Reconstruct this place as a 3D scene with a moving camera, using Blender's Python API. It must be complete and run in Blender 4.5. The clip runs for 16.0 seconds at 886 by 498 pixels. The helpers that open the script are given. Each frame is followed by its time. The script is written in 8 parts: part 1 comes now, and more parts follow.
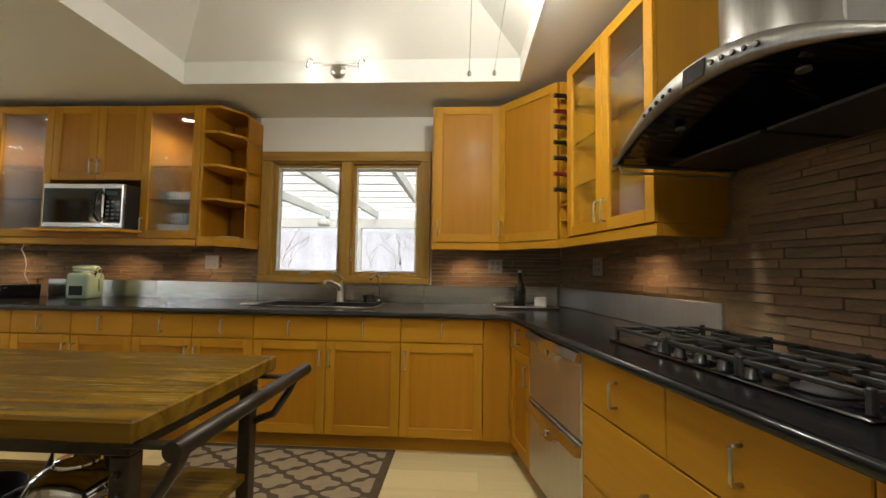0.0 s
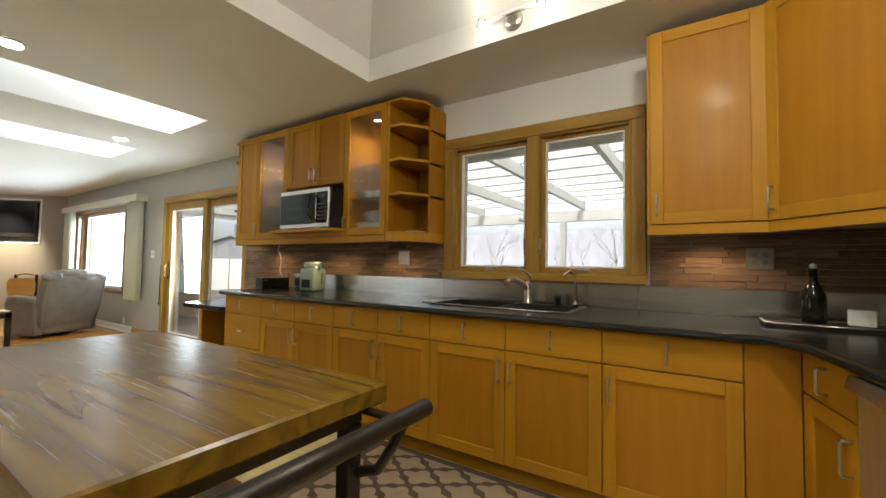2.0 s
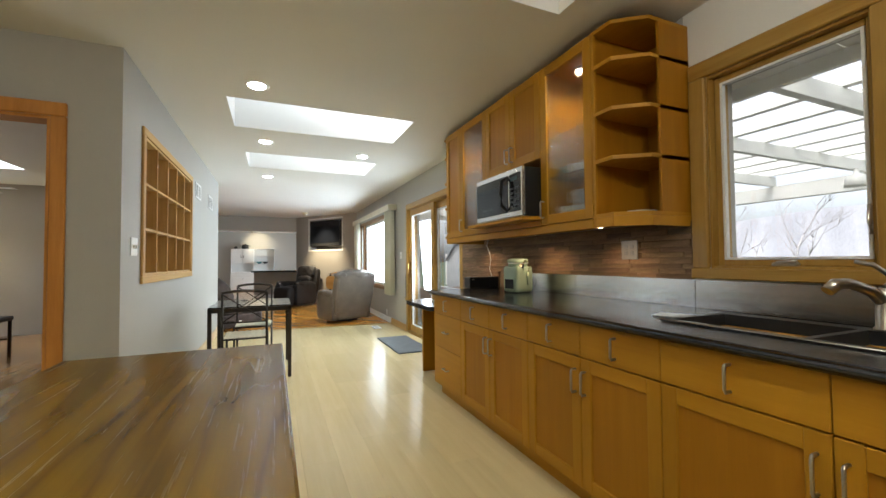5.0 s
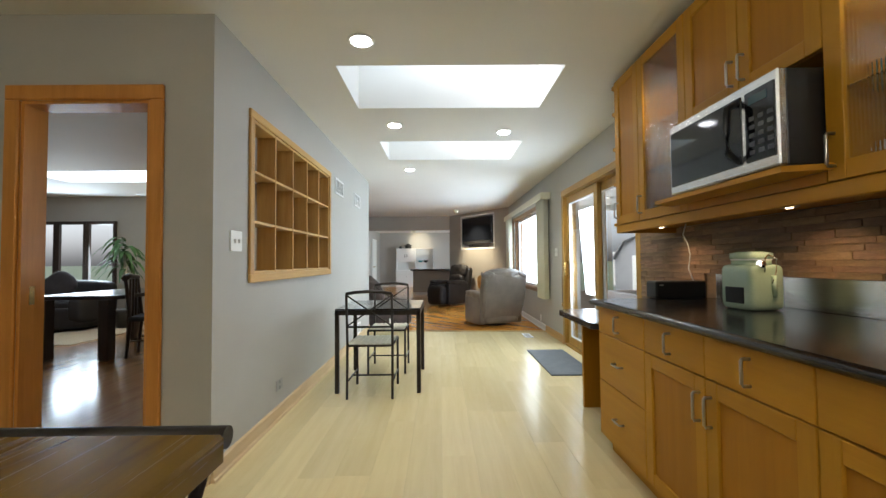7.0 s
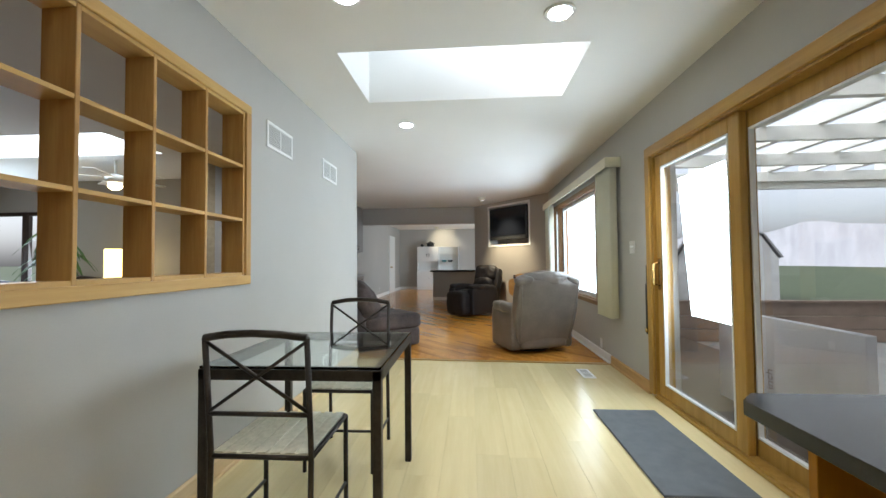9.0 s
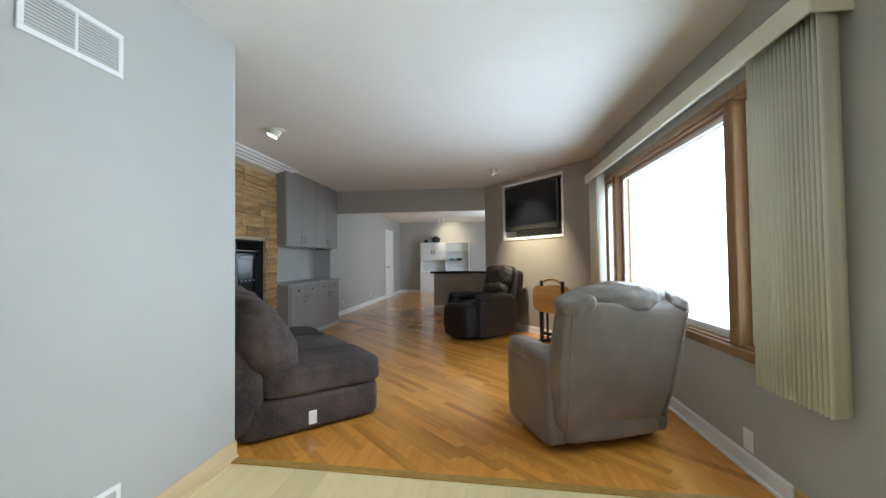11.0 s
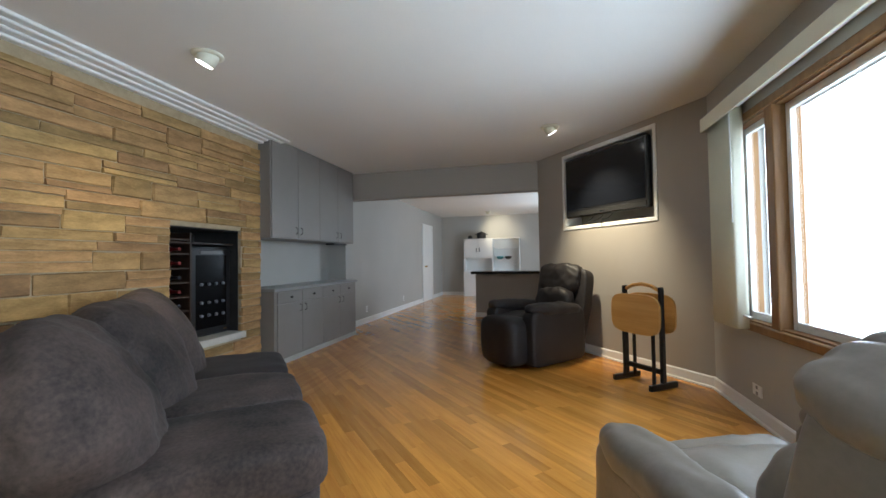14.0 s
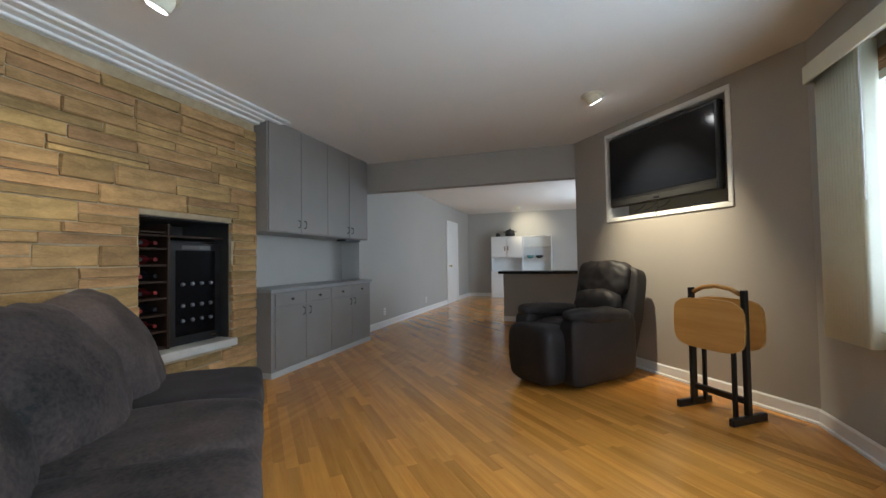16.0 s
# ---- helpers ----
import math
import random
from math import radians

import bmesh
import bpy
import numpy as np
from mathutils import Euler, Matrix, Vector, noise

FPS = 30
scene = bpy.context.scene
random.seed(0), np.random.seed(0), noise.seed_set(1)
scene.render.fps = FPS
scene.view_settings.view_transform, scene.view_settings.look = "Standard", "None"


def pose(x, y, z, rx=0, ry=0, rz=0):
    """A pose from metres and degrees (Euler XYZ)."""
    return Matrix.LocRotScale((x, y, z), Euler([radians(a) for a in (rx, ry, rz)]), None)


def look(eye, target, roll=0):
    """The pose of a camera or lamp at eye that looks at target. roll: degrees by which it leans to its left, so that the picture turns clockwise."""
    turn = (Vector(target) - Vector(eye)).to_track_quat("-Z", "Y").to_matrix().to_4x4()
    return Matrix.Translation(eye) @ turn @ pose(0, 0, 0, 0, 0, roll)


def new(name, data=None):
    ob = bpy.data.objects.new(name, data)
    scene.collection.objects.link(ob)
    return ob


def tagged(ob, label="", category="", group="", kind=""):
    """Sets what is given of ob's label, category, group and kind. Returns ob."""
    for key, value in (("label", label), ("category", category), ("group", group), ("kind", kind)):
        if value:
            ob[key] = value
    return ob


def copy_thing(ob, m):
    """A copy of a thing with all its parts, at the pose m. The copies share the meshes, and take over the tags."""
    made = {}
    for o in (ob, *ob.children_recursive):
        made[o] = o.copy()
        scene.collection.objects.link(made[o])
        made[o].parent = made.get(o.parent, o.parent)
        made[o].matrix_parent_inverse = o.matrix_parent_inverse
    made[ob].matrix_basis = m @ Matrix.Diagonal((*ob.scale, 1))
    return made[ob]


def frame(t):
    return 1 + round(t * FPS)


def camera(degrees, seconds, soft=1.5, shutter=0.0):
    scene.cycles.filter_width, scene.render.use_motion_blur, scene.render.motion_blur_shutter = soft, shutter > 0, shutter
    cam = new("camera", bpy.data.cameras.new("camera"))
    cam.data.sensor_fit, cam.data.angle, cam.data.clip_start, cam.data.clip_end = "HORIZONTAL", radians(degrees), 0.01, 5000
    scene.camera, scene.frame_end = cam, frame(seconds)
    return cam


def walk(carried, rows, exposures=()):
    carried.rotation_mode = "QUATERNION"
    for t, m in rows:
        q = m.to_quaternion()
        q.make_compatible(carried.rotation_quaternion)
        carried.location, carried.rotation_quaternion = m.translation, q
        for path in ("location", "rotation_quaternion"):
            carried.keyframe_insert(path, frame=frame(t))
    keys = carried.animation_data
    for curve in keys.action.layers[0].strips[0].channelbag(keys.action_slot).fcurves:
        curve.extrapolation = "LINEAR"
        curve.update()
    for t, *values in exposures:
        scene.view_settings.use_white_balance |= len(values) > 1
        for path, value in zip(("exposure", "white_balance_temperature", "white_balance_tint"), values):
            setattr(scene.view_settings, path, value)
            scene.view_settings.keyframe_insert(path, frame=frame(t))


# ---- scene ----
cam = camera(96.0, 16.0)
PATH = [
    (0, (1.226, 0.009, 1.183), (1.123, 2.004, 1.289), 0.9),
    (0.5, (1.234, 0.127, 1.174), (0.877, 2.093, 1.277), 1.1),
    (1, (1.251, 0.274, 1.188), (0.628, 2.173, 1.271), 0.8),
    (1.5, (1.242, 0.446, 1.167), (0.369, 2.243, 1.253), 0.9),
    (2, (1.212, 0.609, 1.157), (0.134, 2.291, 1.242), 0.9),
    (2.5, (1.177, 0.75, 1.17), (-0.084, 2.3, 1.247), 0.5),
    (3, (1.131, 0.907, 1.145), (-0.303, 2.298, 1.235), 0.6),
    (3.5, (1.089, 1.053, 1.155), (-0.496, 2.27, 1.239), 0.3),
    (4, (1.038, 1.128, 1.176), (-0.661, 2.18, 1.242), -0.2),
    (6.5, (0.361, 1.577, 1.141), (-1.62, 1.841, 1.209), -0.3),
    (7, (0.033, 1.649, 1.144), (-1.966, 1.663, 1.207), -0.5),
    (7.5, (-0.368, 1.709, 1.124), (-2.365, 1.608, 1.189), -0.4),
    (8, (-0.805, 1.731, 1.125), (-2.801, 1.613, 1.186), -0.3),
    (8.2, (-0.996, 1.736, 1.135), (-2.991, 1.616, 1.194), -0.4),
    (10.3, (-3.602, 1.971, 1.164), (-5.593, 1.794, 1.221), -0.5),
    (10.5, (-3.833, 1.967, 1.174), (-5.824, 1.785, 1.225), -0.6),
    (11, (-4.434, 1.969, 1.168), (-6.421, 1.747, 1.22), -0.7),
    (11.5, (-4.998, 2.032, 1.156), (-6.973, 1.723, 1.208), -0.8),
    (12, (-5.35, 1.991, 1.147), (-7.318, 1.642, 1.2), -0.9),
    (12.5, (-5.535, 2.001, 1.146), (-7.498, 1.618, 1.197), -0.9),
    (13, (-5.712, 1.982, 1.136), (-7.669, 1.571, 1.192), -0.8),
    (13.5, (-5.891, 1.973, 1.13), (-7.84, 1.529, 1.185), -0.9),
    (14, (-6.057, 1.954, 1.123), (-7.998, 1.477, 1.177), -0.9),
    (14.5, (-6.22, 1.939, 1.109), (-8.152, 1.426, 1.166), -0.9),
    (15, (-6.384, 1.914, 1.096), (-8.307, 1.367, 1.156), -0.9),
    (15.5, (-6.549, 1.888, 1.095), (-8.462, 1.309, 1.153), -0.9),
    (16, (-6.702, 1.87, 1.085), (-8.605, 1.255, 1.144), -0.9),
]
walk(cam, [(t, look(eye, target, roll)) for t, eye, target, roll in PATH], [(0, 1.1, 6350, 10), (4, 1.1, 6200, 10), (7, 1.0, 5950, 10), (10.5, 0.72, 5850, 10), (12, 0.70, 5700, 10), (14, 0.66, 5700, 10), (16, 0.58, 5700, 10)])

# ---- world, sun, large lights ----
world = bpy.data.worlds.new("world")
scene.world = world
world.use_nodes = True
wn = world.node_tree
sky = wn.nodes.new("ShaderNodeTexSky")
sky.sky_type, sky.sun_disc = "NISHITA", False
sky.sun_elevation, sky.sun_rotation = radians(38), radians(163)
sky.dust_density, sky.air_density, sky.ozone_density = 4.0, 1.0, 1.0
grey = wn.nodes.new("ShaderNodeHueSaturation")
grey.inputs["Saturation"].default_value, grey.inputs["Value"].default_value = 0.25, 0.9
wn.links.new(sky.outputs[0], grey.inputs["Color"])
wn.links.new(grey.outputs[0], wn.nodes["Background"].inputs[0])
wn.nodes["Background"].inputs[1].default_value = 0.15
sun = new("sun", bpy.data.lights.new("sun", "SUN"))
sun.data.energy, sun.data.angle, sun.data.color = 1.2, radians(14), (1.0, 0.97, 0.92)
sun.matrix_world = look((6, -20, 18), (0, 0, 0))


def area_lamp(name, eye, target, sx, sy, watts, color):
    la = bpy.data.lights.new(name, "AREA")
    la.shape, la.size, la.size_y, la.energy, la.color = "RECTANGLE", sx, sy, watts, color
    ob = new(name, la)
    ob.matrix_world = look(eye, target)
    return ob


def spot_lamp(name, eye, target, watts, color, degrees=110, blend=0.8, radius=0.04):
    la = bpy.data.lights.new(name, "SPOT")
    la.energy, la.color, la.spot_size, la.spot_blend, la.shadow_soft_size = watts, color, radians(degrees), blend, radius
    ob = new(name, la)
    ob.matrix_world = look(eye, target)
    return ob


DAY = (0.82, 0.94, 1.0)
WARM = (1.0, 0.82, 0.52)
NEUTRAL = (1.0, 0.945, 0.79)
area_lamp("daylight_living_window", (-7.85, 3.545, 1.355), (-7.85, 0, 1.355), 3.10, 1.36, 48, DAY)
area_lamp("daylight_patio_door", (-4.95, 3.54, 1.25), (-4.95, 0, 1.0), 0.6, 1.1, 12, DAY)
area_lamp("daylight_skylight", (-3.04, 1.74, 3.22), (-3.04, 1.74, 0), 0.7, 1.5, 3.2, DAY)
area_lamp("daylight_skylight", (-4.80, 1.78, 3.22), (-4.80, 1.78, 0), 0.7, 1.5, 3.2, DAY)
# the far room's lamp is an added fill, at an assumed opening out of view
area_lamp("daylight_far_window", (-15.5, 3.3, 1.4), (-15.5, -1, 1.0), 1.8, 1.2, 45, DAY)
area_lamp("daylight_den_window", (-7.8, -5.5, 1.4), (-4, -4, 0.8), 1.5, 1.2, 40, DAY)
area_lamp("daylight_den_skylight", (-6.1, -3.1, 2.95), (-6.1, -3.1, 0), 0.7, 2.3, 22, DAY)

# ---- materials ----


def nodes_of(name):
    m = bpy.data.materials.new(name)
    m.use_nodes = True
    return m, m.node_tree, m.node_tree.nodes["Principled BSDF"]


def noise_node(nt, vec, scale, detail=4.0, rough=0.55):
    n = nt.nodes.new("ShaderNodeTexNoise")
    n.inputs["Scale"].default_value, n.inputs["Detail"].default_value, n.inputs["Roughness"].default_value = scale, detail, rough
    nt.links.new(vec, n.inputs["Vector"])
    return n.outputs["Fac"]


def ramp_node(nt, fac, stops):
    r = nt.nodes.new("ShaderNodeValToRGB")
    while len(r.color_ramp.elements) < len(stops):
        r.color_ramp.elements.new(0.5)
    for e, (p, c) in zip(r.color_ramp.elements, stops):
        e.position, e.color = p, (*c, 1)
    nt.links.new(fac, r.inputs[0])
    return r.outputs[0]


def map_node(nt, scale=(1, 1, 1), rot=(0, 0, 0), coord="Object"):
    tc = nt.nodes.new("ShaderNodeTexCoord")
    mp = nt.nodes.new("ShaderNodeMapping")
    mp.inputs["Scale"].default_value = scale
    mp.inputs["Rotation"].default_value = [radians(a) for a in rot]
    nt.links.new(tc.outputs[coord], mp.inputs[0])
    return mp.outputs[0]


def bump_node(nt, bsdf, fac, strength, dist=0.01):
    b = nt.nodes.new("ShaderNodeBump")
    b.inputs["Strength"].default_value, b.inputs["Distance"].default_value = strength, dist
    nt.links.new(fac, b.inputs["Height"])
    nt.links.new(b.outputs[0], bsdf.inputs["Normal"])


def math_node(nt, op, a, b):
    n = nt.nodes.new("ShaderNodeMath")
    n.operation = op
    for s, v in zip(n.inputs, (a, b)):
        if isinstance(v, (int, float)):
            s.default_value = v
        else:
            nt.links.new(v, s)
    return n.outputs[0]


def vary_node(nt, col, fac, low, high):
    """col times a brightness from low to high."""
    k = math_node(nt, "MULTIPLY_ADD", fac, high - low)
    k.node.inputs[2].default_value = low
    m = nt.nodes.new("ShaderNodeVectorMath")
    m.operation = "SCALE"
    nt.links.new(col, m.inputs[0])
    nt.links.new(k, m.inputs["Scale"])
    return m.outputs[0]


def surface(name, a, b, scale=6.0, rough=0.6, rough_var=0.12, bump=0.15, fine=90.0, metal=0.0, stretch=(1, 1, 1), rot=(0, 0, 0), pieces=0.0, coat=0.0, hue=0.0):
    """A two-scale mottled surface from colour a to b; pieces: brightness spread from object to object."""
    m, nt, bs = nodes_of(name)
    vec = map_node(nt, stretch, rot)
    big = noise_node(nt, vec, scale, 5)
    small = noise_node(nt, vec, fine, 3)
    mix = math_node(nt, "ADD", math_node(nt, "MULTIPLY", big, 0.7), math_node(nt, "MULTIPLY", small, 0.3))
    col = ramp_node(nt, mix, [(0.34, a), (0.66, b)])
    if pieces:
        oi = nt.nodes.new("ShaderNodeObjectInfo")
        col = vary_node(nt, col, oi.outputs["Random"], 1 - pieces, 1 + pieces)
    if hue:
        shift = nt.nodes.new("ShaderNodeHueSaturation")
        turn = math_node(nt, "FRACT", math_node(nt, "MULTIPLY", oi.outputs["Random"], 7.31), 0.0)
        turn = math_node(nt, "MULTIPLY_ADD", turn, 2 * hue)
        turn.node.inputs[2].default_value = 0.5 - hue
        nt.links.new(turn, shift.inputs["Hue"])
        nt.links.new(col, shift.inputs["Color"])
        col = shift.outputs[0]
    nt.links.new(col, bs.inputs["Base Color"])
    r = math_node(nt, "MULTIPLY_ADD", big, rough_var * 2)
    r.node.inputs[2].default_value = rough - rough_var
    nt.links.new(r, bs.inputs["Roughness"])
    bs.inputs["Metallic"].default_value = metal
    bs.inputs["Coat Weight"].default_value = coat
    if bump:
        bump_node(nt, bs, mix, bump, 0.004)
    return m


def wood(name, light, dark, axis="z", scale=1.0, rough=0.42, coat=0.15, pieces=0.0, islands=0.0, contrast=1.0, rot=(0, 0, 0), offset_random=False):
    """Stretched growth grain along an axis, with pores and slow blotches."""
    m, nt, bs = nodes_of(name)
    st = {"x": (0.9, 14, 14), "y": (14, 0.9, 14), "z": (14, 14, 0.9)}[axis]
    vec = map_node(nt, tuple(s * scale for s in st), rot)
    if offset_random:
        oi = nt.nodes.new("ShaderNodeObjectInfo")
        ad = nt.nodes.new("ShaderNodeVectorMath")
        ad.operation = "ADD"
        sc = math_node(nt, "MULTIPLY", oi.outputs["Random"], 37.0)
        nt.links.new(vec, ad.inputs[0])
        nt.links.new(sc, ad.inputs[1])
        vec = ad.outputs[0]
    grain = noise_node(nt, vec, 1.6, 7, 0.62)
    pores = noise_node(nt, vec, 9.0, 3, 0.7)
    blot = noise_node(nt, map_node(nt), 2.2, 2)
    mix = math_node(nt, "ADD", math_node(nt, "MULTIPLY", grain, 0.62), math_node(nt, "MULTIPLY", pores, 0.18))
    mix = math_node(nt, "ADD", mix, math_node(nt, "MULTIPLY", blot, 0.2))
    w = 0.16 / contrast
    col = ramp_node(nt, mix, [(0.5 - w, dark), (0.5 + w, light)])
    if pieces:
        oi = nt.nodes.new("ShaderNodeObjectInfo")
        col = vary_node(nt, col, oi.outputs["Random"], 1 - pieces, 1 + pieces)
    if islands:
        ge = nt.nodes.new("ShaderNodeNewGeometry")
        col = vary_node(nt, col, ge.outputs["Random Per Island"], 1 - islands, 1 + islands)
    nt.links.new(col, bs.inputs["Base Color"])
    r = math_node(nt, "MULTIPLY_ADD", pores, 0.2)
    r.node.inputs[2].default_value = rough - 0.1
    nt.links.new(r, bs.inputs["Roughness"])
    bs.inputs["Coat Weight"].default_value, bs.inputs["Coat Roughness"].default_value = coat, 0.2
    bs.inputs["Specular IOR Level"].default_value = 0.25
    bump_node(nt, bs, pores, 0.06, 0.002)
    return m


def plain(name, c, rough=0.5, metal=0.0, spec=0.5):
    m, nt, bs = nodes_of(name)
    bs.inputs["Base Color"].default_value = (*c, 1)
    bs.inputs["Roughness"].default_value, bs.inputs["Metallic"].default_value = rough, metal
    bs.inputs["Specular IOR Level"].default_value = spec
    return m


def glass(name, tint=(1, 1, 1), rough=0.0, ribs=0.0):
    m, nt, bs = nodes_of(name)
    bs.inputs["Base Color"].default_value = (*tint, 1)
    bs.inputs["Transmission Weight"].default_value, bs.inputs["Roughness"].default_value, bs.inputs["IOR"].default_value = 1.0, rough, 1.45
    if ribs:
        w = nt.nodes.new("ShaderNodeTexWave")
        w.inputs["Scale"].default_value = ribs
        nt.links.new(map_node(nt), w.inputs["Vector"])
        bump_node(nt, bs, w.outputs["Fac"], 0.28, 0.003)
    return m


def glow(name, c, strength):
    m, nt, bs = nodes_of(name)
    bs.inputs["Emission Color"].default_value, bs.inputs["Emission Strength"].default_value = (*c, 1), strength
    return m


def cathedral(name, light, dark, rough):
    """Broad flame-figured boards: warped rings cut lengthwise, with pores."""
    m, nt, bs = nodes_of(name)
    base = map_node(nt, (0.42, 3.8, 3.0))
    warp = nt.nodes.new("ShaderNodeTexNoise")
    warp.inputs["Scale"].default_value, warp.inputs["Detail"].default_value = 0.9, 3.0
    nt.links.new(base, warp.inputs["Vector"])
    rings = math_node(nt, "MULTIPLY", warp.outputs["Fac"], 26.0)
    saw = math_node(nt, "POWER", math_node(nt, "PINGPONG", rings, 1.0), 1.6)
    pores = noise_node(nt, map_node(nt, (1.2, 55, 40)), 2.0, 4, 0.7)
    blot = noise_node(nt, map_node(nt, (0.6, 7.0, 2)), 1.0, 2)
    mix = math_node(nt, "ADD", math_node(nt, "MULTIPLY", saw, 0.28), math_node(nt, "MULTIPLY", pores, 0.33))
    mix = math_node(nt, "ADD", mix, math_node(nt, "MULTIPLY", blot, 0.42))
    col = ramp_node(nt, mix, [(0.28, light), (0.82, dark)])
    nt.links.new(col, bs.inputs["Base Color"])
    r = math_node(nt, "MULTIPLY_ADD", pores, 0.2)
    r.node.inputs[2].default_value = rough - 0.1
    nt.links.new(r, bs.inputs["Roughness"])
    bs.inputs["Coat Weight"].default_value, bs.inputs["Coat Roughness"].default_value = 0.0, 0.15
    bs.inputs["Specular IOR Level"].default_value = 0.20
    bump_node(nt, bs, pores, 0.05, 0.002)
    return m


MAPLE = wood("maple_door", (0.50, 0.248, 0.013), (0.41, 0.188, 0.008), "z", 1.0, 0.50, 0.06, pieces=0.07)
MAPLE_H = wood("maple_drawer", (0.51, 0.252, 0.014), (0.43, 0.196, 0.009), "x", 1.0, 0.50, 0.06, pieces=0.07)
MAPLE_Y = wood("maple_drawer_side", (0.50, 0.248, 0.013), (0.41, 0.188, 0.008), "y", 1.0, 0.50, 0.06, pieces=0.07)
PANEL = wood("maple_panel", (0.45, 0.200, 0.008), (0.37, 0.152, 0.005), "z", 0.8, 0.52, 0.06, pieces=0.07)
OAK_TRIM = wood("oak_trim", (0.47, 0.285, 0.065), (0.34, 0.185, 0.034), "z", 1.0, 0.42, 0.2, pieces=0.05, contrast=1.3)
OAK_TRIM_X = wood("oak_trim_long", (0.47, 0.285, 0.065), (0.34, 0.185, 0.034), "x", 1.0, 0.42, 0.2, pieces=0.05, contrast=1.3)
PINE = wood("pine_cubby", (0.64, 0.42, 0.145), (0.50, 0.29, 0.085), "x", 1.0, 0.5, 0.05)
PINE_Z = wood("pine_cubby_upright", (0.58, 0.36, 0.12), (0.41, 0.22, 0.065), "z", 1.0, 0.5, 0.05, contrast=1.2)
BUTCHER = cathedral("cart_top_wood", (0.200, 0.114, 0.012), (0.058, 0.029, 0.004), 0.25)
DARK_WOOD = wood("dark_stained_wood", (0.05, 0.028, 0.018), (0.022, 0.012, 0.008), "z", 1.0, 0.35, 0.2)
WALL = surface("grey_wall_paint", (0.42, 0.41, 0.38), (0.455, 0.445, 0.415), 1.2, 0.62, 0.06, 0.08, 160)
# pale paint, raised further to make up for missing kitchen light
WALL_PALE = surface("pale_lit_wall_paint", (0.80, 0.785, 0.75), (0.85, 0.835, 0.80), 1.2, 0.6, 0.06, 0.08, 160)
WALL_TAUPE = surface("taupe_wall_paint", (0.36, 0.33, 0.285), (0.395, 0.36, 0.315), 1.2, 0.62, 0.06, 0.08, 160)
CEIL = surface("white_ceiling_paint", (0.79, 0.78, 0.75), (0.83, 0.82, 0.79), 1.0, 0.75, 0.05, 0.10, 120)
WHITE = surface("white_gloss_trim", (0.78, 0.78, 0.76), (0.83, 0.83, 0.81), 3.0, 0.4, 0.06, 0.04)
BUILTIN = surface("grey_painted_cabinet", (0.208, 0.190, 0.175), (0.236, 0.217, 0.200), 3.0, 0.45, 0.06, 0.05)
LAMINATE = surface("dark_laminate_counter", (0.005, 0.005, 0.006), (0.014, 0.014, 0.016), 30.0, 0.19, 0.06, 0.03, 400)
GREY_TOP = surface("grey_laminate_top", (0.23, 0.23, 0.235), (0.29, 0.29, 0.29), 30.0, 0.3, 0.06, 0.02, 400)
STEEL = surface("brushed_steel", (0.56, 0.55, 0.53), (0.68, 0.67, 0.64), 4.0, 0.24, 0.07, 0.05, 60, 1.0, (1, 1, 30))
STEEL_V = surface("brushed_steel_upright", (0.52, 0.51, 0.49), (0.62, 0.61, 0.59), 4.0, 0.42, 0.07, 0.05, 60, 1.0, (1, 30, 1))
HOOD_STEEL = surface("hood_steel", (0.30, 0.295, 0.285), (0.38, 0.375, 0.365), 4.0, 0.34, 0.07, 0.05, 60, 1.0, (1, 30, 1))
NICKEL = plain("satin_nickel", (0.55, 0.52, 0.47), 0.3, 1.0)
CHROME = plain("polished_chrome", (0.75, 0.75, 0.74), 0.08, 1.0)
BRASS = plain("aged_brass", (0.60, 0.42, 0.16), 0.25, 1.0)
IRON = surface("cast_iron", (0.010, 0.010, 0.010), (0.022, 0.021, 0.02), 25.0, 0.55, 0.1, 0.3, 200)
GUNMETAL = surface("dark_gunmetal", (0.035, 0.030, 0.026), (0.065, 0.056, 0.048), 14.0, 0.42, 0.1, 0.2, 120, 0.8)
BLACK = plain("black_plastic", (0.010, 0.010, 0.011), 0.32)
BLACK_GLASS = plain("black_glass", (0.006, 0.006, 0.008), 0.06)
SCREEN = plain("dark_screen", (0.006, 0.007, 0.010), 0.12)
CLEAR = glass("clear_glass")
REEDED = glass("reeded_glass", (0.90, 0.92, 0.90), 0.07, 26.0)
TABLE_GLASS = glass("table_glass", (0.86, 0.93, 0.90), 0.02)
CERAMIC = plain("white_ceramic", (0.80, 0.80, 0.78), 0.2)
MINT = surface("mint_green_ceramic", (0.33, 0.43, 0.31), (0.37, 0.47, 0.35), 6.0, 0.25, 0.05, 0.03)
TEAL = plain("teal_ceramic", (0.10, 0.25, 0.27), 0.25)
RUBBER = surface("grey_rubber_mat", (0.10, 0.11, 0.115), (0.14, 0.15, 0.155), 10.0, 0.75, 0.05, 0.3, 200)
LEATHER = surface("grey_leather", (0.150, 0.128, 0.106), (0.205, 0.176, 0.148), 6.0, 0.32, 0.06, 0.18, 70, coat=0.2)
LEATHER_DARK = surface("black_brown_leather", (0.007, 0.0055, 0.006), (0.018, 0.014, 0.014), 9.0, 0.58, 0.08, 0.35, 70)
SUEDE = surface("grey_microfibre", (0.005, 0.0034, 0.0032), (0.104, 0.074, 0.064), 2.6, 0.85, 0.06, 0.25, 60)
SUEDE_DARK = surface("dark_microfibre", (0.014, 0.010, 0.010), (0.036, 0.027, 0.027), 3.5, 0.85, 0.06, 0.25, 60)
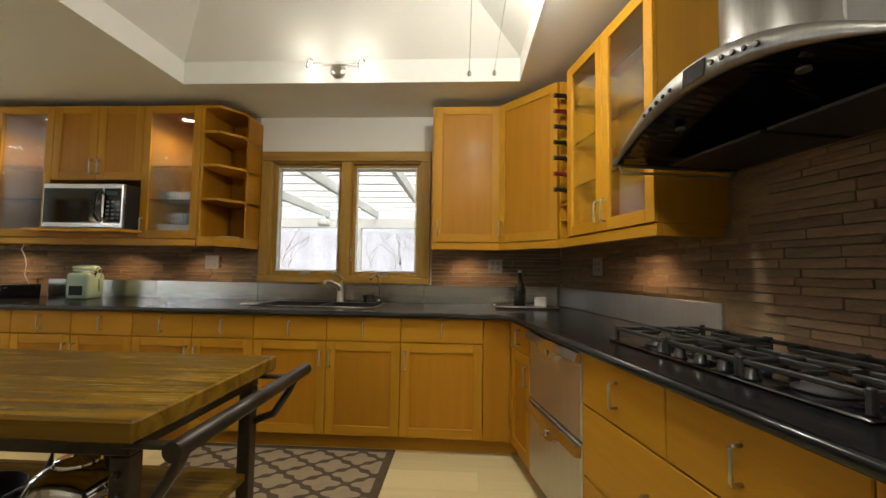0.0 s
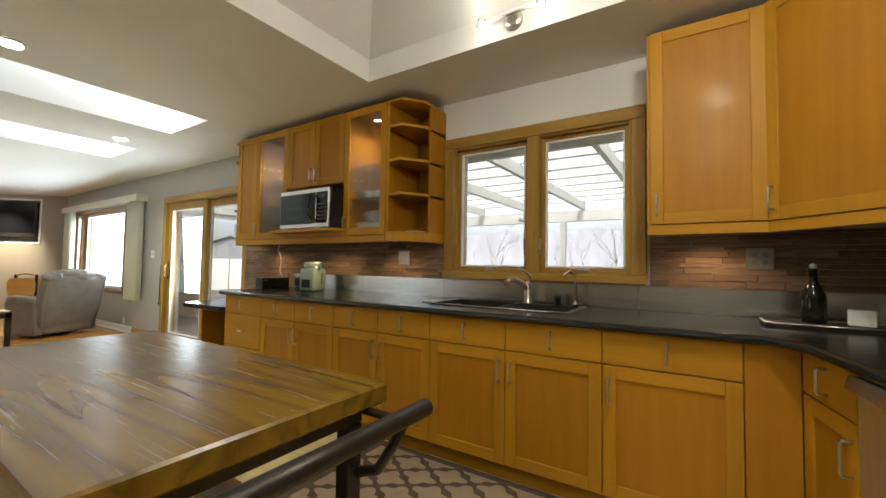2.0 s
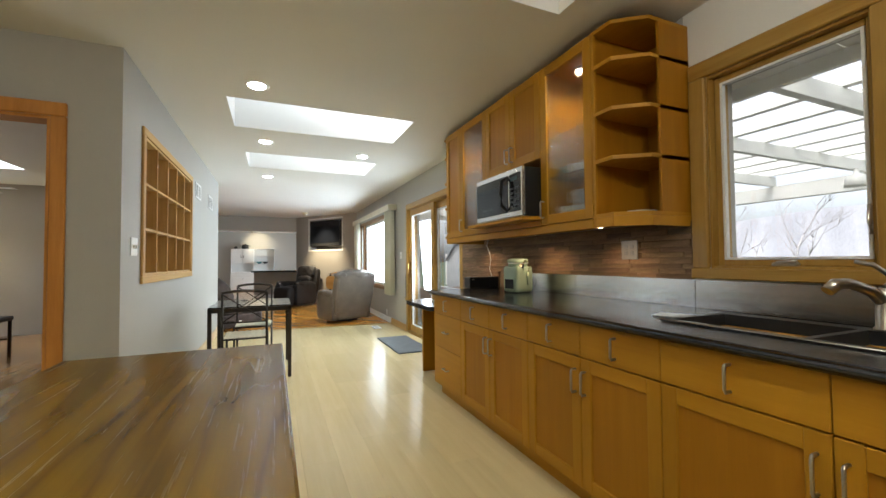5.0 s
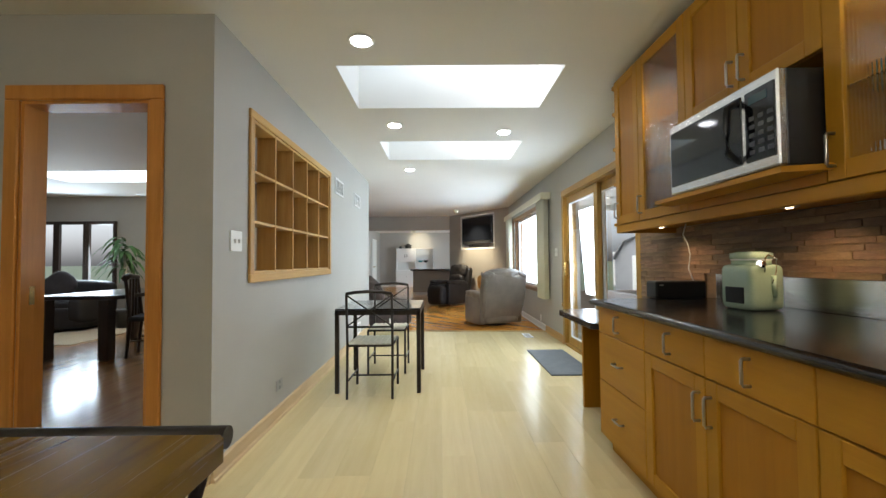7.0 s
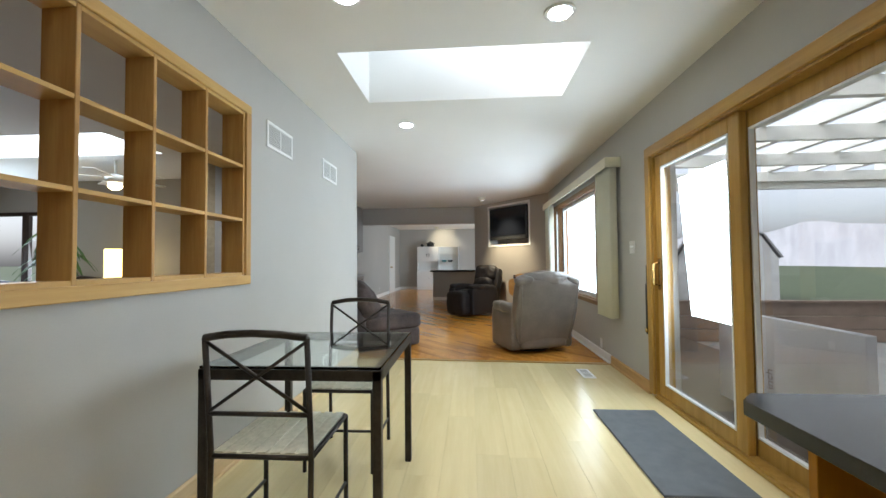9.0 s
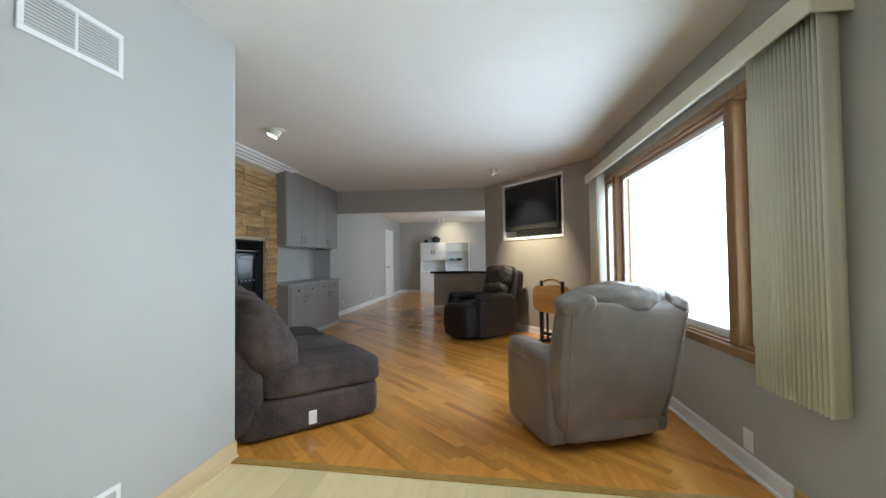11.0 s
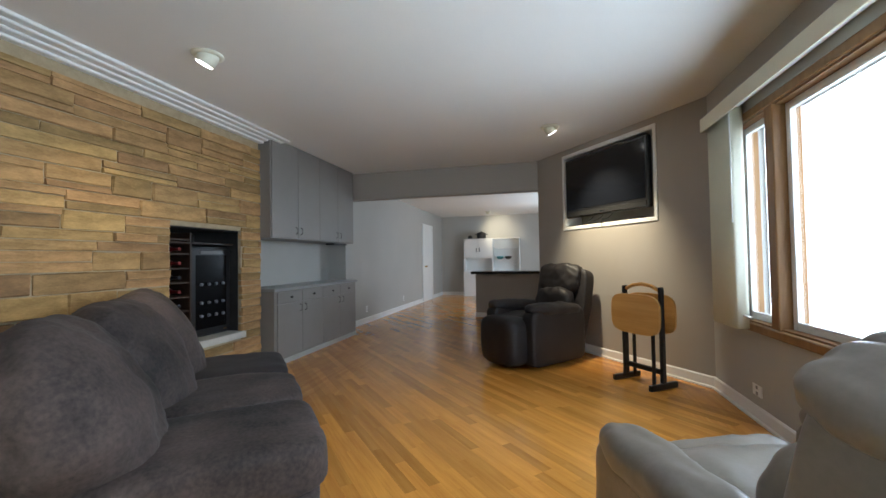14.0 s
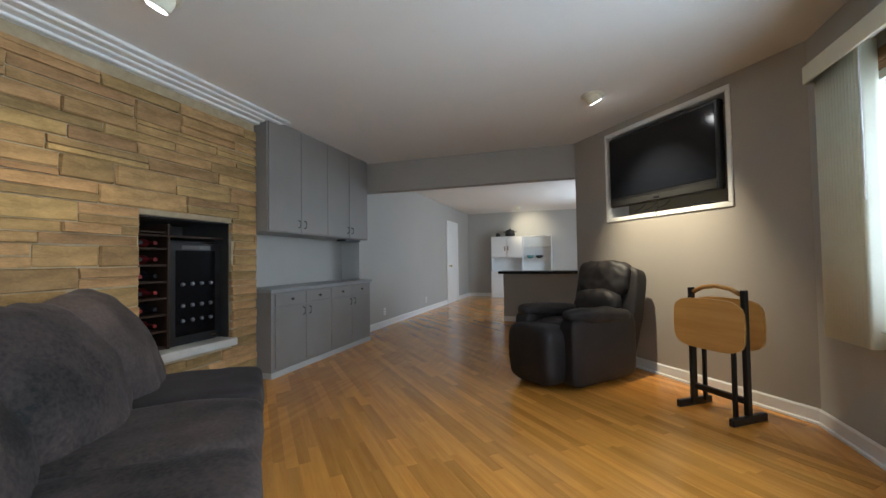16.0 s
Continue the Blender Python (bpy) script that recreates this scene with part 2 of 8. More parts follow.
for cloth in (SUEDE, SUEDE_DARK):
    nap = cloth.node_tree.nodes["Principled BSDF"]
    nap.inputs["Sheen Weight"].default_value, nap.inputs["Sheen Roughness"].default_value = 0.03, 0.3
BLIND = surface("cream_vinyl_blind", (0.70, 0.68, 0.54), (0.76, 0.74, 0.60), 4.0, 0.5, 0.05, 0.05)
TRAY_WOOD = wood("honey_tray_wood", (0.62, 0.34, 0.10), (0.48, 0.24, 0.06), "x", 1.0, 0.35, 0.25)
WEAVE = surface("woven_cream_seat", (0.50, 0.47, 0.36), (0.66, 0.62, 0.50), 40.0, 0.8, 0.05, 0.6, 150)
LIT = glow("lamp_glow", (1.0, 0.93, 0.82), 14.0)
LIT_COOL = glow("downlight_glow", (1.0, 0.98, 0.95), 18.0)
LIT_WARM = glow("warm_lamp_glow", (1.0, 0.75, 0.42), 9.0)
SHADE = glow("lit_paper_shade", (1.0, 0.72, 0.22), 2.2)
SHADE.node_tree.nodes["Principled BSDF"].inputs["Base Color"].default_value = (0.8, 0.65, 0.3, 1)
PATIO_WHITE = surface("painted_timber", (0.74, 0.73, 0.66), (0.82, 0.81, 0.75), 3.0, 0.6, 0.06, 0.1)
GRASS = surface("spring_lawn", (0.055, 0.075, 0.035), (0.09, 0.115, 0.055), 2.0, 0.9, 0.05, 0.5, 40)
PAVER = surface("concrete_patio", (0.30, 0.29, 0.27), (0.40, 0.39, 0.36), 3.0, 0.85, 0.05, 0.3, 60)
BARK = surface("grey_bark", (0.34, 0.32, 0.32), (0.46, 0.44, 0.43), 8.0, 0.9, 0.05, 0.5, 60)
FENCE = surface("weathered_fence", (0.36, 0.34, 0.31), (0.48, 0.46, 0.42), 5.0, 0.85, 0.05, 0.3, 60)
LEAF = surface("green_leaf", (0.035, 0.09, 0.02), (0.07, 0.15, 0.04), 8.0, 0.5, 0.08, 0.1)

# ---- mesh helpers ----


def box(bm, a, b, bev=0.0, mi=0, seg=1):
    lo, hi = Vector(map(min, a, b)), Vector(map(max, a, b))
    r = bmesh.ops.create_cube(bm, size=1, matrix=Matrix.Translation((lo + hi) / 2) @ Matrix.Diagonal((*(hi - lo), 1)))
    faces = {f for v in r["verts"] for f in v.link_faces}
    for f in faces:
        f.material_index = mi
    if bev > 0:
        edges = list({e for v in r["verts"] for e in v.link_edges})
        out = bmesh.ops.bevel(bm, geom=edges, offset=bev, segments=seg, affect="EDGES", profile=0.5)
        for f in out["faces"]:
            f.material_index = mi
    return bm


def tube(bm, pts, r, n=8, mi=0, closed=False):
    """A round bar along a line of points."""
    pts = [Vector(p) for p in pts]
    rings = []
    for i, p in enumerate(pts):
        a, b = pts[max(i - 1, 0)], pts[min(i + 1, len(pts) - 1)]
        d = (b - a).normalized()
        u = d.orthogonal().normalized() if abs(d.z) > 0.95 else d.cross(Vector((0, 0, 1))).normalized()
        w = d.cross(u)
        rr = r[i] if isinstance(r, (list, tuple)) else r
        rings.append([bm.verts.new(p + rr * (math.cos(t) * u + math.sin(t) * w)) for t in (k * math.tau / n for k in range(n))])
    for r0, r1 in zip(rings, rings[1:]):
        for k in range(n):
            f = bm.faces.new((r0[k], r0[(k + 1) % n], r1[(k + 1) % n], r1[k]))
            f.material_index, f.smooth = mi, True
    for ring in (rings[0][::-1], rings[-1]):
        bm.faces.new(ring).material_index = mi
    return bm


def lathe(bm, prof, c=(0, 0, 0), n=24, mi=0):
    """Turn a profile of (radius, height) about an upright line."""
    rings = [[bm.verts.new((c[0] + r * math.cos(k * math.tau / n), c[1] + r * math.sin(k * math.tau / n), c[2] + z)) for k in range(n)] for r, z in prof]
    for a, b in zip(rings, rings[1:]):
        for k in range(n):
            f = bm.faces.new((a[k], a[(k + 1) % n], b[(k + 1) % n], b[k]))
            f.material_index, f.smooth = mi, True
    bm.faces.new(rings[0][::-1]).material_index = mi
    bm.faces.new(rings[-1]).material_index = mi
    return bm


def prism(bm, poly, z0, z1, mi=0):
    """An upright slab over a polygon in plan."""
    lo = [bm.verts.new((x, y, z0)) for x, y in poly]
    hi = [bm.verts.new((x, y, z1)) for x, y in poly]
    fs = [bm.faces.new(lo[::-1]), bm.faces.new(hi)]
    for i in range(len(poly)):
        j = (i + 1) % len(poly)
        fs.append(bm.faces.new((lo[i], lo[j], hi[j], hi[i])))
    for f in fs:
        f.material_index = mi
    bmesh.ops.recalc_face_normals(bm, faces=fs)
    return bm


def cushion(bm, c, half, n=5.0, cuts=14, wrinkle=0.012, freq=5.0, m=None, seed=0.0, mi=0, taper=0.0):
    """A stuffed, rounded block with soft creases; m places it, half is its half size."""
    t = bmesh.new()
    bmesh.ops.create_cube(t, size=2)
    bmesh.ops.subdivide_edges(t, edges=t.edges[:], cuts=cuts, use_grid_fill=True)
    place = (m or Matrix.Identity(4))
    vmap = {}
    for v in t.verts:
        p = v.co.copy()
        k = (abs(p.x) ** n + abs(p.y) ** n + abs(p.z) ** n) ** (1 / n)
        q = Vector((p.x / k * half[0], p.y / k * half[1], p.z / k * half[2]))
        if q.z < 0:
            q.x *= 1 + taper * q.z / half[2]
            q.y *= 1 + 0.6 * taper * q.z / half[2]
        nz = noise.noise(q * freq + Vector((seed, seed * 1.7, 3.1))) + 0.5 * noise.noise(q * freq * 2.7 + Vector((seed, 1.0, seed)))
        q += p.normalized() * nz * wrinkle
        vmap[v] = bm.verts.new(place @ (Vector(c) + q))
    for f in t.faces:
        g = bm.faces.new([vmap[v] for v in f.verts])
        g.smooth, g.material_index = True, mi
    t.free()
    return bm


def mesh_object(name, bm, mats, smooth=False):
    me = bpy.data.meshes.new(name)
    bm.normal_update()
    bm.to_mesh(me)
    bm.free()
    for m in (mats if isinstance(mats, (list, tuple)) else [mats]):
        me.materials.append(m)
    if smooth:
        for p in me.polygons:
            p.use_smooth = True
    return new(name, me)


def part(name, bm, mats, parent, label="", smooth=False):
    ob = mesh_object(name, bm, mats, smooth)
    ob.parent = parent
    return tagged(ob, label) if label else ob


def box_part(name, parent, mat, a, b, bev=0.0, label=""):
    return part(name, box(bmesh.new(), a, b, bev), mat, parent, label)


def thing(name, m, label, category, group=""):
    ob = new(name)
    ob.empty_display_size = 0.1
    ob.matrix_basis = m
    return tagged(ob, label, category, group)


def solo(name, bm, mats, m, label, category, group="", smooth=False):
    ob = mesh_object(name, bm, mats, smooth)
    ob.matrix_basis = m
    return tagged(ob, label, category, group)


def setting(name, bm, mats, label="", smooth=False):
    return tagged(mesh_object(name, bm, mats, smooth), label, kind="structure")


def slab_with_holes(bm, x0, x1, y0, y1, z0, z1, holes, axis):
    """A wall or ceiling as blocks round its openings. axis: the thin direction; holes: (u0, u1, v0, v1) in the other two."""
    if axis == "y":
        U, V, put = (x0, x1), (z0, z1), lambda u, v, w: (u, w, v)
        W = (y0, y1)
    elif axis == "x":
        U, V, put = (y0, y1), (z0, z1), lambda u, v, w: (w, u, v)
        W = (x0, x1)
    else:
        U, V, put = (x0, x1), (y0, y1), lambda u, v, w: (u, v, w)
        W = (z0, z1)
    us = sorted({*U, *(h[0] for h in holes), *(h[1] for h in holes)})
    vs = sorted({*V, *(h[2] for h in holes), *(h[3] for h in holes)})
    free = lambda i, j: 0 <= i < len(us) - 1 and 0 <= j < len(vs) - 1 and not any(h[0] <= (us[i] + us[i + 1]) / 2 <= h[1] and h[2] <= (vs[j] + vs[j + 1]) / 2 <= h[3] for h in holes)
    made = {}

    def vert(*p):
        k = tuple(round(c, 5) for c in p)
        if k not in made:
            made[k] = bm.verts.new(p)
        return made[k]

    fs = []
    for i in range(len(us) - 1):
        for j in range(len(vs) - 1):
            if not free(i, j):
                continue
            u0, u1, v0, v1 = us[i], us[i + 1], vs[j], vs[j + 1]
            for w in W:
                fs.append(bm.faces.new([vert(*put(u, v, w)) for u, v in ((u0, v0), (u1, v0), (u1, v1), (u0, v1))]))
            for (di, dj), (pa, pb) in (((-1, 0), ((u0, v0), (u0, v1))), ((1, 0), ((u1, v0), (u1, v1))), ((0, -1), ((u0, v0), (u1, v0))), ((0, 1), ((u0, v1), (u1, v1)))):
                if not free(i + di, j + dj):
                    fs.append(bm.faces.new([vert(*put(*p, w)) for p, w in ((pa, W[0]), (pb, W[0]), (pb, W[1]), (pa, W[1]))]))
    bmesh.ops.recalc_face_normals(bm, faces=fs)
    return bm


# ---- plan ----
NORTH, CEILING = 3.36, 2.49
EAST, EAST_END = 2.16, 3.25
# the stove wall and all that stands along it is set 10.5 degrees off square, turned about the cabinet corner
RUN = pose(1.555, 2.613, 0, 0, 0, 10.5) @ Matrix.Translation((-1.555, -2.613, 0))


def on_stove_wall(ob):
    ob.matrix_basis = RUN @ ob.matrix_basis
    return ob


def run_xy(x, y):
    p = RUN @ Vector((x, y, 0))
    return p.x, p.y


HALL_Y, HALL_X0, HALL_X1 = 0.445, -2.085, -6.70
SKY1 = (-3.425, -2.663, 0.945, 2.525)
SKY2 = (-5.20, -4.393, 0.985, 2.58)
TRAY = (-0.805, 1.605, -1.3, 2.715)
SINK_WIN = (-0.44, 0.86, 1.115, 2.10)
LR_WIN = (-9.42, -6.28, 0.66, 2.05)
PATIO = (-5.40, -3.40, 0.02, 2.02)
FIRE_Y = -0.985

setting("wall_north", slab_with_holes(bmesh.new(), -9.89, 2.4, NORTH, NORTH + 0.2, 0, 2.7, [SINK_WIN, LR_WIN, PATIO], "y"), WALL, "grey painted outer wall")
# a paler stretch of the same wall round the sink window, lamp light painted in
setting("wall_sink", slab_with_holes(bmesh.new(), -0.56, 2.0, NORTH - 0.006, NORTH, 0, CEILING, [(-0.45, 0.87, 1.105, 2.11)], "y"), WALL_PALE, "pale wall round the sink window, brightened for lamp light")
# the cable light falling on the stove wall is put into its pale colour
on_stove_wall(setting("wall_east", box(bmesh.new(), (EAST, -2.8, 0), (EAST + 0.15, NORTH + 0.15, 2.7)), WALL_PALE, "stove wall toned pale for the lamp light on it"))
setting("wall_south", box(bmesh.new(), (HALL_X0 - 0.12, -2.55, 0), (EAST_END, -2.4, 2.7)), WALL, "plain kitchen wall")
DOOR = (-0.575, 0.112, 0.0, 2.02)
setting("wall_door", slab_with_holes(bmesh.new(), HALL_X0 - 0.12, HALL_X0, -2.4, HALL_Y, 0, CEILING, [DOOR], "x"), WALL, "grey painted wall with a cased doorway")
CUBBY = (-4.265, -2.525, 1.075, 2.075)
setting("wall_hall", slab_with_holes(bmesh.new(), HALL_X1, HALL_X0 - 0.12, HALL_Y - 0.12, HALL_Y, 0, CEILING, [CUBBY], "y"), WALL, "long grey painted hall wall")
setting("wall_hall_end", box(bmesh.new(), (HALL_X1, FIRE_Y - 0.3, 0), (HALL_X1 + 0.12, HALL_Y - 0.12, CEILING)), WALL, "grey return wall")
setting("wall_fireplace_back", box(bmesh.new(), (-9.75, FIRE_Y - 0.75, 0), (HALL_X1, FIRE_Y - 0.60, CEILING)), WALL_TAUPE)
setting("wall_cabinet_back", box(bmesh.new(), (-11.75, -1.40, 0), (-9.75, -1.28, CEILING)), WALL, "grey alcove wall behind the built-in cabinets")
setting("wall_far_south", box(bmesh.new(), (-19.2, -1.30, 0), (-11.75, -1.15, CEILING)), WALL, "long grey wall of the far room")
setting("wall_far_west", box(bmesh.new(), (-18.7, -1.15, 0), (-18.55, 5.0, CEILING)), WALL, "far room end wall")
# unseen wall; its opening is assumed, for the far room's fill lamp
setting("wall_far_north", slab_with_holes(bmesh.new(), -18.7, -11.9, 3.2, 3.35, 0, CEILING, [(-16.6, -14.4, 0.8, 2.0)], "y"), WALL)
setting("wall_header", box(bmesh.new(), (-11.95, -1.15, 2.08), (-11.80, 1.93, CEILING)), WALL_TAUPE, "taupe header over the wide opening")
# the slanted wall that carries the television
TV_A, TV_B = Vector((-9.89, NORTH, 0)), Vector((-11.80, 1.93, 0))
TV_DIR = (TV_B - TV_A).normalized()
TV_N = Vector((TV_DIR.y, -TV_DIR.x, 0))
if TV_N.y > 0:
    TV_N = -TV_N
TV_LEN = (TV_B - TV_A).length


def tv_frame(s, z, off=0.0):
    """Pose on the slanted wall: local x along it from the window corner, local y out of the wall's back, z up."""
    o = TV_A + TV_DIR * s + TV_N * off
    m = Matrix((TV_DIR, -TV_N, (0, 0, 1))).transposed().to_4x4()
    m.translation = (o.x, o.y, z)
    return m


tv_s0, tv_s1 = 0.53, 1.825
bm = slab_with_holes(bmesh.new(), 0, TV_LEN, 0.0, 0.14, 0, CEILING, [(tv_s0, tv_s1, 1.505, 2.385)], "y")
ob = setting("wall_television", bm, WALL_TAUPE, "slanted taupe wall with a recess for the television")
ob.matrix_basis = tv_frame(0, 0)
setting("wall_television_back", box(bmesh.new(), (0.2, 0.30, 0), (TV_LEN + 0.3, 0.36, CEILING)), WALL_TAUPE).matrix_basis = tv_frame(0, 0)

setting("ceiling", slab_with_holes(bmesh.new(), -12.0, EAST_END, FIRE_Y - 0.8, NORTH, CEILING, CEILING + 0.10, [SKY1, SKY2, TRAY], "z"), CEIL, "smooth white painted ceiling")
setting("ceiling_kitchen_south", box(bmesh.new(), (HALL_X0 - 0.12, -2.4, CEILING), (EAST_END, FIRE_Y - 0.8, CEILING + 0.1)), CEIL)
setting("ceiling_far_room", box(bmesh.new(), (-19.2, -1.3, CEILING), (-12.0, 5.0, CEILING + 0.1)), CEIL)
setting("ceiling_den", slab_with_holes(bmesh.new(), -8.0, HALL_X0 - 0.12, -7.2, FIRE_Y - 0.8, CEILING, CEILING + 0.1, [(-6.5, -5.7, -4.4, -1.9)], "z"), CEIL)


def light_well(name, r, top):
    """White sides of a skylight shaft with a pane on top."""
    x0, x1, y0, y1 = r
    bm = bmesh.new()
    for a, b in (((x0 - 0.03, y0 - 0.03), (x0, y1 + 0.03)), ((x1, y0 - 0.03), (x1 + 0.03, y1 + 0.03)), ((x0, y0 - 0.03), (x1, y0)), ((x0, y1), (x1, y1 + 0.03))):
        box(bm, (*a, CEILING + 0.1), (*b, top))
    w = setting(name, bm, CEIL, "white plastered skylight shaft")
    pane = part("pane", box(bmesh.new(), (x0, y0, top - 0.02), (x1, y1, top - 0.012)), CLEAR, w, "clear skylight glass")
    pane.visible_shadow = False
    return w


light_well("skylight_1", SKY1, 3.30)
light_well("skylight_2", SKY2, 3.30)
light_well("skylight_3", (-6.5, -5.7, -4.4, -1.9), 3.0)

# raised tray over the kitchen: an upright white band, then four planes leaning inward to a flat
x0, x1, y0, y1 = TRAY
bm = bmesh.new()
lv = [(0, CEILING - 0.0), (0, CEILING + 0.165), (0.55, CEILING + 0.53)]
rings = []
for inset, z in lv:
    rings.append([bm.verts.new(p) for p in ((x0 + inset, y0 + inset, z), (x1 - inset, y0 + inset, z), (x1 - inset, y1 - inset, z), (x0 + inset, y1 - inset, z))])
for a, b in zip(rings, rings[1:]):
    for k in range(4):
        bm.faces.new((a[k], a[(k + 1) % 4], b[(k + 1) % 4], b[k]))
bm.faces.new(rings[-1])
setting("ceiling_tray", bm, CEIL, "raised white ceiling tray over the kitchen")
bm = bmesh.new()
for a, b in (((x0, y1 - 0.008), (x1, y1)), ((x0, y0), (x0 + 0.008, y1 - 0.008)), ((x1 - 0.008, y0), (x1, y1 - 0.008))):
    box(bm, (*a, CEILING - 0.003), (*b, CEILING + 0.159))
setting("trim_tray", bm, WHITE, "bright white band round the ceiling tray")

# den beyond the doorway
setting("wall_den_west", slab_with_holes(bmesh.new(), -8.05, -7.9, -7.2, FIRE_Y - 0.75, 0, CEILING, [(-6.5, -4.75, 0.72, 2.0)], "x"), WALL_TAUPE)
setting("wall_den_south", box(bmesh.new(), (-8.05, -7.35, 0), (HALL_X0 - 0.12, -7.2, CEILING)), WALL_TAUPE)
setting("wall_den_east", box(bmesh.new(), (HALL_X0 - 0.27, -7.2, 0), (HALL_X0 - 0.12, -2.55, CEILING)), WALL_TAUPE)

# ---- floors ----
setting("floor_base", box(bmesh.new(), (-19.2, -7.3, -0.12), (3.4, 5.0, -0.02)), surface("subfloor", (0.10, 0.07, 0.04), (0.14, 0.10, 0.06), 4), "dark joints under the boards")
setting("ground", box(bmesh.new(), (-400, -400, -0.30), (400, 600, -0.22)), GRASS, "pale spring lawn")
setting("pavement", box(bmesh.new(), (-12, 3.57, -0.22), (6, 8.6, -0.14), 0.01), PAVER, "grey concrete patio slab")

# ---- window and door casings ----


def casing(name, r, y_in, mats, w=0.085, t=0.025, sill=False, parent=None):
    """Frame of four boards round an opening in a wall that faces south."""
    x0, x1, z0, z1 = r
    top = box(bmesh.new(), (x0 - w, y_in - t, z1), (x1 + w, y_in, z1 + w), 0.006)
    part("head_casing", top, mats[1], parent)
    for xa, xb in ((x0 - w, x0), (x1, x1 + w)):
        part("side_casing", box(bmesh.new(), (xa, y_in - t, z0 - (0 if sill else 0)), (xb, y_in, z1), 0.006), mats[0], parent)
    if sill:
        part("window_sill", box(bmesh.new(), (x0 - w, y_in - t - 0.012, z0 - 0.055), (x1 + w, y_in, z0), 0.006), mats[1], parent)
    bm = bmesh.new()
    d = 0.012
    for a, b in (((x0, z0), (x0 + d, z1)), ((x1 - d, z0), (x1, z1)), ((x0 + d, z1 - d), (x1 - d, z1)), ((x0 + d, z0), (x1 - d, z0 + d))):
        box(bm, (a[0], y_in - 0.004, a[1]), (b[0], y_in + 0.15, b[1]))
    part("jamb", bm, mats[0], parent)


def sash(parent, x0, x1, z0, z1, y, mat, w=0.05, t=0.035, inner=None):
    bm = bmesh.new()
    for a, b in (((x0, z0), (x0 + w, z1)), ((x1 - w, z0), (x1, z1)), ((x0 + w, z1 - w), (x1 - w, z1)), ((x0 + w, z0), (x1 - w, z0 + w))):
        box(bm, (a[0], y, a[1]), (b[0], y + t, b[1]), 0.004)
    s = part("window_frame", bm, mat, parent)
    if inner:
        bm = bmesh.new()
        k = 0.012
        for a, b in (((x0 + w, z0 + w), (x0 + w + k, z1 - w)), ((x1 - w - k, z0 + w), (x1 - w, z1 - w)), ((x0 + w + k, z1 - w - k), (x1 - w - k, z1 - w)), ((x0 + w + k, z0 + w), (x1 - w - k, z0 + w + k))):
            box(bm, (a[0], y - 0.002, a[1]), (b[0], y + t * 0.6, b[1]))
        part("glazing_bead", bm, inner, parent)
    g = part("pane", box(bmesh.new(), (x0 + w - 0.005, y + t * 0.5, z0 + w - 0.005), (x1 - w + 0.005, y + t * 0.5 + 0.005, z1 - w + 0.005)), CLEAR, parent)
    g.visible_shadow = False
    return s


win = tagged(new("window_1"), "oak-cased double casement window over the sink", "window", kind="structure")
casing("c", SINK_WIN, NORTH - 0.006, (OAK_TRIM, OAK_TRIM_X), 0.085, 0.028, True, win)
part("mullion", box(bmesh.new(), (0.175, NORTH - 0.03, SINK_WIN[2]), (0.265, NORTH + 0.14, SINK_WIN[3]), 0.006), OAK_TRIM, win)
for a, b in ((SINK_WIN[0] + 0.012, 0.175), (0.265, SINK_WIN[1] - 0.012)):
    sash(win, a, b, SINK_WIN[2] + 0.012, SINK_WIN[3] - 0.012, NORTH + 0.03, OAK_TRIM, 0.03, 0.04, WHITE)
    c = (a + b) / 2
    bm = box(bmesh.new(), (c - 0.05, NORTH - 0.01, SINK_WIN[2] + 0.012), (c + 0.05, NORTH + 0.02, SINK_WIN[2] + 0.03), 0.006)
    tube(bm, [(c - 0.03, NORTH - 0.005, SINK_WIN[2] + 0.03), (c + 0.05, NORTH - 0.015, SINK_WIN[2] + 0.035)], 0.006)
    part("crank_handle", bm, NICKEL, win, "satin metal window crank")
for x in (0.165, 0.28):
    part("sash_lock", tube(bmesh.new(), [(x, NORTH - 0.035, 1.25), (x, NORTH - 0.05, 1.29), (x, NORTH - 0.04, 1.36)], 0.008), NICKEL, win)

win2 = tagged(new("window_2"), "wide oak living room window with side casements", "window", kind="structure")
# brown oak, its backlit shade put into the darker colour
OAK_BACKLIT = wood("backlit_brown_wood", (0.30, 0.165, 0.065), (0.20, 0.10, 0.036), "z", 1.0, 0.45, 0.1, contrast=1.2)
casing("c", LR_WIN, NORTH, (OAK_BACKLIT, OAK_BACKLIT), 0.06, 0.02, True, win2)
for x in (-8.93, -6.86):
    part("mullion", box(bmesh.new(), (x - 0.045, NORTH - 0.02, LR_WIN[2]), (x + 0.045, NORTH + 0.14, LR_WIN[3]), 0.006), OAK_BACKLIT, win2)
for a, b in ((LR_WIN[0] + 0.012, -8.976), (-8.884, -6.906), (-6.814, LR_WIN[1] - 0.012)):
    sash(win2, a, b, LR_WIN[2] + 0.012, LR_WIN[3] - 0.012, NORTH + 0.05, WHITE, 0.038, 0.04, WHITE)
part("crank_handle", tube(bmesh.new(), [(-9.2, NORTH - 0.02, 0.69), (-9.2, NORTH - 0.07, 0.71), (-9.32, NORTH - 0.09, 0.71)], 0.009), NICKEL, win2, "chrome window crank")

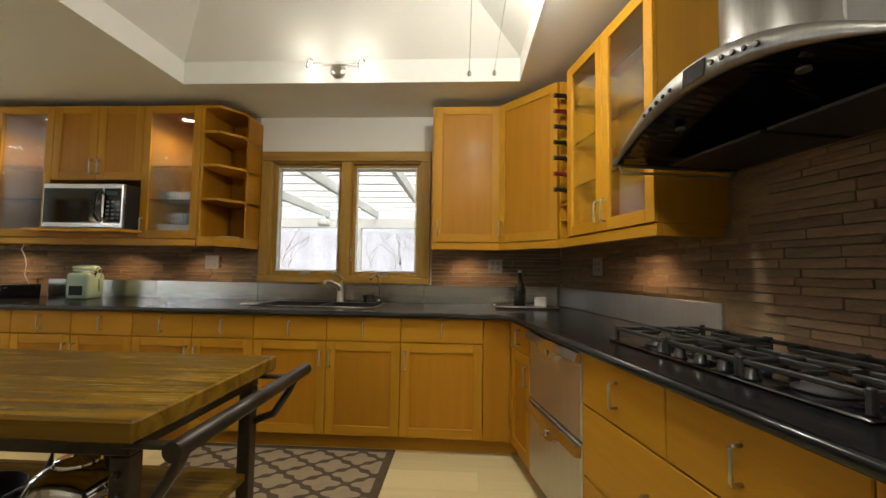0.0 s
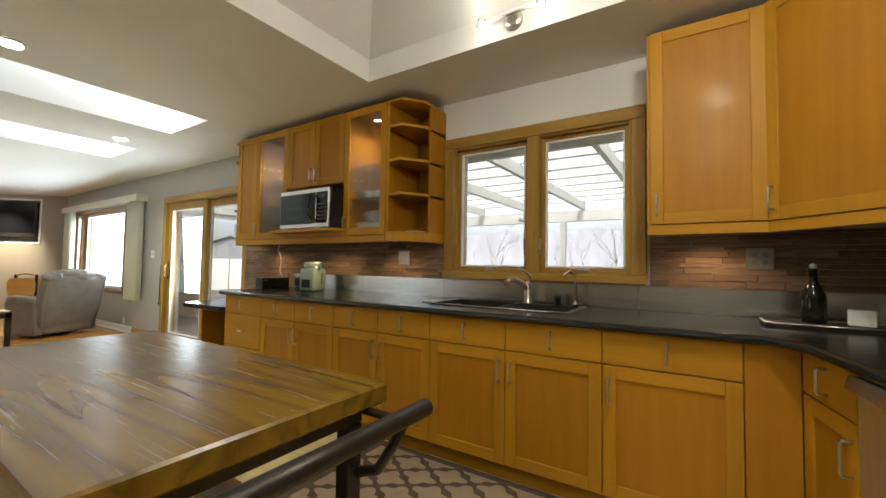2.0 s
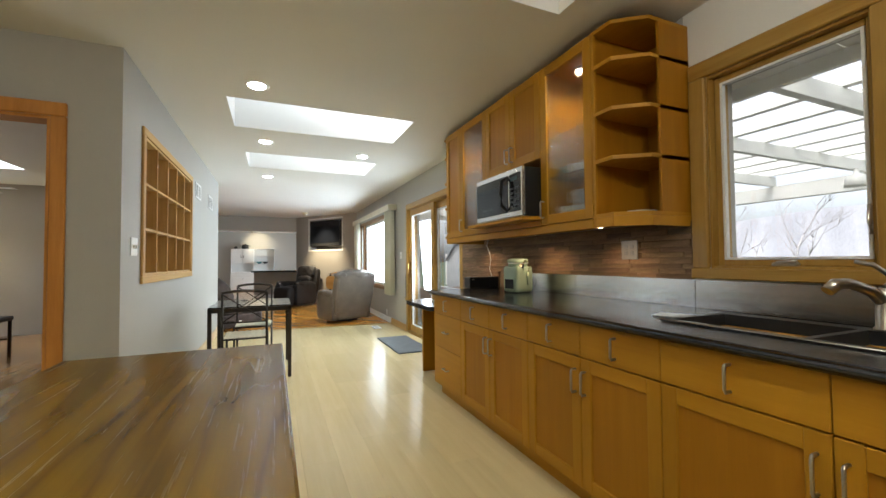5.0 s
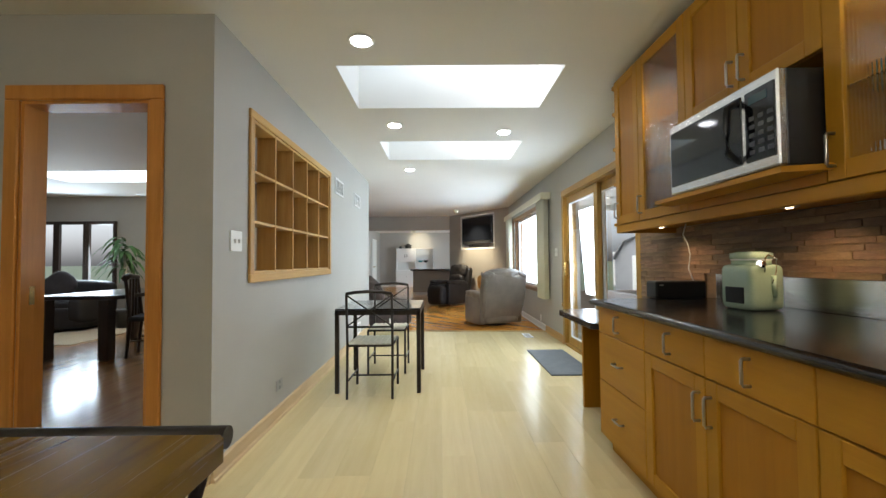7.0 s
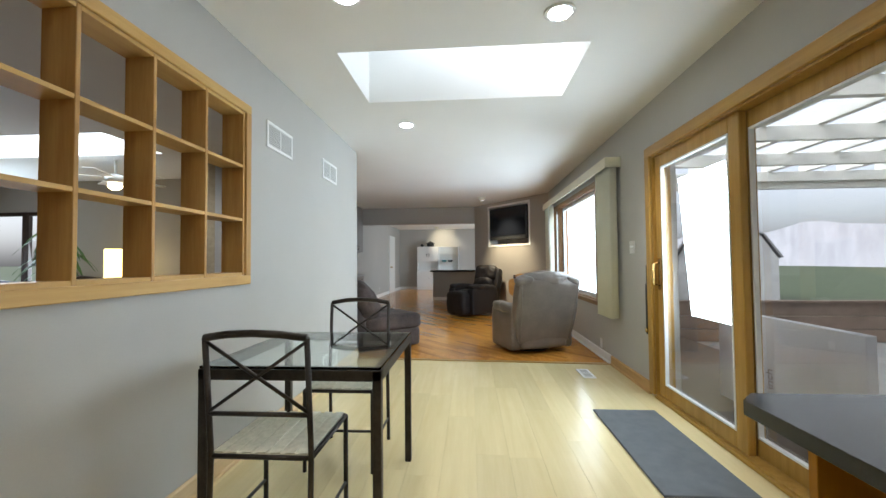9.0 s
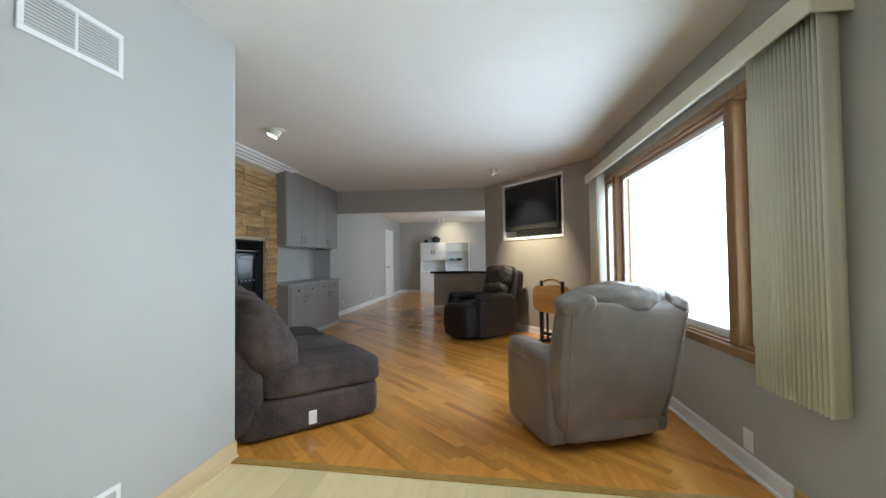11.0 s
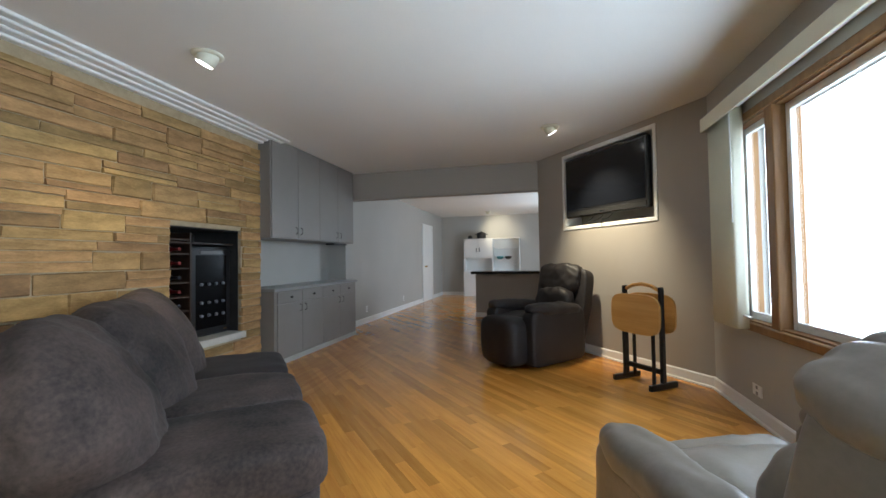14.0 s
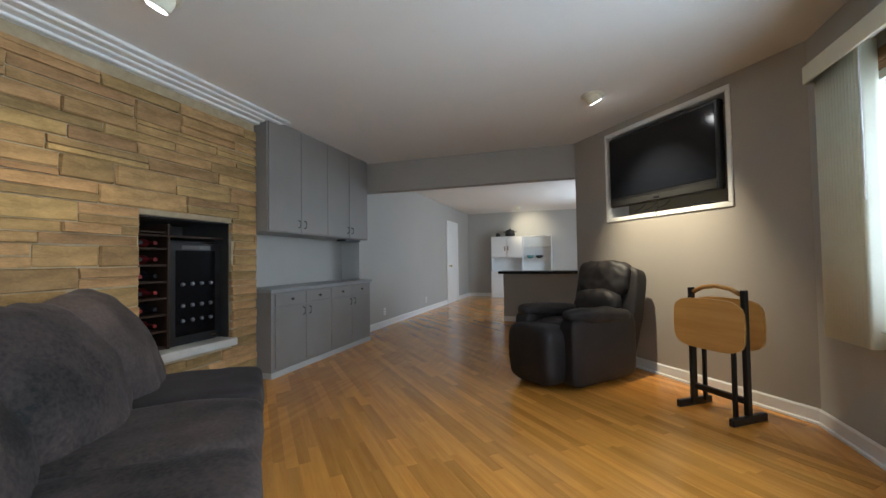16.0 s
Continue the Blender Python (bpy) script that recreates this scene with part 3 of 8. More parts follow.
pd = tagged(new("door_1"), "oak-framed sliding glass patio door", "patio door", kind="structure")
casing("c", PATIO, NORTH, (OAK_TRIM, OAK_TRIM_X), 0.085, 0.025, False, pd)
mid = -4.38
for a, b, y in ((PATIO[0] + 0.012, mid + 0.05, NORTH + 0.02), (mid - 0.05, PATIO[1] - 0.012, NORTH + 0.075)):
    sash(pd, a, b, PATIO[2] + 0.012, PATIO[3] - 0.012, y, OAK_TRIM, 0.10, 0.045, WHITE)
bm = tube(bmesh.new(), [(PATIO[0] + 0.07, NORTH + 0.015, 0.93), (PATIO[0] + 0.07, NORTH - 0.035, 0.95), (PATIO[0] + 0.07, NORTH - 0.035, 1.11), (PATIO[0] + 0.07, NORTH + 0.015, 1.13)], 0.011)
box(bm, (PATIO[0] + 0.045, NORTH + 0.008, 0.90), (PATIO[0] + 0.095, NORTH + 0.019, 1.16), 0.004)
part("door_handle", bm, BRASS, pd, "polished brass pull handle")
part("threshold", box(bmesh.new(), (PATIO[0], NORTH - 0.02, 0.0), (PATIO[1], NORTH + 0.2, 0.02), 0.004), OAK_TRIM_X, pd)

dr = tagged(new("door_2"), "orange oak cased doorway to the den", "doorway", kind="structure")
ORANGE = wood("orange_oak_casing", (0.62, 0.28, 0.06), (0.47, 0.19, 0.035), "z", 1.0, 0.4, 0.25, contrast=1.1)
X = HALL_X0
for ya, yb in ((DOOR[0] - 0.075, DOOR[0]), (DOOR[1], DOOR[1] + 0.075)):
    part("side_casing", box(bmesh.new(), (X, ya, 0), (X + 0.022, yb, DOOR[3]), 0.006), ORANGE, dr)
part("head_casing", box(bmesh.new(), (X, DOOR[0] - 0.075, DOOR[3]), (X + 0.022, DOOR[1] + 0.075, DOOR[3] + 0.08), 0.006), ORANGE, dr)
bm = bmesh.new()
for a, b in (((DOOR[0], 0), (DOOR[0] + 0.018, DOOR[3])), ((DOOR[1] - 0.018, 0), (DOOR[1], DOOR[3])), ((DOOR[0] + 0.018, DOOR[3] - 0.018), (DOOR[1] - 0.018, DOOR[3]))):
    box(bm, (X - 0.125, a[0], a[1]), (X + 0.004, b[0], b[1]))
part("jamb", bm, ORANGE, dr)
part("strike_plate", box(bmesh.new(), (X - 0.07, DOOR[0] + 0.018, 0.93), (X - 0.04, DOOR[0] + 0.021, 1.03), 0.001), BRASS, dr)

win4 = tagged(new("window_4"), "dark wood den window", "window", kind="structure")
for i in range(3):
    y0 = -6.5 + i * 0.585
    bm = bmesh.new()
    for a, b in (((y0, 0.72), (y0 + 0.06, 2.0)), ((y0 + 0.525, 0.72), (y0 + 0.585, 2.0)), ((y0 + 0.06, 1.94), (y0 + 0.525, 2.0)), ((y0 + 0.06, 0.72), (y0 + 0.525, 0.78))):
        box(bm, (-7.92, a[0], a[1]), (-7.86, b[0], b[1]), 0.004)
    part("window_frame", bm, DARK_WOOD, win4)

# ---- kitchen cabinets ----
BASE_Y, BASE_TOP, TOE = 2.633, 0.868, 0.10
UP_Y, UP_Z0, UP_Z1 = 2.93, 1.39, 2.42


def pull(parent, p, out, along, length=0.11, stand=0.028):
    """A square-bar pull: p its middle on the face, out the way off the face, along the bar's way."""
    p, out, along = Vector(p), Vector(out), Vector(along)
    a, b = p - along * length / 2, p + along * length / 2
    bm = tube(bmesh.new(), [a, a + out * stand * 0.85, a + out * stand + along * 0.006, b + out * stand - along * 0.006, b + out * stand * 0.85, b], 0.0052, 6)
    return part("handle", bm, NICKEL, parent, "satin nickel bar pull")


def shaker(parent, u0, u1, z0, z1, face, place, hinge=None, panel=PANEL, frame_w=0.06, glazed=False, handle_low=True, mats=None):
    """A framed door on a front: place(u, d, z) with d out of the front."""
    g = 0.002
    a0, a1, b0, b1 = u0 + g, u1 - g, z0 + g, z1 - g
    t, fw = 0.02, frame_w
    pane = (place(a0 + fw - 0.004, 0.004, b0 + fw - 0.004), place(a1 - fw + 0.004, 0.010, b1 - fw + 0.004))
    d = part("door", box(bmesh.new(), *pane), REEDED if glazed else panel, parent, "reeded glass door in a maple frame" if glazed else "")
    if glazed:
        d.visible_shadow = False
    wide = MAPLE_Y if abs(place(1, 0, 0)[1] - place(0, 0, 0)[1]) > 0.5 else MAPLE_H
    for ua, ub in ((a0, a0 + fw), (a1 - fw, a1)):
        part("stile", box(bmesh.new(), place(ua, 0.0, b0), place(ub, t, b1), 0.0025), MAPLE, d)
    for za, zb in ((b1 - fw, b1), (b0, b0 + fw)):
        part("rail", box(bmesh.new(), place(a0 + fw, 0.0, za), place(a1 - fw, t - 0.0004, zb), 0.0025), wide, d)
    if hinge:
        u = a1 - 0.03 if hinge == "l" else a0 + 0.03
        z = b0 + 0.10 if handle_low else b1 - 0.11
        o = Vector(place(0, 1, 0)) - Vector(place(0, 0, 0))
        pull(d, place(u, t, z), o, (0, 0, 1), 0.105)
    return d


def drawer(parent, u0, u1, z0, z1, place, mat, upright=True, length=0.085):
    g = 0.002
    d = part("drawer", box(bmesh.new(), place(u0 + g, 0, z0 + g), place(u1 - g, 0.02, z1 - g), 0.0025), mat, parent)
    o = Vector(place(0, 1, 0)) - Vector(place(0, 0, 0))
    w = Vector((0, 0, 1)) if upright else (Vector(place(1, 0, 0)) - Vector(place(0, 0, 0)))
    pull(d, place((u0 + u1) / 2, 0.02, (z0 + z1) / 2), o, w, length)
    return d


north_place = lambda u, d, z: (u, BASE_Y - d, z)
up_place = lambda u, d, z: (u, UP_Y - d, z)


def base_unit(x0, x1, layout, label):
    c = thing("base_cabinet", Matrix.Identity(4), label, "cabinet", "base cabinets along the sink wall")
    box_part("body", c, MAPLE, (x0 + 0.001, BASE_Y, TOE), (x1 - 0.001, NORTH - 0.03, BASE_TOP - 0.002))
    box_part("toe_kick", c, MAPLE_H, (x0, BASE_Y + 0.05, 0.0), (x1, BASE_Y + 0.07, TOE))
    if layout == "stack":
        for a, b in ((0.710, BASE_TOP), (0.43, 0.710), (TOE + 0.005, 0.43)):
            drawer(c, x0, x1, a, b, north_place, MAPLE_H, a > 0.7)
        return c
    n = len(layout)
    w = (x1 - x0) / n
    for i, h in enumerate(layout):
        a, b = x0 + i * w, x0 + (i + 1) * w
        drawer(c, a, b, 0.710, BASE_TOP, north_place, MAPLE_H)
        shaker(c, a, b, TOE + 0.005, 0.708, 0, north_place, h, handle_low=False)
    return c


CAB = "honey maple shaker base cabinet under the dark counter"
base_unit(-2.41, -1.87, "stack", "honey maple drawer stack with bar pulls")
base_unit(-1.87, -1.00, "lr", CAB)
base_unit(-1.00, -0.16, "lr", CAB)
base_unit(-0.16, 0.825, "lr", "honey maple sink base cabinet with two doors")
base_unit(0.825, 1.36, "r", CAB)
EB = 1.555
c = thing("corner_filler", Matrix.Identity(4), "plain maple filler panel in the cabinet corner", "panel")
box_part("panel", c, PANEL, (1.361, BASE_Y - 0.018, TOE), (EB - 0.02, BASE_Y, BASE_TOP), 0.002)
box_part("toe_kick", c, MAPLE_H, (1.36, BASE_Y + 0.05, 0), (EB + 0.05, BASE_Y + 0.07, TOE))

east_place = lambda u, d, z: (EB - d, u, z)
DW0, DW1 = 1.655, 2.265
c = thing("base_cabinet", RUN, "narrow maple cabinet beside the dishwasher", "cabinet", "base cabinets along the stove wall")
box_part("body", c, MAPLE, (EB, DW1 + 0.001, TOE), (EAST - 0.02, BASE_Y - 0.001, BASE_TOP - 0.002))
box_part("toe_kick", c, MAPLE_Y, (EB + 0.05, DW1, 0), (EB + 0.07, BASE_Y + 0.05, TOE))
drawer(c, DW1, BASE_Y - 0.02, 0.710, BASE_TOP, east_place, MAPLE_Y)
shaker(c, DW1, BASE_Y - 0.02, TOE + 0.005, 0.708, 0, east_place, "r", handle_low=False)

c = thing("cooktop_cabinet", RUN, "maple cooktop cabinet with wide drawers", "cabinet", "base cabinets along the stove wall")
box_part("body", c, MAPLE, (EB, -0.5, TOE), (EAST - 0.02, DW0 - 0.001, BASE_TOP - 0.002))
box_part("toe_kick", c, MAPLE_Y, (EB + 0.05, -0.5, 0), (EB + 0.07, DW0, TOE))
for a, b in ((1.166, DW0), (0.674, 1.166), (0.18, 0.674), (-0.5, 0.18)):
    drawer(c, a, b, 0.66, BASE_TOP, east_place, MAPLE_Y)
for a, b in ((0.674, DW0), (-0.5, 0.674)):
    drawer(c, a, b, 0.385, 0.658, east_place, MAPLE_Y, False, 0.16)
    drawer(c, a, b, TOE + 0.005, 0.383, east_place, MAPLE_Y, False, 0.16)

dw = thing("dishwasher", RUN, "stainless double drawer dishwasher under the counter", "dishwasher")
box_part("body", dw, BLACK, (EB + 0.02, DW0 + 0.004, 0.05), (EAST - 0.03, DW1 - 0.004, BASE_TOP - 0.004))
for a, b in ((0.50, BASE_TOP - 0.006), (0.09, 0.49)):
    d = part("door_panel", box(bmesh.new(), (EB - 0.022, DW0 + 0.006, a), (EB + 0.02, DW1 - 0.006, b), 0.006), STEEL_V, dw)
    bm = bmesh.new()
    ym = (DW0 + DW1) / 2
    k = 12
    top, low = b - 0.006, b - 0.045
    vs = []
    for i in range(k + 1):
        u = -1 + 2 * i / k
        y = ym + u * (DW1 - DW0) * 0.49
        drop = 0.055 * max(0.0, 1 - (u * 2.6) ** 2)
        vs.append((bm.verts.new((EB - 0.040, y, top)), bm.verts.new((EB - 0.052, y, low - drop)), bm.verts.new((EB - 0.022, y, low - drop - 0.006)), bm.verts.new((EB - 0.022, y, top))))
    for p, q in zip(vs, vs[1:]):
        for i in range(4):
            bm.faces.new((p[i], q[i], q[(i + 1) % 4], p[(i + 1) % 4]))
    bm.faces.new(vs[0]); bm.faces.new(vs[-1][::-1])
    bmesh.ops.recalc_face_normals(bm, faces=bm.faces[:])
    h = part("handle_lip", bm, STEEL, d, "polished scooped handle lip")
    part("badge", lathe(bmesh.new(), [(0.016, 0), (0.016, 0.003), (0.012, 0.005)], (0, 0, 0), 16), CHROME, d).matrix_basis = pose(EB - 0.052, ym, low - 0.02, 0, -90, 0)

# counters
CT0, CT1 = 0.87, 0.905
CF = BASE_Y - 0.045
SINK = (-0.30, 0.62, 2.80, 3.24)
bm = slab_with_holes(bmesh.new(), -2.45, 2.17, CF, NORTH - 0.008, CT0, CT1, [(SINK[0] + 0.02, SINK[1] - 0.02, SINK[2] + 0.02, SINK[3] - 0.02)], "z")
ct = solo("countertop", bm, LAMINATE, Matrix.Identity(4), "black laminate L-shaped kitchen countertop", "countertop")
edge = [run_xy(EB - 0.045, 2.50), run_xy(EB - 0.045, -0.5), run_xy(EAST - 0.001, -0.5), (2.172, CF - 0.0004), (1.43, CF - 0.0004)]
part("return_top", prism(bmesh.new(), edge, CT0, CT1), LAMINATE, ct)
bm = tube(bmesh.new(), [(-2.45, CF, 0.8875), (1.43, CF, 0.8875), (*run_xy(EB - 0.045, 2.50), 0.8875), (*run_xy(EB - 0.045, -0.5), 0.8875)], 0.0172, 10)
tube(bm, [(-2.45, CF, 0.8875), (-2.45, NORTH - 0.03, 0.8875)], 0.0172, 10)
part("rounded_edge", bm, LAMINATE, ct)

st = thing("steel_upstand", Matrix.Identity(4), "brushed steel strip along the counter back", "backsplash strip")
for a, b in ((-2.41, -1.42), (-1.42, -0.52), (-0.52, 0.9), (0.9, 2.0)):
    box_part("strip", st, STEEL, (a + 0.001, NORTH - 0.022, CT1), (b - 0.001, NORTH - 0.0075, 1.055), 0.002)
on_stove_wall(box_part("strip", st, STEEL_V, (EAST - 0.018, 1.63, CT1), (EAST - 0.002, NORTH - 0.12, 1.06), 0.002))

dk = thing("desk_top", Matrix.Identity(4), "lower black laminate desk with a maple end panel", "desk")
part("top", prism(bmesh.new(), [(-3.17, 2.64), (-3.11, 2.58), (-2.46, 2.58), (-2.412, 2.62), (-2.412, NORTH - 0.02), (-3.17, NORTH - 0.02)], 0.715, 0.755), LAMINATE, dk)
box_part("end_panel", dk, PANEL, (-3.13, 2.76, 0.0), (-3.10, NORTH - 0.003, 0.714), 0.002)
box_part("back_rail", dk, MAPLE_H, (-3.1, NORTH - 0.02, 0.56), (-2.42, NORTH - 0.003, 0.712))

# sink, taps
sk = thing("kitchen_sink", pose(0, 0, CT1), "black composite double bowl drop-in sink", "sink")
bm = bmesh.new()
mx = 0.19
for x0, x1 in ((SINK[0] + 0.03, mx - 0.012), (mx + 0.012, SINK[1] - 0.03)):
    y0, y1 = SINK[2] + 0.03, SINK[3] - 0.07
    t = [bm.verts.new(p) for p in ((x0, y0, 0.006), (x1, y0, 0.006), (x1, y1, 0.006), (x0, y1, 0.006))]
    l = [bm.verts.new(p) for p in ((x0 + 0.03, y0 + 0.03, -0.17), (x1 - 0.03, y0 + 0.03, -0.17), (x1 - 0.03, y1 - 0.03, -0.17), (x0 + 0.03, y1 - 0.03, -0.17))]
    for k in range(4):
        bm.faces.new((t[k], t[(k + 1) % 4], l[(k + 1) % 4], l[k]))
    bm.faces.new(l)
part("bowl", bm, BLACK, sk)
bm = slab_with_holes(bmesh.new(), SINK[0], SINK[1], SINK[2], SINK[3], 0.0005, 0.009, [(SINK[0] + 0.03, mx - 0.012, SINK[2] + 0.03, SINK[3] - 0.07), (mx + 0.012, SINK[1] - 0.03, SINK[2] + 0.03, SINK[3] - 0.07)], "z")
part("rim", bm, BLACK, sk)
bm = tube(bmesh.new(), [(SINK[0] - 0.002, SINK[2], 0.006), (SINK[1], SINK[2], 0.006), (SINK[1], SINK[3], 0.006)], 0.004, 6)
part("rim_trim", bm, STEEL, sk, "thin steel edge of the sink rim")
for x in (-0.05, 0.40):
    part("drain", lathe(bmesh.new(), [(0.045, -0.172), (0.045, -0.167), (0.03, -0.166)], (x, 3.0, 0), 20), STEEL, sk)

fc = thing("kitchen_faucet", pose(0.235, 3.205, CT1 + 0.009), "satin nickel single lever pull-out kitchen faucet", "faucet")
part("base", lathe(bmesh.new(), [(0.032, 0), (0.032, 0.008), (0.026, 0.014), (0.025, 0.11), (0.021, 0.135), (0.012, 0.15)]), NICKEL, fc)
part("spout", tube(bmesh.new(), [(0, 0, 0.09), (-0.02, -0.04, 0.135), (-0.05, -0.10, 0.160), (-0.07, -0.145, 0.158), (-0.082, -0.17, 0.135)], [0.02, 0.019, 0.018, 0.021, 0.019], 12), NICKEL, fc)
part("lever", tube(bmesh.new(), [(0, 0, 0.145), (0.012, 0.012, 0.185), (-0.02, -0.02, 0.225), (-0.055, -0.05, 0.235)], [0.012, 0.010, 0.008, 0.006], 8), NICKEL, fc)
ft = thing("filter_tap", pose(0.555, 3.205, CT1 + 0.009), "slim curved chrome drinking water tap", "tap")
part("spout", tube(bmesh.new(), [(0, 0, 0), (0, 0, 0.15), (-0.008, -0.008, 0.20), (-0.03, -0.03, 0.222), (-0.055, -0.05, 0.205), (-0.062, -0.056, 0.18)], 0.007, 10), CHROME, ft)
part("base", lathe(bmesh.new(), [(0.02, 0), (0.018, 0.02), (0.01, 0.03)]), CHROME, ft)
part("tap_lever", tube(bmesh.new(), [(0, 0, 0.03), (0.035, -0.02, 0.035)], 0.005), BLACK, ft)
solo("sink_air_gap", lathe(bmesh.new(), [(0.018, 0), (0.018, 0.035), (0.022, 0.036), (0.022, 0.06), (0.018, 0.064)]), BLACK, pose(0.44, 3.205, CT1 + 0.009), "small black plastic air gap cap on the sink rim", "air gap")
solo("dish_cloth", box(bmesh.new(), (-0.07, -0.05, 0), (0.07, 0.05, 0.008), 0.003), CERAMIC, pose(-0.36, 2.95, CT1 + 0.001, 0, 0, 20), "folded white cloth beside the sink", "cloth")


# upper cabinets
def upper_unit(x0, x1, kind, label, z0=UP_Z0):
    c = thing("wall_cabinet", Matrix.Identity(4), label, "cabinet", "wall cabinets beside the window")
    yb = NORTH - 0.007
    if kind == "glass":
        bm = bmesh.new()
        t = 0.018
        box(bm, (x0 + 0.001, UP_Y, z0), (x0 + t, yb, UP_Z1))
        box(bm, (x1 - t, UP_Y, z0), (x1 - 0.001, yb, UP_Z1))
        box(bm, (x0 + t, UP_Y, UP_Z1 - t), (x1 - t, yb, UP_Z1))
        box(bm, (x0 + t, UP_Y, z0), (x1 - t, yb, z0 + t))
        box(bm, (x0 + t, yb - 0.008, z0 + t), (x1 - t, yb, UP_Z1 - t))
        part("body", bm, PANEL, c)
        for z in (1.69, 1.95):
            part("shelf", box(bmesh.new(), (x0 + t, UP_Y + 0.03, z), (x1 - t, yb - 0.008, z + 0.006), 0.001), TABLE_GLASS, c, "clear glass shelf")
        shaker(c, x0, x1, z0, UP_Z1, 0, up_place, None, glazed=True)
        pull(c, up_place(x0 + 0.03, 0.02, z0 + 0.10), (0, -1, 0), (0, 0, 1), 0.105)
    else:
        box_part("body", c, PANEL, (x0 + 0.001, UP_Y, z0), (x1 - 0.001, yb, UP_Z1))
        n = len(kind)
        w = (x1 - x0) / n
        for i, h in enumerate(kind):
            shaker(c, x0 + i * w, x0 + (i + 1) * w, z0, UP_Z1, 0, up_place, h)
    return c


upper_unit(-2.80, -2.47, "r", "narrow honey maple wall cabinet")
upper_unit(-2.47, -1.98, "glass", "maple wall cabinet with a reeded glass door")
upper_unit(-1.98, -1.25, "lr", "maple two-door cabinet above the microwave", 1.835)
upper_unit(-1.25, -0.79, "glass", "maple glass-door cabinet with mugs inside")
rl = thing("light_rail", Matrix.Identity(4), "maple light rail under the wall cabinets", "cabinet trim")
box_part("rail", rl, MAPLE_H, (-2.82, UP_Y - 0.012, 1.335), (-0.80, UP_Y + 0.012, UP_Z0 - 0.001), 0.004)
box_part("underside", rl, PANEL, (-2.80, UP_Y + 0.012, UP_Z0 - 0.016), (-0.80, NORTH - 0.007, UP_Z0 - 0.001))
box_part("end_rail", rl, MAPLE, (-2.82, UP_Y + 0.012, 1.335), (-2.798, NORTH - 0.007, UP_Z0 - 0.017))

mwv = thing("microwave_shelf", Matrix.Identity(4), "maple shelf board under the microwave", "shelf")
part("board", prism(bmesh.new(), [(-2.10, UP_Y - 0.022), (-2.03, 2.77), (-1.26, 2.77), (-1.22, UP_Y - 0.022)], 1.428, 1.448), MAPLE_H, mwv)
box_part("support", mwv, PANEL, (-1.98, UP_Y - 0.02, UP_Z0), (-1.25, NORTH - 0.01, 1.427))

mw = thing("microwave", Matrix.Identity(4), "stainless and black countertop microwave on the shelf", "microwave")
mx0, mx1, mz0, mz1, my = -1.865, -1.25, 1.452, 1.775, 2.76
box_part("body", mw, BLACK, (mx0 + 0.004, my + 0.03, mz0), (mx1 - 0.004, NORTH - 0.09, mz1), 0.004)
box_part("front_frame", mw, STEEL, (mx0, my, mz0), (mx1, my + 0.03, mz1), 0.005)
box_part("door_window", mw, BLACK_GLASS, (mx0 + 0.012, my - 0.004, mz0 + 0.035), (mx0 + 0.455, my + 0.002, mz1 - 0.035), 0.002)
cp = box_part("control_panel", mw, BLACK_GLASS, (mx0 + 0.475, my - 0.004, mz0 + 0.035), (mx1 - 0.012, my + 0.002, mz1 - 0.035), 0.002)
for i in range(5):
    for j in range(3):
        box_part("button", cp, plain("button_grey", (0.05, 0.05, 0.055), 0.4) if (i, j) == (0, 0) else bpy.data.materials["button_grey"], (mx0 + 0.495 + j * 0.04, my - 0.006, mz0 + 0.06 + i * 0.03), (mx0 + 0.52 + j * 0.04, my - 0.0035, mz0 + 0.075 + i * 0.03), 0.001)
box_part("display", cp, plain("clock_display", (0.03, 0.06, 0.07), 0.2), (mx0 + 0.495, my - 0.006, mz1 - 0.085), (mx1 - 0.04, my - 0.0035, mz1 - 0.055))
part("handle", tube(bmesh.new(), [(mx0 + 0.44, my, mz0 + 0.05), (mx0 + 0.445, my - 0.045, mz0 + 0.08), (mx0 + 0.445, my - 0.05, mz0 + 0.16), (mx0 + 0.445, my - 0.045, mz1 - 0.08), (mx0 + 0.44, my, mz1 - 0.05)], 0.012, 8), BLACK, mw, "curved black handle")


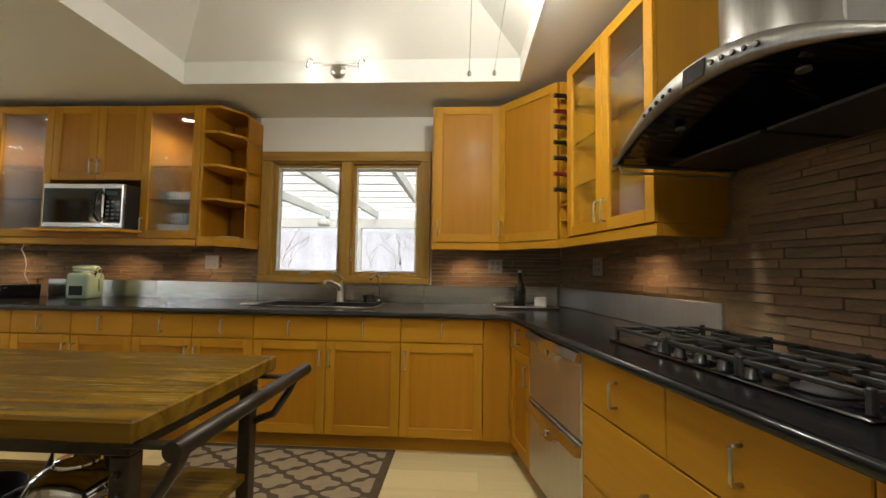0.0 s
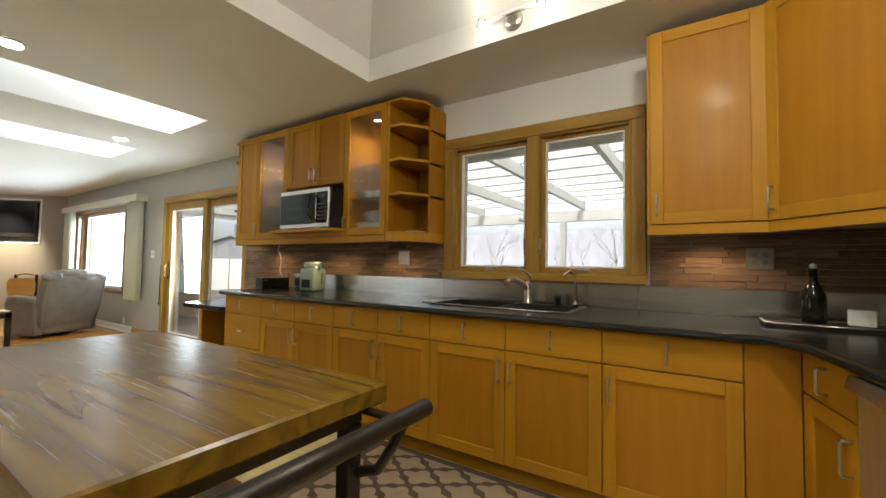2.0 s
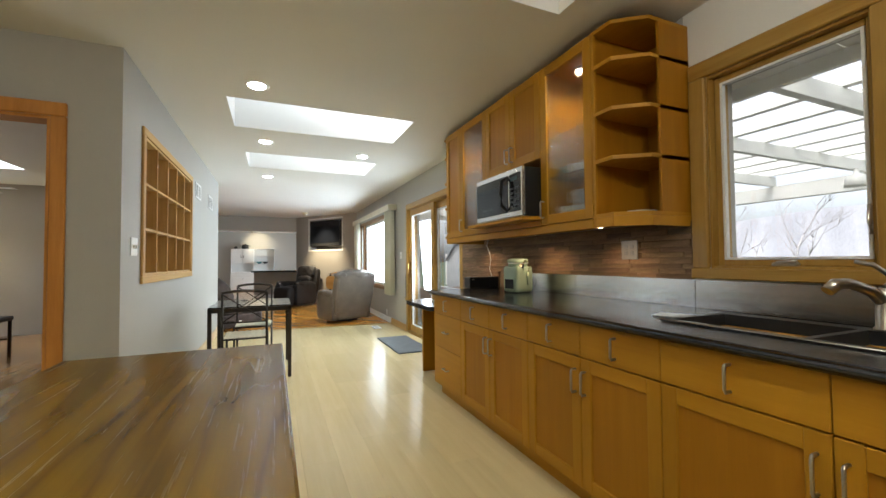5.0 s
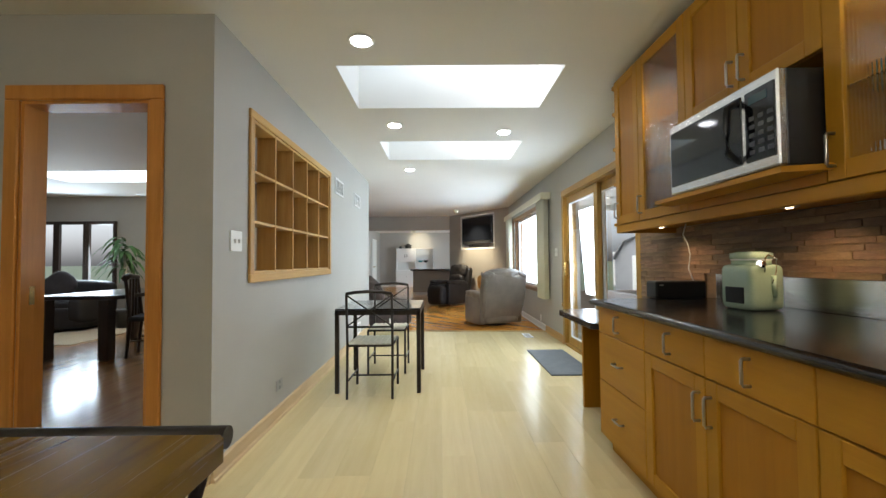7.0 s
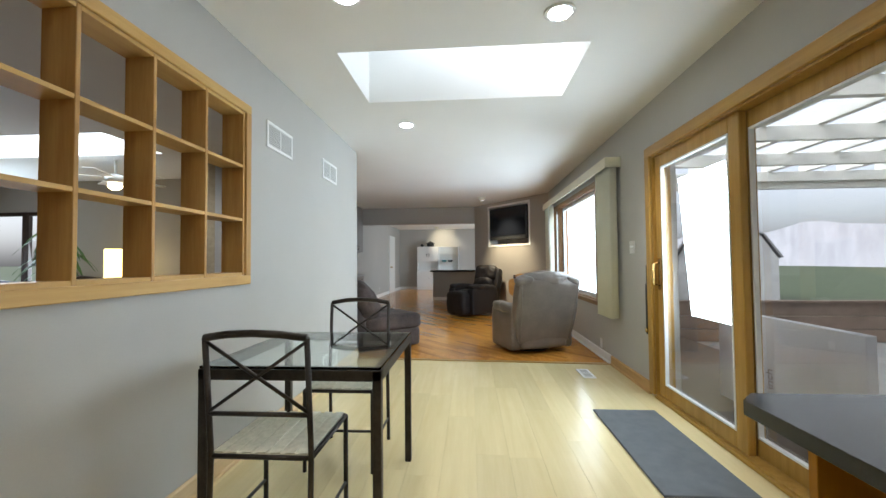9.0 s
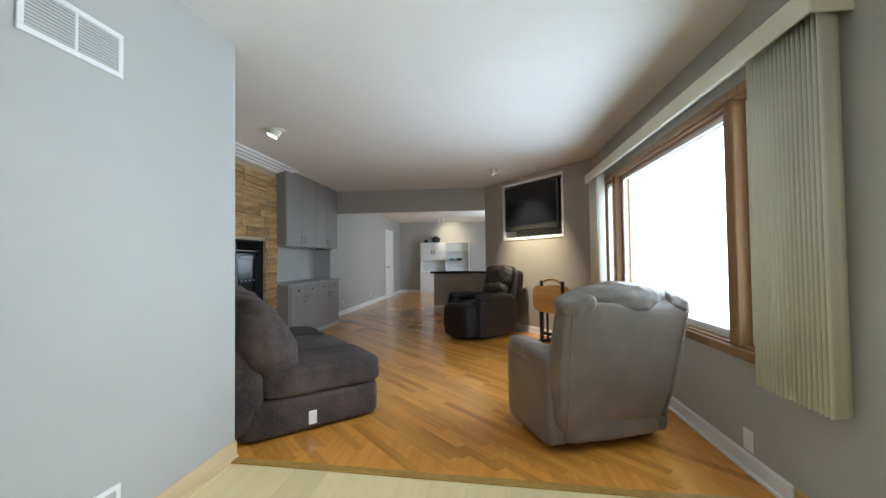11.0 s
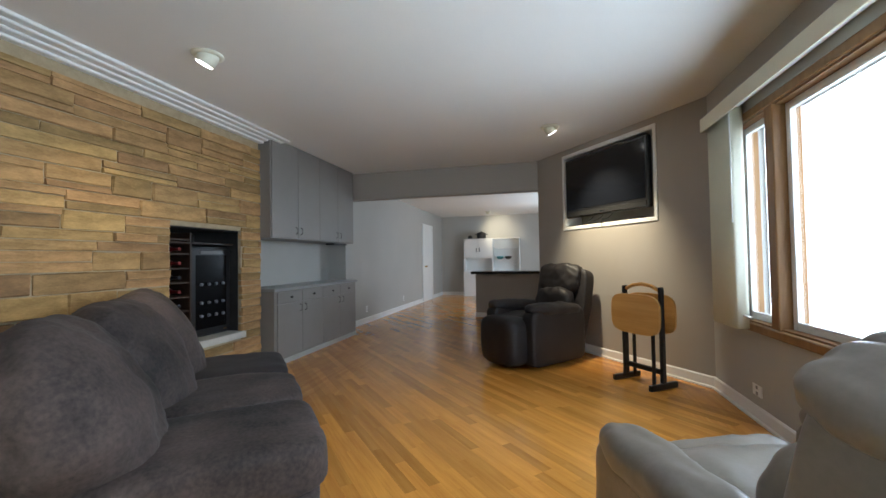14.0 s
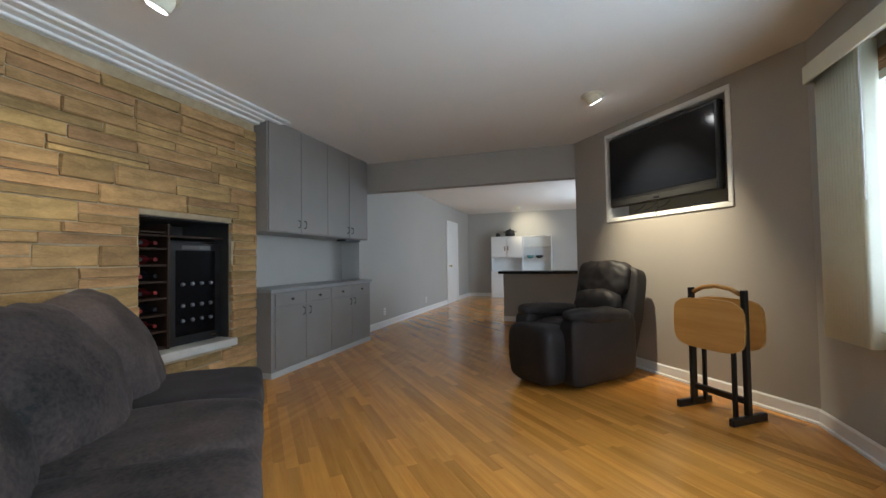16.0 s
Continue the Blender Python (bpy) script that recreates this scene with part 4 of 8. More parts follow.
def corner_shelves(x_wall, x_end, label, mats):
    """An open end unit with clipped-corner shelves; x_wall is the cabinet side, x_end the free end."""
    s = 1 if x_end > x_wall else -1
    c = thing("corner_shelf", Matrix.Identity(4), label, "shelf unit")
    yb = NORTH - 0.007
    poly = [(x_wall, UP_Y - 0.018), (x_wall + s * 0.14, UP_Y - 0.018), (x_end, UP_Y + 0.13), (x_end, yb), (x_wall, yb)]
    for z in (UP_Z0, 1.685, 1.945, 2.205, UP_Z1 - 0.02):
        part("shelf", prism(bmesh.new(), poly, z, z + 0.02), MAPLE_H, c)
    box_part("back", c, PANEL, (min(x_wall, x_end), yb - 0.010, UP_Z0 + 0.02), (max(x_wall, x_end), yb, UP_Z1 - 0.02))
    box_part("side", c, PANEL, (min(x_end, x_end - s * 0.015), UP_Y + 0.20, UP_Z0 + 0.02), (max(x_end, x_end - s * 0.015), yb - 0.011, UP_Z1 - 0.02))
    box_part("post", c, MAPLE, (min(x_wall, x_wall + s * 0.02), UP_Y - 0.019, UP_Z0 - 0.05), (max(x_wall, x_wall + s * 0.02), UP_Y, UP_Z1), 0.002)
    part("light_rail", prism(bmesh.new(), [poly[0], poly[1], poly[2], poly[3], (poly[3][0] - s * 0.02, yb), (poly[2][0] - s * 0.02, poly[2][1] + 0.01), (poly[1][0] - s * 0.01, poly[1][1] + 0.02), (poly[0][0], poly[0][1] + 0.02)], 1.337, UP_Z0 - 0.001), MAPLE_H, c)
    return c


corner_shelves(-0.787, -0.535, "open maple end shelves with clipped corners", None)
c = thing("corner_shelf", Matrix.Identity(4), "small open maple end shelves by the patio door", "shelf unit")
for z in (UP_Z0, 1.685, 1.945, 2.205, UP_Z1 - 0.02):
    part("shelf", prism(bmesh.new(), [(-2.801, UP_Y), (-2.88, UP_Y), (-2.97, UP_Y + 0.12), (-2.97, NORTH - 0.007), (-2.801, NORTH - 0.007)], z, z + 0.02), MAPLE_H, c)
box_part("back", c, PANEL, (-2.97, NORTH - 0.016, UP_Z0 + 0.02), (-2.802, NORTH - 0.007, UP_Z1 - 0.02))

# right-hand uppers: a straight unit, a diagonal corner unit, a wine rack, a glass unit
RUP_Y, EUP = 2.98, 1.83
rp = lambda u, d, z: (u, RUP_Y - d, z)
c = thing("wall_cabinet", Matrix.Identity(4), "honey maple wall cabinet beside the window casing", "cabinet", "wall cabinets in the corner")
box_part("body", c, MAPLE, (0.985, RUP_Y, UP_Z0), (1.494, NORTH - 0.007, UP_Z1))
shaker(c, 1.0, 1.49, UP_Z0, UP_Z1, 0, rp, "r")
dg = thing("corner_cabinet", Matrix.Identity(4), "diagonal honey maple corner wall cabinet", "cabinet", "wall cabinets in the corner")
P0, P1 = Vector((1.495, RUP_Y, 0)), Vector((*run_xy(EUP, 2.535), 0))
dd = (P1 - P0).normalized()
dn = Vector((-dd.y, dd.x, 0))
if dn.x > 0:
    dn = -dn
part("body", prism(bmesh.new(), [(P0.x, P0.y), (P1.x, P1.y), run_xy(EAST - 0.007, 2.535), (2.02, NORTH - 0.007), (P0.x, NORTH - 0.007)], UP_Z0, UP_Z1), MAPLE, dg)
dl = (P1 - P0).length
bm = bmesh.new()
fw = 0.06
for a, b, mi, t in (((0.004, UP_Z0), (fw, UP_Z1), 0, 0.02), ((dl - fw, UP_Z0), (dl - 0.004, UP_Z1), 0, 0.02), ((fw, UP_Z1 - fw), (dl - fw, UP_Z1), 0, 0.0196), ((fw, UP_Z0), (dl - fw, UP_Z0 + fw), 0, 0.0196), ((fw - 0.003, UP_Z0 + fw - 0.003), (dl - fw + 0.003, UP_Z1 - fw + 0.003), 1, 0.009)):
    box(bm, (a[0], -t, a[1]), (b[0], 0.0, b[1]), 0.002 if mi == 0 else 0, mi)
door = part("door", bm, [MAPLE, PANEL], dg)
md = Matrix((dd, -dn, (0, 0, 1))).transposed().to_4x4()
md.translation = P0 + dn * 0.001
door.matrix_basis = md
pull(door, (0.035, -0.02, UP_Z0 + 0.10), (0, -1, 0), (0, 0, 1), 0.105)
ep = lambda u, d, z: (EUP - d, u, z)
GY0, GY1 = 1.585, 2.39
wr = thing("wine_rack", RUN, "narrow maple wine rack with bottles stored in it", "wine rack")
WY0, WY1 = GY1 + 0.001, 2.534
box_part("side_panel", wr, MAPLE, (EUP, WY1 - 0.012, UP_Z0), (EAST - 0.007, WY1, UP_Z1))
box_part("side_panel", wr, MAPLE, (EUP, WY0, UP_Z0), (EAST - 0.007, WY0 + 0.012, UP_Z1))
box_part("bottom", wr, MAPLE_Y, (EUP, WY0 + 0.012, UP_Z0), (EAST - 0.007, WY1 - 0.012, UP_Z0 + 0.018))
for i in range(9):
    z = 1.50 + i * 0.10
    box_part("rack_shelf", wr, MAPLE_Y, (EUP + 0.004, WY0 + 0.012, z), (EAST - 0.02, WY1 - 0.012, z + 0.014), 0.002)
WINE = [plain("bottle_foil_red", (0.16, 0.012, 0.012), 0.35), plain("bottle_foil_black", (0.012, 0.012, 0.016), 0.35), plain("bottle_green_glass", (0.01, 0.02, 0.008), 0.08)]
for i, k in enumerate((1, 0, 1, 2, 1, 0, 1)):
    z = 1.66 + i * 0.10
    bm = lathe(bmesh.new(), [(0.038, 0), (0.038, 0.19), (0.030, 0.215), (0.014, 0.245), (0.0135, 0.30), (0.015, 0.302), (0.015, 0.315)], (0, 0, 0), 14)
    solo("wine_bottle", bm, WINE[k], RUN @ pose(EUP + 0.245, (WY0 + WY1) / 2, z + 0.036, 0, -90, 0), "wine bottle lying neck out in the rack", "bottle", "wine bottles in the rack")
gc = thing("wall_cabinet", RUN, "maple wall cabinet with two frosted glass doors", "cabinet", "wall cabinets in the corner")
bm = bmesh.new()
t = 0.018
box(bm, (EUP, GY0, UP_Z0), (EAST - 0.007, GY0 + t, UP_Z1))
box(bm, (EUP, GY1 - t, UP_Z0), (EAST - 0.007, GY1, UP_Z1))
box(bm, (EUP, GY0 + t, UP_Z1 - t), (EAST - 0.007, GY1 - t, UP_Z1))
box(bm, (EUP, GY0 + t, UP_Z0), (EAST - 0.007, GY1 - t, UP_Z0 + t))
box(bm, (EAST - 0.016, GY0 + t, UP_Z0 + t), (EAST - 0.007, GY1 - t, UP_Z1 - t))
part("body", bm, MAPLE, gc)
for z in (1.69, 1.95, 2.2):
    part("shelf", box(bmesh.new(), (EUP + 0.03, GY0 + t, z), (EAST - 0.016, GY1 - t, z + 0.006)), TABLE_GLASS, gc)
gm = (GY0 + GY1) / 2
for a, b, h in ((GY0, gm, "l"), (gm, GY1, "r")):
    shaker(gc, a, b, UP_Z0, UP_Z1, 0, ep, h, glazed=True)
rl = thing("light_rail", Matrix.Identity(4), "maple light rail under the corner wall cabinets", "cabinet trim")
box_part("rail", rl, MAPLE_H, (0.985, RUP_Y - 0.012, 1.335), (1.49, RUP_Y + 0.012, UP_Z0 - 0.001), 0.003)
on_stove_wall(box_part("rail", rl, MAPLE_Y, (EUP - 0.012, GY0, 1.335), (EUP + 0.012, WY1, UP_Z0 - 0.001), 0.003))
on_stove_wall(box_part("end_rail", rl, MAPLE_H, (EUP + 0.012, GY0, 1.335), (EAST - 0.03, GY0 + 0.02, UP_Z0 - 0.001), 0.003))
b = box_part("rail", rl, MAPLE_H, (0, -0.012, 1.335), (dl, 0.012, UP_Z0 - 0.001), 0.003)
b.matrix_basis = md

# range hood
hd = thing("range_hood", RUN, "stainless steel range hood with an arched front band", "range hood")
HY0, HY1, HZ, HX = 0.655, 1.55, 1.60, 1.605
ym = (HY0 + HY1) / 2
n = 28
pts = []
for i in range(n + 1):
    u = -1 + 2 * i / n
    pts.append((HX - 0.02 * (1 - u * u), ym - u * (HY1 - HY0) / 2, 1 - u * u))
bm = bmesh.new()
lo = [bm.verts.new((x, y, HZ + 0.110 * h)) for x, y, h in pts]
hi = [bm.verts.new((x + 0.012, y, HZ + 0.012 + 0.170 * h)) for x, y, h in pts]
bk = [bm.verts.new((EAST - 0.24, y, HZ + 0.03 + 0.165 * h)) for x, y, h in pts]
bw = [bm.verts.new((EAST - 0.005, y, HZ + 0.03 + 0.165 * h)) for x, y, h in pts]
inn = [bm.verts.new((x + 0.02, y, HZ + 0.110 * h)) for x, y, h in pts]
for i in range(n):
    for a, b in ((lo, hi), (hi, bk), (bk, bw), (inn, lo)):
        bm.faces.new((a[i], a[i + 1], b[i + 1], b[i])).smooth = True
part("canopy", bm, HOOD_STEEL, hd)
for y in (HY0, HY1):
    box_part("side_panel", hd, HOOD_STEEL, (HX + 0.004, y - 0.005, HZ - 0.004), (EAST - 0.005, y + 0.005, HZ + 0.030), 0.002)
bm = bmesh.new()
u = [bm.verts.new((x + 0.021, y, HZ + 0.002 + 0.108 * h)) for x, y, h in pts]
u2 = [bm.verts.new((x + 0.17, y, HZ + 0.004 + 0.085 * h)) for x, y, h in pts]
w = [bm.verts.new((EAST - 0.005, y, HZ + 0.004)) for x, y, h in pts]
for i in range(n):
    for a, b in ((u, u2), (u2, w)):
        bm.faces.new((a[i], a[i + 1], b[i + 1], b[i]))
part("underside", bm, BLACK_GLASS, hd, "dark glass visor and underside")
MESH = surface("filter_mesh", (0.04, 0.04, 0.04), (0.09, 0.09, 0.09), 60.0, 0.4, 0.1, 0.5, 300, 0.9)
for a, b in ((HY0 + 0.06, ym - 0.01), (ym + 0.01, HY1 - 0.06)):
    box_part("filter", hd, MESH, (HX + 0.2, a, HZ - 0.008), (EAST - 0.06, b, HZ + 0.002), 0.002)
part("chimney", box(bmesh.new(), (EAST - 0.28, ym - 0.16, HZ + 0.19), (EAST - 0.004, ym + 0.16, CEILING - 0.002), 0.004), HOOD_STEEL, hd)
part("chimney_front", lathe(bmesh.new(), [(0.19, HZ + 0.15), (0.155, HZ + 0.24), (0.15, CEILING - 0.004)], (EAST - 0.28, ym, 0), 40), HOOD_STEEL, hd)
for i in range(10):
    k = 7 + i if i < 5 else 11 + i
    x, y, h = pts[k]
    part("button", lathe(bmesh.new(), [(0.007, 0), (0.007, 0.004), (0.005, 0.006)], (0, 0, 0), 10), BLACK, hd).matrix_basis = pose(x + 0.004, y, HZ + 0.006 + 0.140 * h, 0, -86, 0)
x, y, h = pts[14]
part("display", box(bmesh.new(), (-0.025, -0.04, -0.002), (0.025, 0.04, 0.004), 0.001), BLACK_GLASS, hd).matrix_basis = pose(x + 0.005, y, HZ + 0.006 + 0.140 * h, 0, -86, 0)
bm = tube(bmesh.new(), [(EAST - 0.03, HY1 - 0.02, HZ - 0.004), (EAST - 0.05, HY1 - 0.02, HZ - 0.03), (HX + 0.03, HY1 - 0.02, HZ - 0.03), (HX + 0.02, HY1 - 0.02, HZ - 0.002)], 0.005)
part("rail", bm, NICKEL, hd)
for y in (ym - 0.2, ym + 0.2):
    part("lamp", lathe(bmesh.new(), [(0.016, 0.0), (0.016, 0.008), (0.012, 0.01)], (HX + 0.10, y, HZ + 0.060), 16), plain("unlit_lens", (0.12, 0.12, 0.12), 0.15), hd)

# cooktop
ck = thing("gas_cooktop", RUN @ pose(0, 0, CT1), "black five-burner gas cooktop with cast iron grates", "cooktop")
KX0, KX1, KY0, KY1 = 1.655, 2.10, 0.76, 1.67
box_part("plate", ck, BLACK_GLASS, (KX0, KY0, 0.0005), (KX1, KY1, 0.010), 0.004)
for i, (x, y, r) in enumerate(((1.77, 0.93, 0.045), (1.99, 0.93, 0.035), (1.88, 1.215, 0.055), (1.77, 1.50, 0.035), (1.99, 1.50, 0.045))):
    b = part("burner", lathe(bmesh.new(), [(r + 0.02, 0.010), (r + 0.02, 0.016), (r, 0.018), (r, 0.028), (r - 0.008, 0.032)], (x, y, 0), 24), IRON, ck)
    part("burner_cap", lathe(bmesh.new(), [(r * 0.7, 0.032), (r * 0.7, 0.038), (r * 0.6, 0.041)], (x, y, 0), 24), BLACK, b)
for a, b in ((KY0 + 0.02, 1.065), (1.08, 1.35), (1.365, KY1 - 0.02)):
    bm = bmesh.new()
    z = 0.052
    m = (a + b) / 2
    xm = (KX0 + KX1) / 2
    for p, q in (((KX0 + 0.03, a), (KX1 - 0.03, a)), ((KX0 + 0.03, b), (KX1 - 0.03, b)), ((KX0 + 0.03, a), (KX0 + 0.03, b)), ((KX1 - 0.03, a), (KX1 - 0.03, b)), ((xm, a), (xm, b))):
        box(bm, (p[0] - 0.006, p[1] - 0.006, z - 0.008), (q[0] + 0.006, q[1] + 0.006, z + 0.006), 0.003)
    for x in (KX0 + 0.14, KX1 - 0.14):
        box(bm, (x - 0.005, a, z - 0.004), (x + 0.005, m - 0.03, z + 0.009), 0.002)
        box(bm, (x - 0.005, m + 0.03, z - 0.004), (x + 0.005, b, z + 0.009), 0.002)
        box(bm, (x - 0.10, m - 0.005, z - 0.004), (x - 0.03, m + 0.005, z + 0.009), 0.002)
        box(bm, (x + 0.03, m - 0.005, z - 0.004), (x + 0.10, m + 0.005, z + 0.009), 0.002)
    for x in (KX0 + 0.03, KX1 - 0.03):
        for y in (a, b):
            box(bm, (x - 0.008, y - 0.008, 0.010), (x + 0.008, y + 0.008, z + 0.012), 0.003)
    part("grate", bm, IRON, ck, "black cast iron pan grate")
for i in range(5):
    k = part("knob", lathe(bmesh.new(), [(0.022, 0.010), (0.022, 0.014), (0.018, 0.016), (0.016, 0.036), (0.013, 0.039)], (KX0 + 0.035, 1.045 + i * 0.085, 0), 16), BLACK, ck)

# ---- kitchen cart ----
cart = thing("kitchen_cart", Matrix.Identity(4), "rolling kitchen cart with dark steel frame and wood top", "kitchen cart")
IX0, IX1, IY0, IY1, IZ = -0.575, 0.61, 0.745, 1.325, 0.89
box_part("top", cart, BUTCHER, (IX0, IY0, IZ - 0.045), (IX1, IY1, IZ), 0.005)
bm = bmesh.new()
for y in (IY0 + 0.04, IY1 - 0.075):
    box(bm, (IX0 + 0.04, y, IZ - 0.085), (IX1 - 0.04, y + 0.035, IZ - 0.047), 0.002)
for x in (IX0 + 0.04, IX1 - 0.075):
    box(bm, (x, IY0 + 0.076, IZ - 0.085), (x + 0.035, IY1 - 0.076, IZ - 0.047), 0.002)
part("top_frame", bm, GUNMETAL, cart)
for x in (IX0 + 0.04, IX1 - 0.08):
    for y in (IY0 + 0.04, IY1 - 0.08):
        l = box_part("leg", cart, GUNMETAL, (x, y, 0.11), (x + 0.04, y + 0.04, IZ - 0.086), 0.003)
        part("caster", lathe(bmesh.new(), [(0.03, -0.014), (0.045, -0.012), (0.048, 0), (0.045, 0.012), (0.03, 0.014)], (0, 0, 0), 20), BLACK, l).matrix_basis = pose(x + 0.02, y + 0.02, 0.048, 90, 0, 0)
        part("fork", box(bmesh.new(), (x + 0.002, y - 0.002, 0.05), (x + 0.038, y + 0.003, 0.108), 0.002), GUNMETAL, l)
        for dz in (0.0, 0.045):
            part("bolt", lathe(bmesh.new(), [(0.009, 0), (0.009, 0.004), (0.005, 0.008)], (0, 0, 0), 10), GUNMETAL, l).matrix_basis = pose(x + 0.02, y + (0.04 if y > 1 else 0), IZ - 0.12 - dz, -90 if y > 1 else 90, 0, 0)
for z in (0.22, 0.52):
    box_part("shelf", cart, BUTCHER, (IX0 + 0.05, IY0 + 0.05, z), (IX1 - 0.05, IY1 - 0.05, z + 0.025), 0.003)
for x, s in ((IX1, 1), (IX0, -1)):
    h = part("push_bar", tube(bmesh.new(), [(x + s * 0.092, IY0 - 0.02, IZ - 0.045), (x + s * 0.092, IY1 + (0.02 if s > 0 else -0.045), IZ - 0.045)], 0.019, 14), GUNMETAL, cart, "round dark steel push bar")
    for y in (IY0 + 0.03, IY1 - (0.05 if s > 0 else 0.075)):
        part("bracket", tube(bmesh.new(), [(x - s * 0.06, y, IZ - 0.20), (x + s * 0.02, y, IZ - 0.17), (x + s * 0.065, y, IZ - 0.10), (x + s * 0.088, y, IZ - 0.05)], [0.013, 0.012, 0.012, 0.012], 6), GUNMETAL, h)
        part("arm", box(bmesh.new(), (min(x - s * 0.04, x + s * 0.088), y - 0.012, IZ - 0.060), (max(x - s * 0.04, x + s * 0.088), y + 0.012, IZ - 0.050), 0.002), GUNMETAL, h)

# ---- hall ----
cb = thing("cubby_shelf", Matrix.Identity(4), "pine pigeonhole shelf let into the grey wall", "wall shelf")
x0, x1, z0, z1 = CUBBY
yf, yb = HALL_Y + 0.018, HALL_Y - 0.13
w = 0.055
for a, b, m in (((x0 - w, z1), (x1 + w, z1 + w), PINE), ((x0 - w, z0 - w), (x1 + w, z0), PINE), ((x0 - w, z0), (x0, z1), PINE_Z), ((x1, z0), (x1 + w, z1), PINE_Z)):
    box_part("frame", cb, m, (a[0], HALL_Y, a[1]), (b[0], yf, b[1]), 0.004)
for i in range(6):
    x = x0 + (x1 - x0 - 0.018) * i / 5
    box_part("upright", cb, PINE_Z, (x, yb, z0 + 0.001), (x + 0.018, HALL_Y + 0.006, z1 - 0.001), 0.002)
for j in range(4):
    z = z0 + (z1 - z0 - 0.018) * j / 3
    for i in range(5):
        xa = x0 + (x1 - x0 - 0.018) * i / 5 + 0.018
        xb = x0 + (x1 - x0 - 0.018) * (i + 1) / 5
        box_part("shelf", cb, PINE, (xa + 0.0005, yb, z), (xb - 0.0005, HALL_Y + 0.004, z + 0.018), 0.001)


def baseboard(name, pts, mat, h=0.10, t=0.014, quarter=True, label=""):
    """Skirting along a line in plan; the room lies to the left of the way walked."""
    bm = bmesh.new()
    for (xa, ya), (xb, yb) in zip(pts, pts[1:]):
        d = Vector((xb - xa, yb - ya, 0))
        L = d.length
        d.normalize()
        nrm = Vector((-d.y, d.x, 0))
        A, B = Vector((xa, ya, 0)), Vector((xb, yb, 0))
        prof = [(0, 0), (t + (0.012 if quarter else 0), 0), (t + (0.010 if quarter else 0), 0.014), (t, 0.02), (t, h - 0.012), (t * 0.45, h), (0, h)]
        ra = [bm.verts.new(A + nrm * (o + 0.0005) + Vector((0, 0, z + 0.001))) for o, z in prof]
        rb = [bm.verts.new(B + nrm * (o + 0.0005) + Vector((0, 0, z + 0.001))) for o, z in prof]
        n = len(prof)
        for i in range(n):
            bm.faces.new((ra[i], rb[i], rb[(i + 1) % n], ra[(i + 1) % n]))
        bm.faces.new(ra); bm.faces.new(rb[::-1])
    bmesh.ops.recalc_face_normals(bm, faces=bm.faces[:])
    return setting(name, bm, mat, label)


LIGHT_BASE = wood("light_wood_baseboard", (0.66, 0.50, 0.29), (0.56, 0.40, 0.21), "x", 1.0, 0.45, 0.1)
OAK_BASE = wood("oak_baseboard", (0.58, 0.36, 0.14), (0.46, 0.26, 0.09), "x", 1.0, 0.45, 0.1)
baseboard("baseboard_hall", [(HALL_X1, HALL_Y), (HALL_X0, HALL_Y), (HALL_X0, DOOR[1] + 0.076)], LIGHT_BASE, label="light wood baseboard")
baseboard("baseboard_patio", [(PATIO[0] - 0.086, NORTH), (-6.45, NORTH)], OAK_BASE, label="oak baseboard")
P = TV_A + TV_N * 0.0
Q = TV_B
baseboard("baseboard_living", [(-6.47, NORTH), (P.x, P.y), (Q.x, Q.y)], WHITE, label="white painted baseboard")
baseboard("baseboard_far", [(-18.55, 3.0), (-18.55, -1.15), (-11.76, -1.15)], WHITE, label="white painted baseboard")


def wall_plate(x, z, y, w, h, label, outlets=0, switches=0, mat=None, horizontal=False, s=-1, name="outlet"):
    """A cover plate on a wall that faces s along y."""
    p = thing(name, pose(x, y, z), label, "outlet" if outlets else "light switch")
    f = s * 1.0
    part("plate", box(bmesh.new(), (-w / 2, min(0, f * 0.007), -h / 2), (w / 2, max(0, f * 0.007), h / 2), 0.002), mat or WHITE, p)
    n = max(outlets, switches)
    for i in range(n):
        cx = (i - (n - 1) / 2) * 0.046
        if outlets:
            for dz in (-0.02, 0.02):
                part("socket", box(bmesh.new(), (cx - 0.012, min(f * 0.007, f * 0.009), dz - 0.012), (cx + 0.012, max(f * 0.007, f * 0.009), dz + 0.012), 0.002), plain("socket_grey", (0.25, 0.25, 0.25), 0.5) if "socket_grey" not in bpy.data.materials else bpy.data.materials["socket_grey"], p)
        else:
            part("toggle", box(bmesh.new(), (cx - 0.006, min(f * 0.007, f * 0.018), -0.012), (cx + 0.006, max(f * 0.007, f * 0.018), 0.012), 0.002), CERAMIC, p)
    return p


wall_plate(-2.32, 1.275, HALL_Y, 0.13, 0.12, "white double light switch plate on the grey wall", switches=2, s=1, name="light_switch")
wall_plate(-2.96, 0.245, HALL_Y, 0.11, 0.075, "small grey outlet plate near the floor", outlets=1, mat=plain("grey_plate", (0.35, 0.35, 0.35), 0.5), s=1)
wall_plate(-5.83, 1.268, NORTH, 0.12, 0.12, "white double light switch plate by the patio door", switches=2, name="light_switch")
wall_plate(-6.79, 0.17, NORTH, 0.075, 0.11, "white blank plate low on the wall", outlets=0, name="outlet_plate")
wall_plate(-9.21, 0.205, NORTH, 0.115, 0.075, "white outlet plate low on the wall", outlets=1)


VENT_SLAT = plain("vent_slat_grey", (0.47, 0.47, 0.45), 0.5)


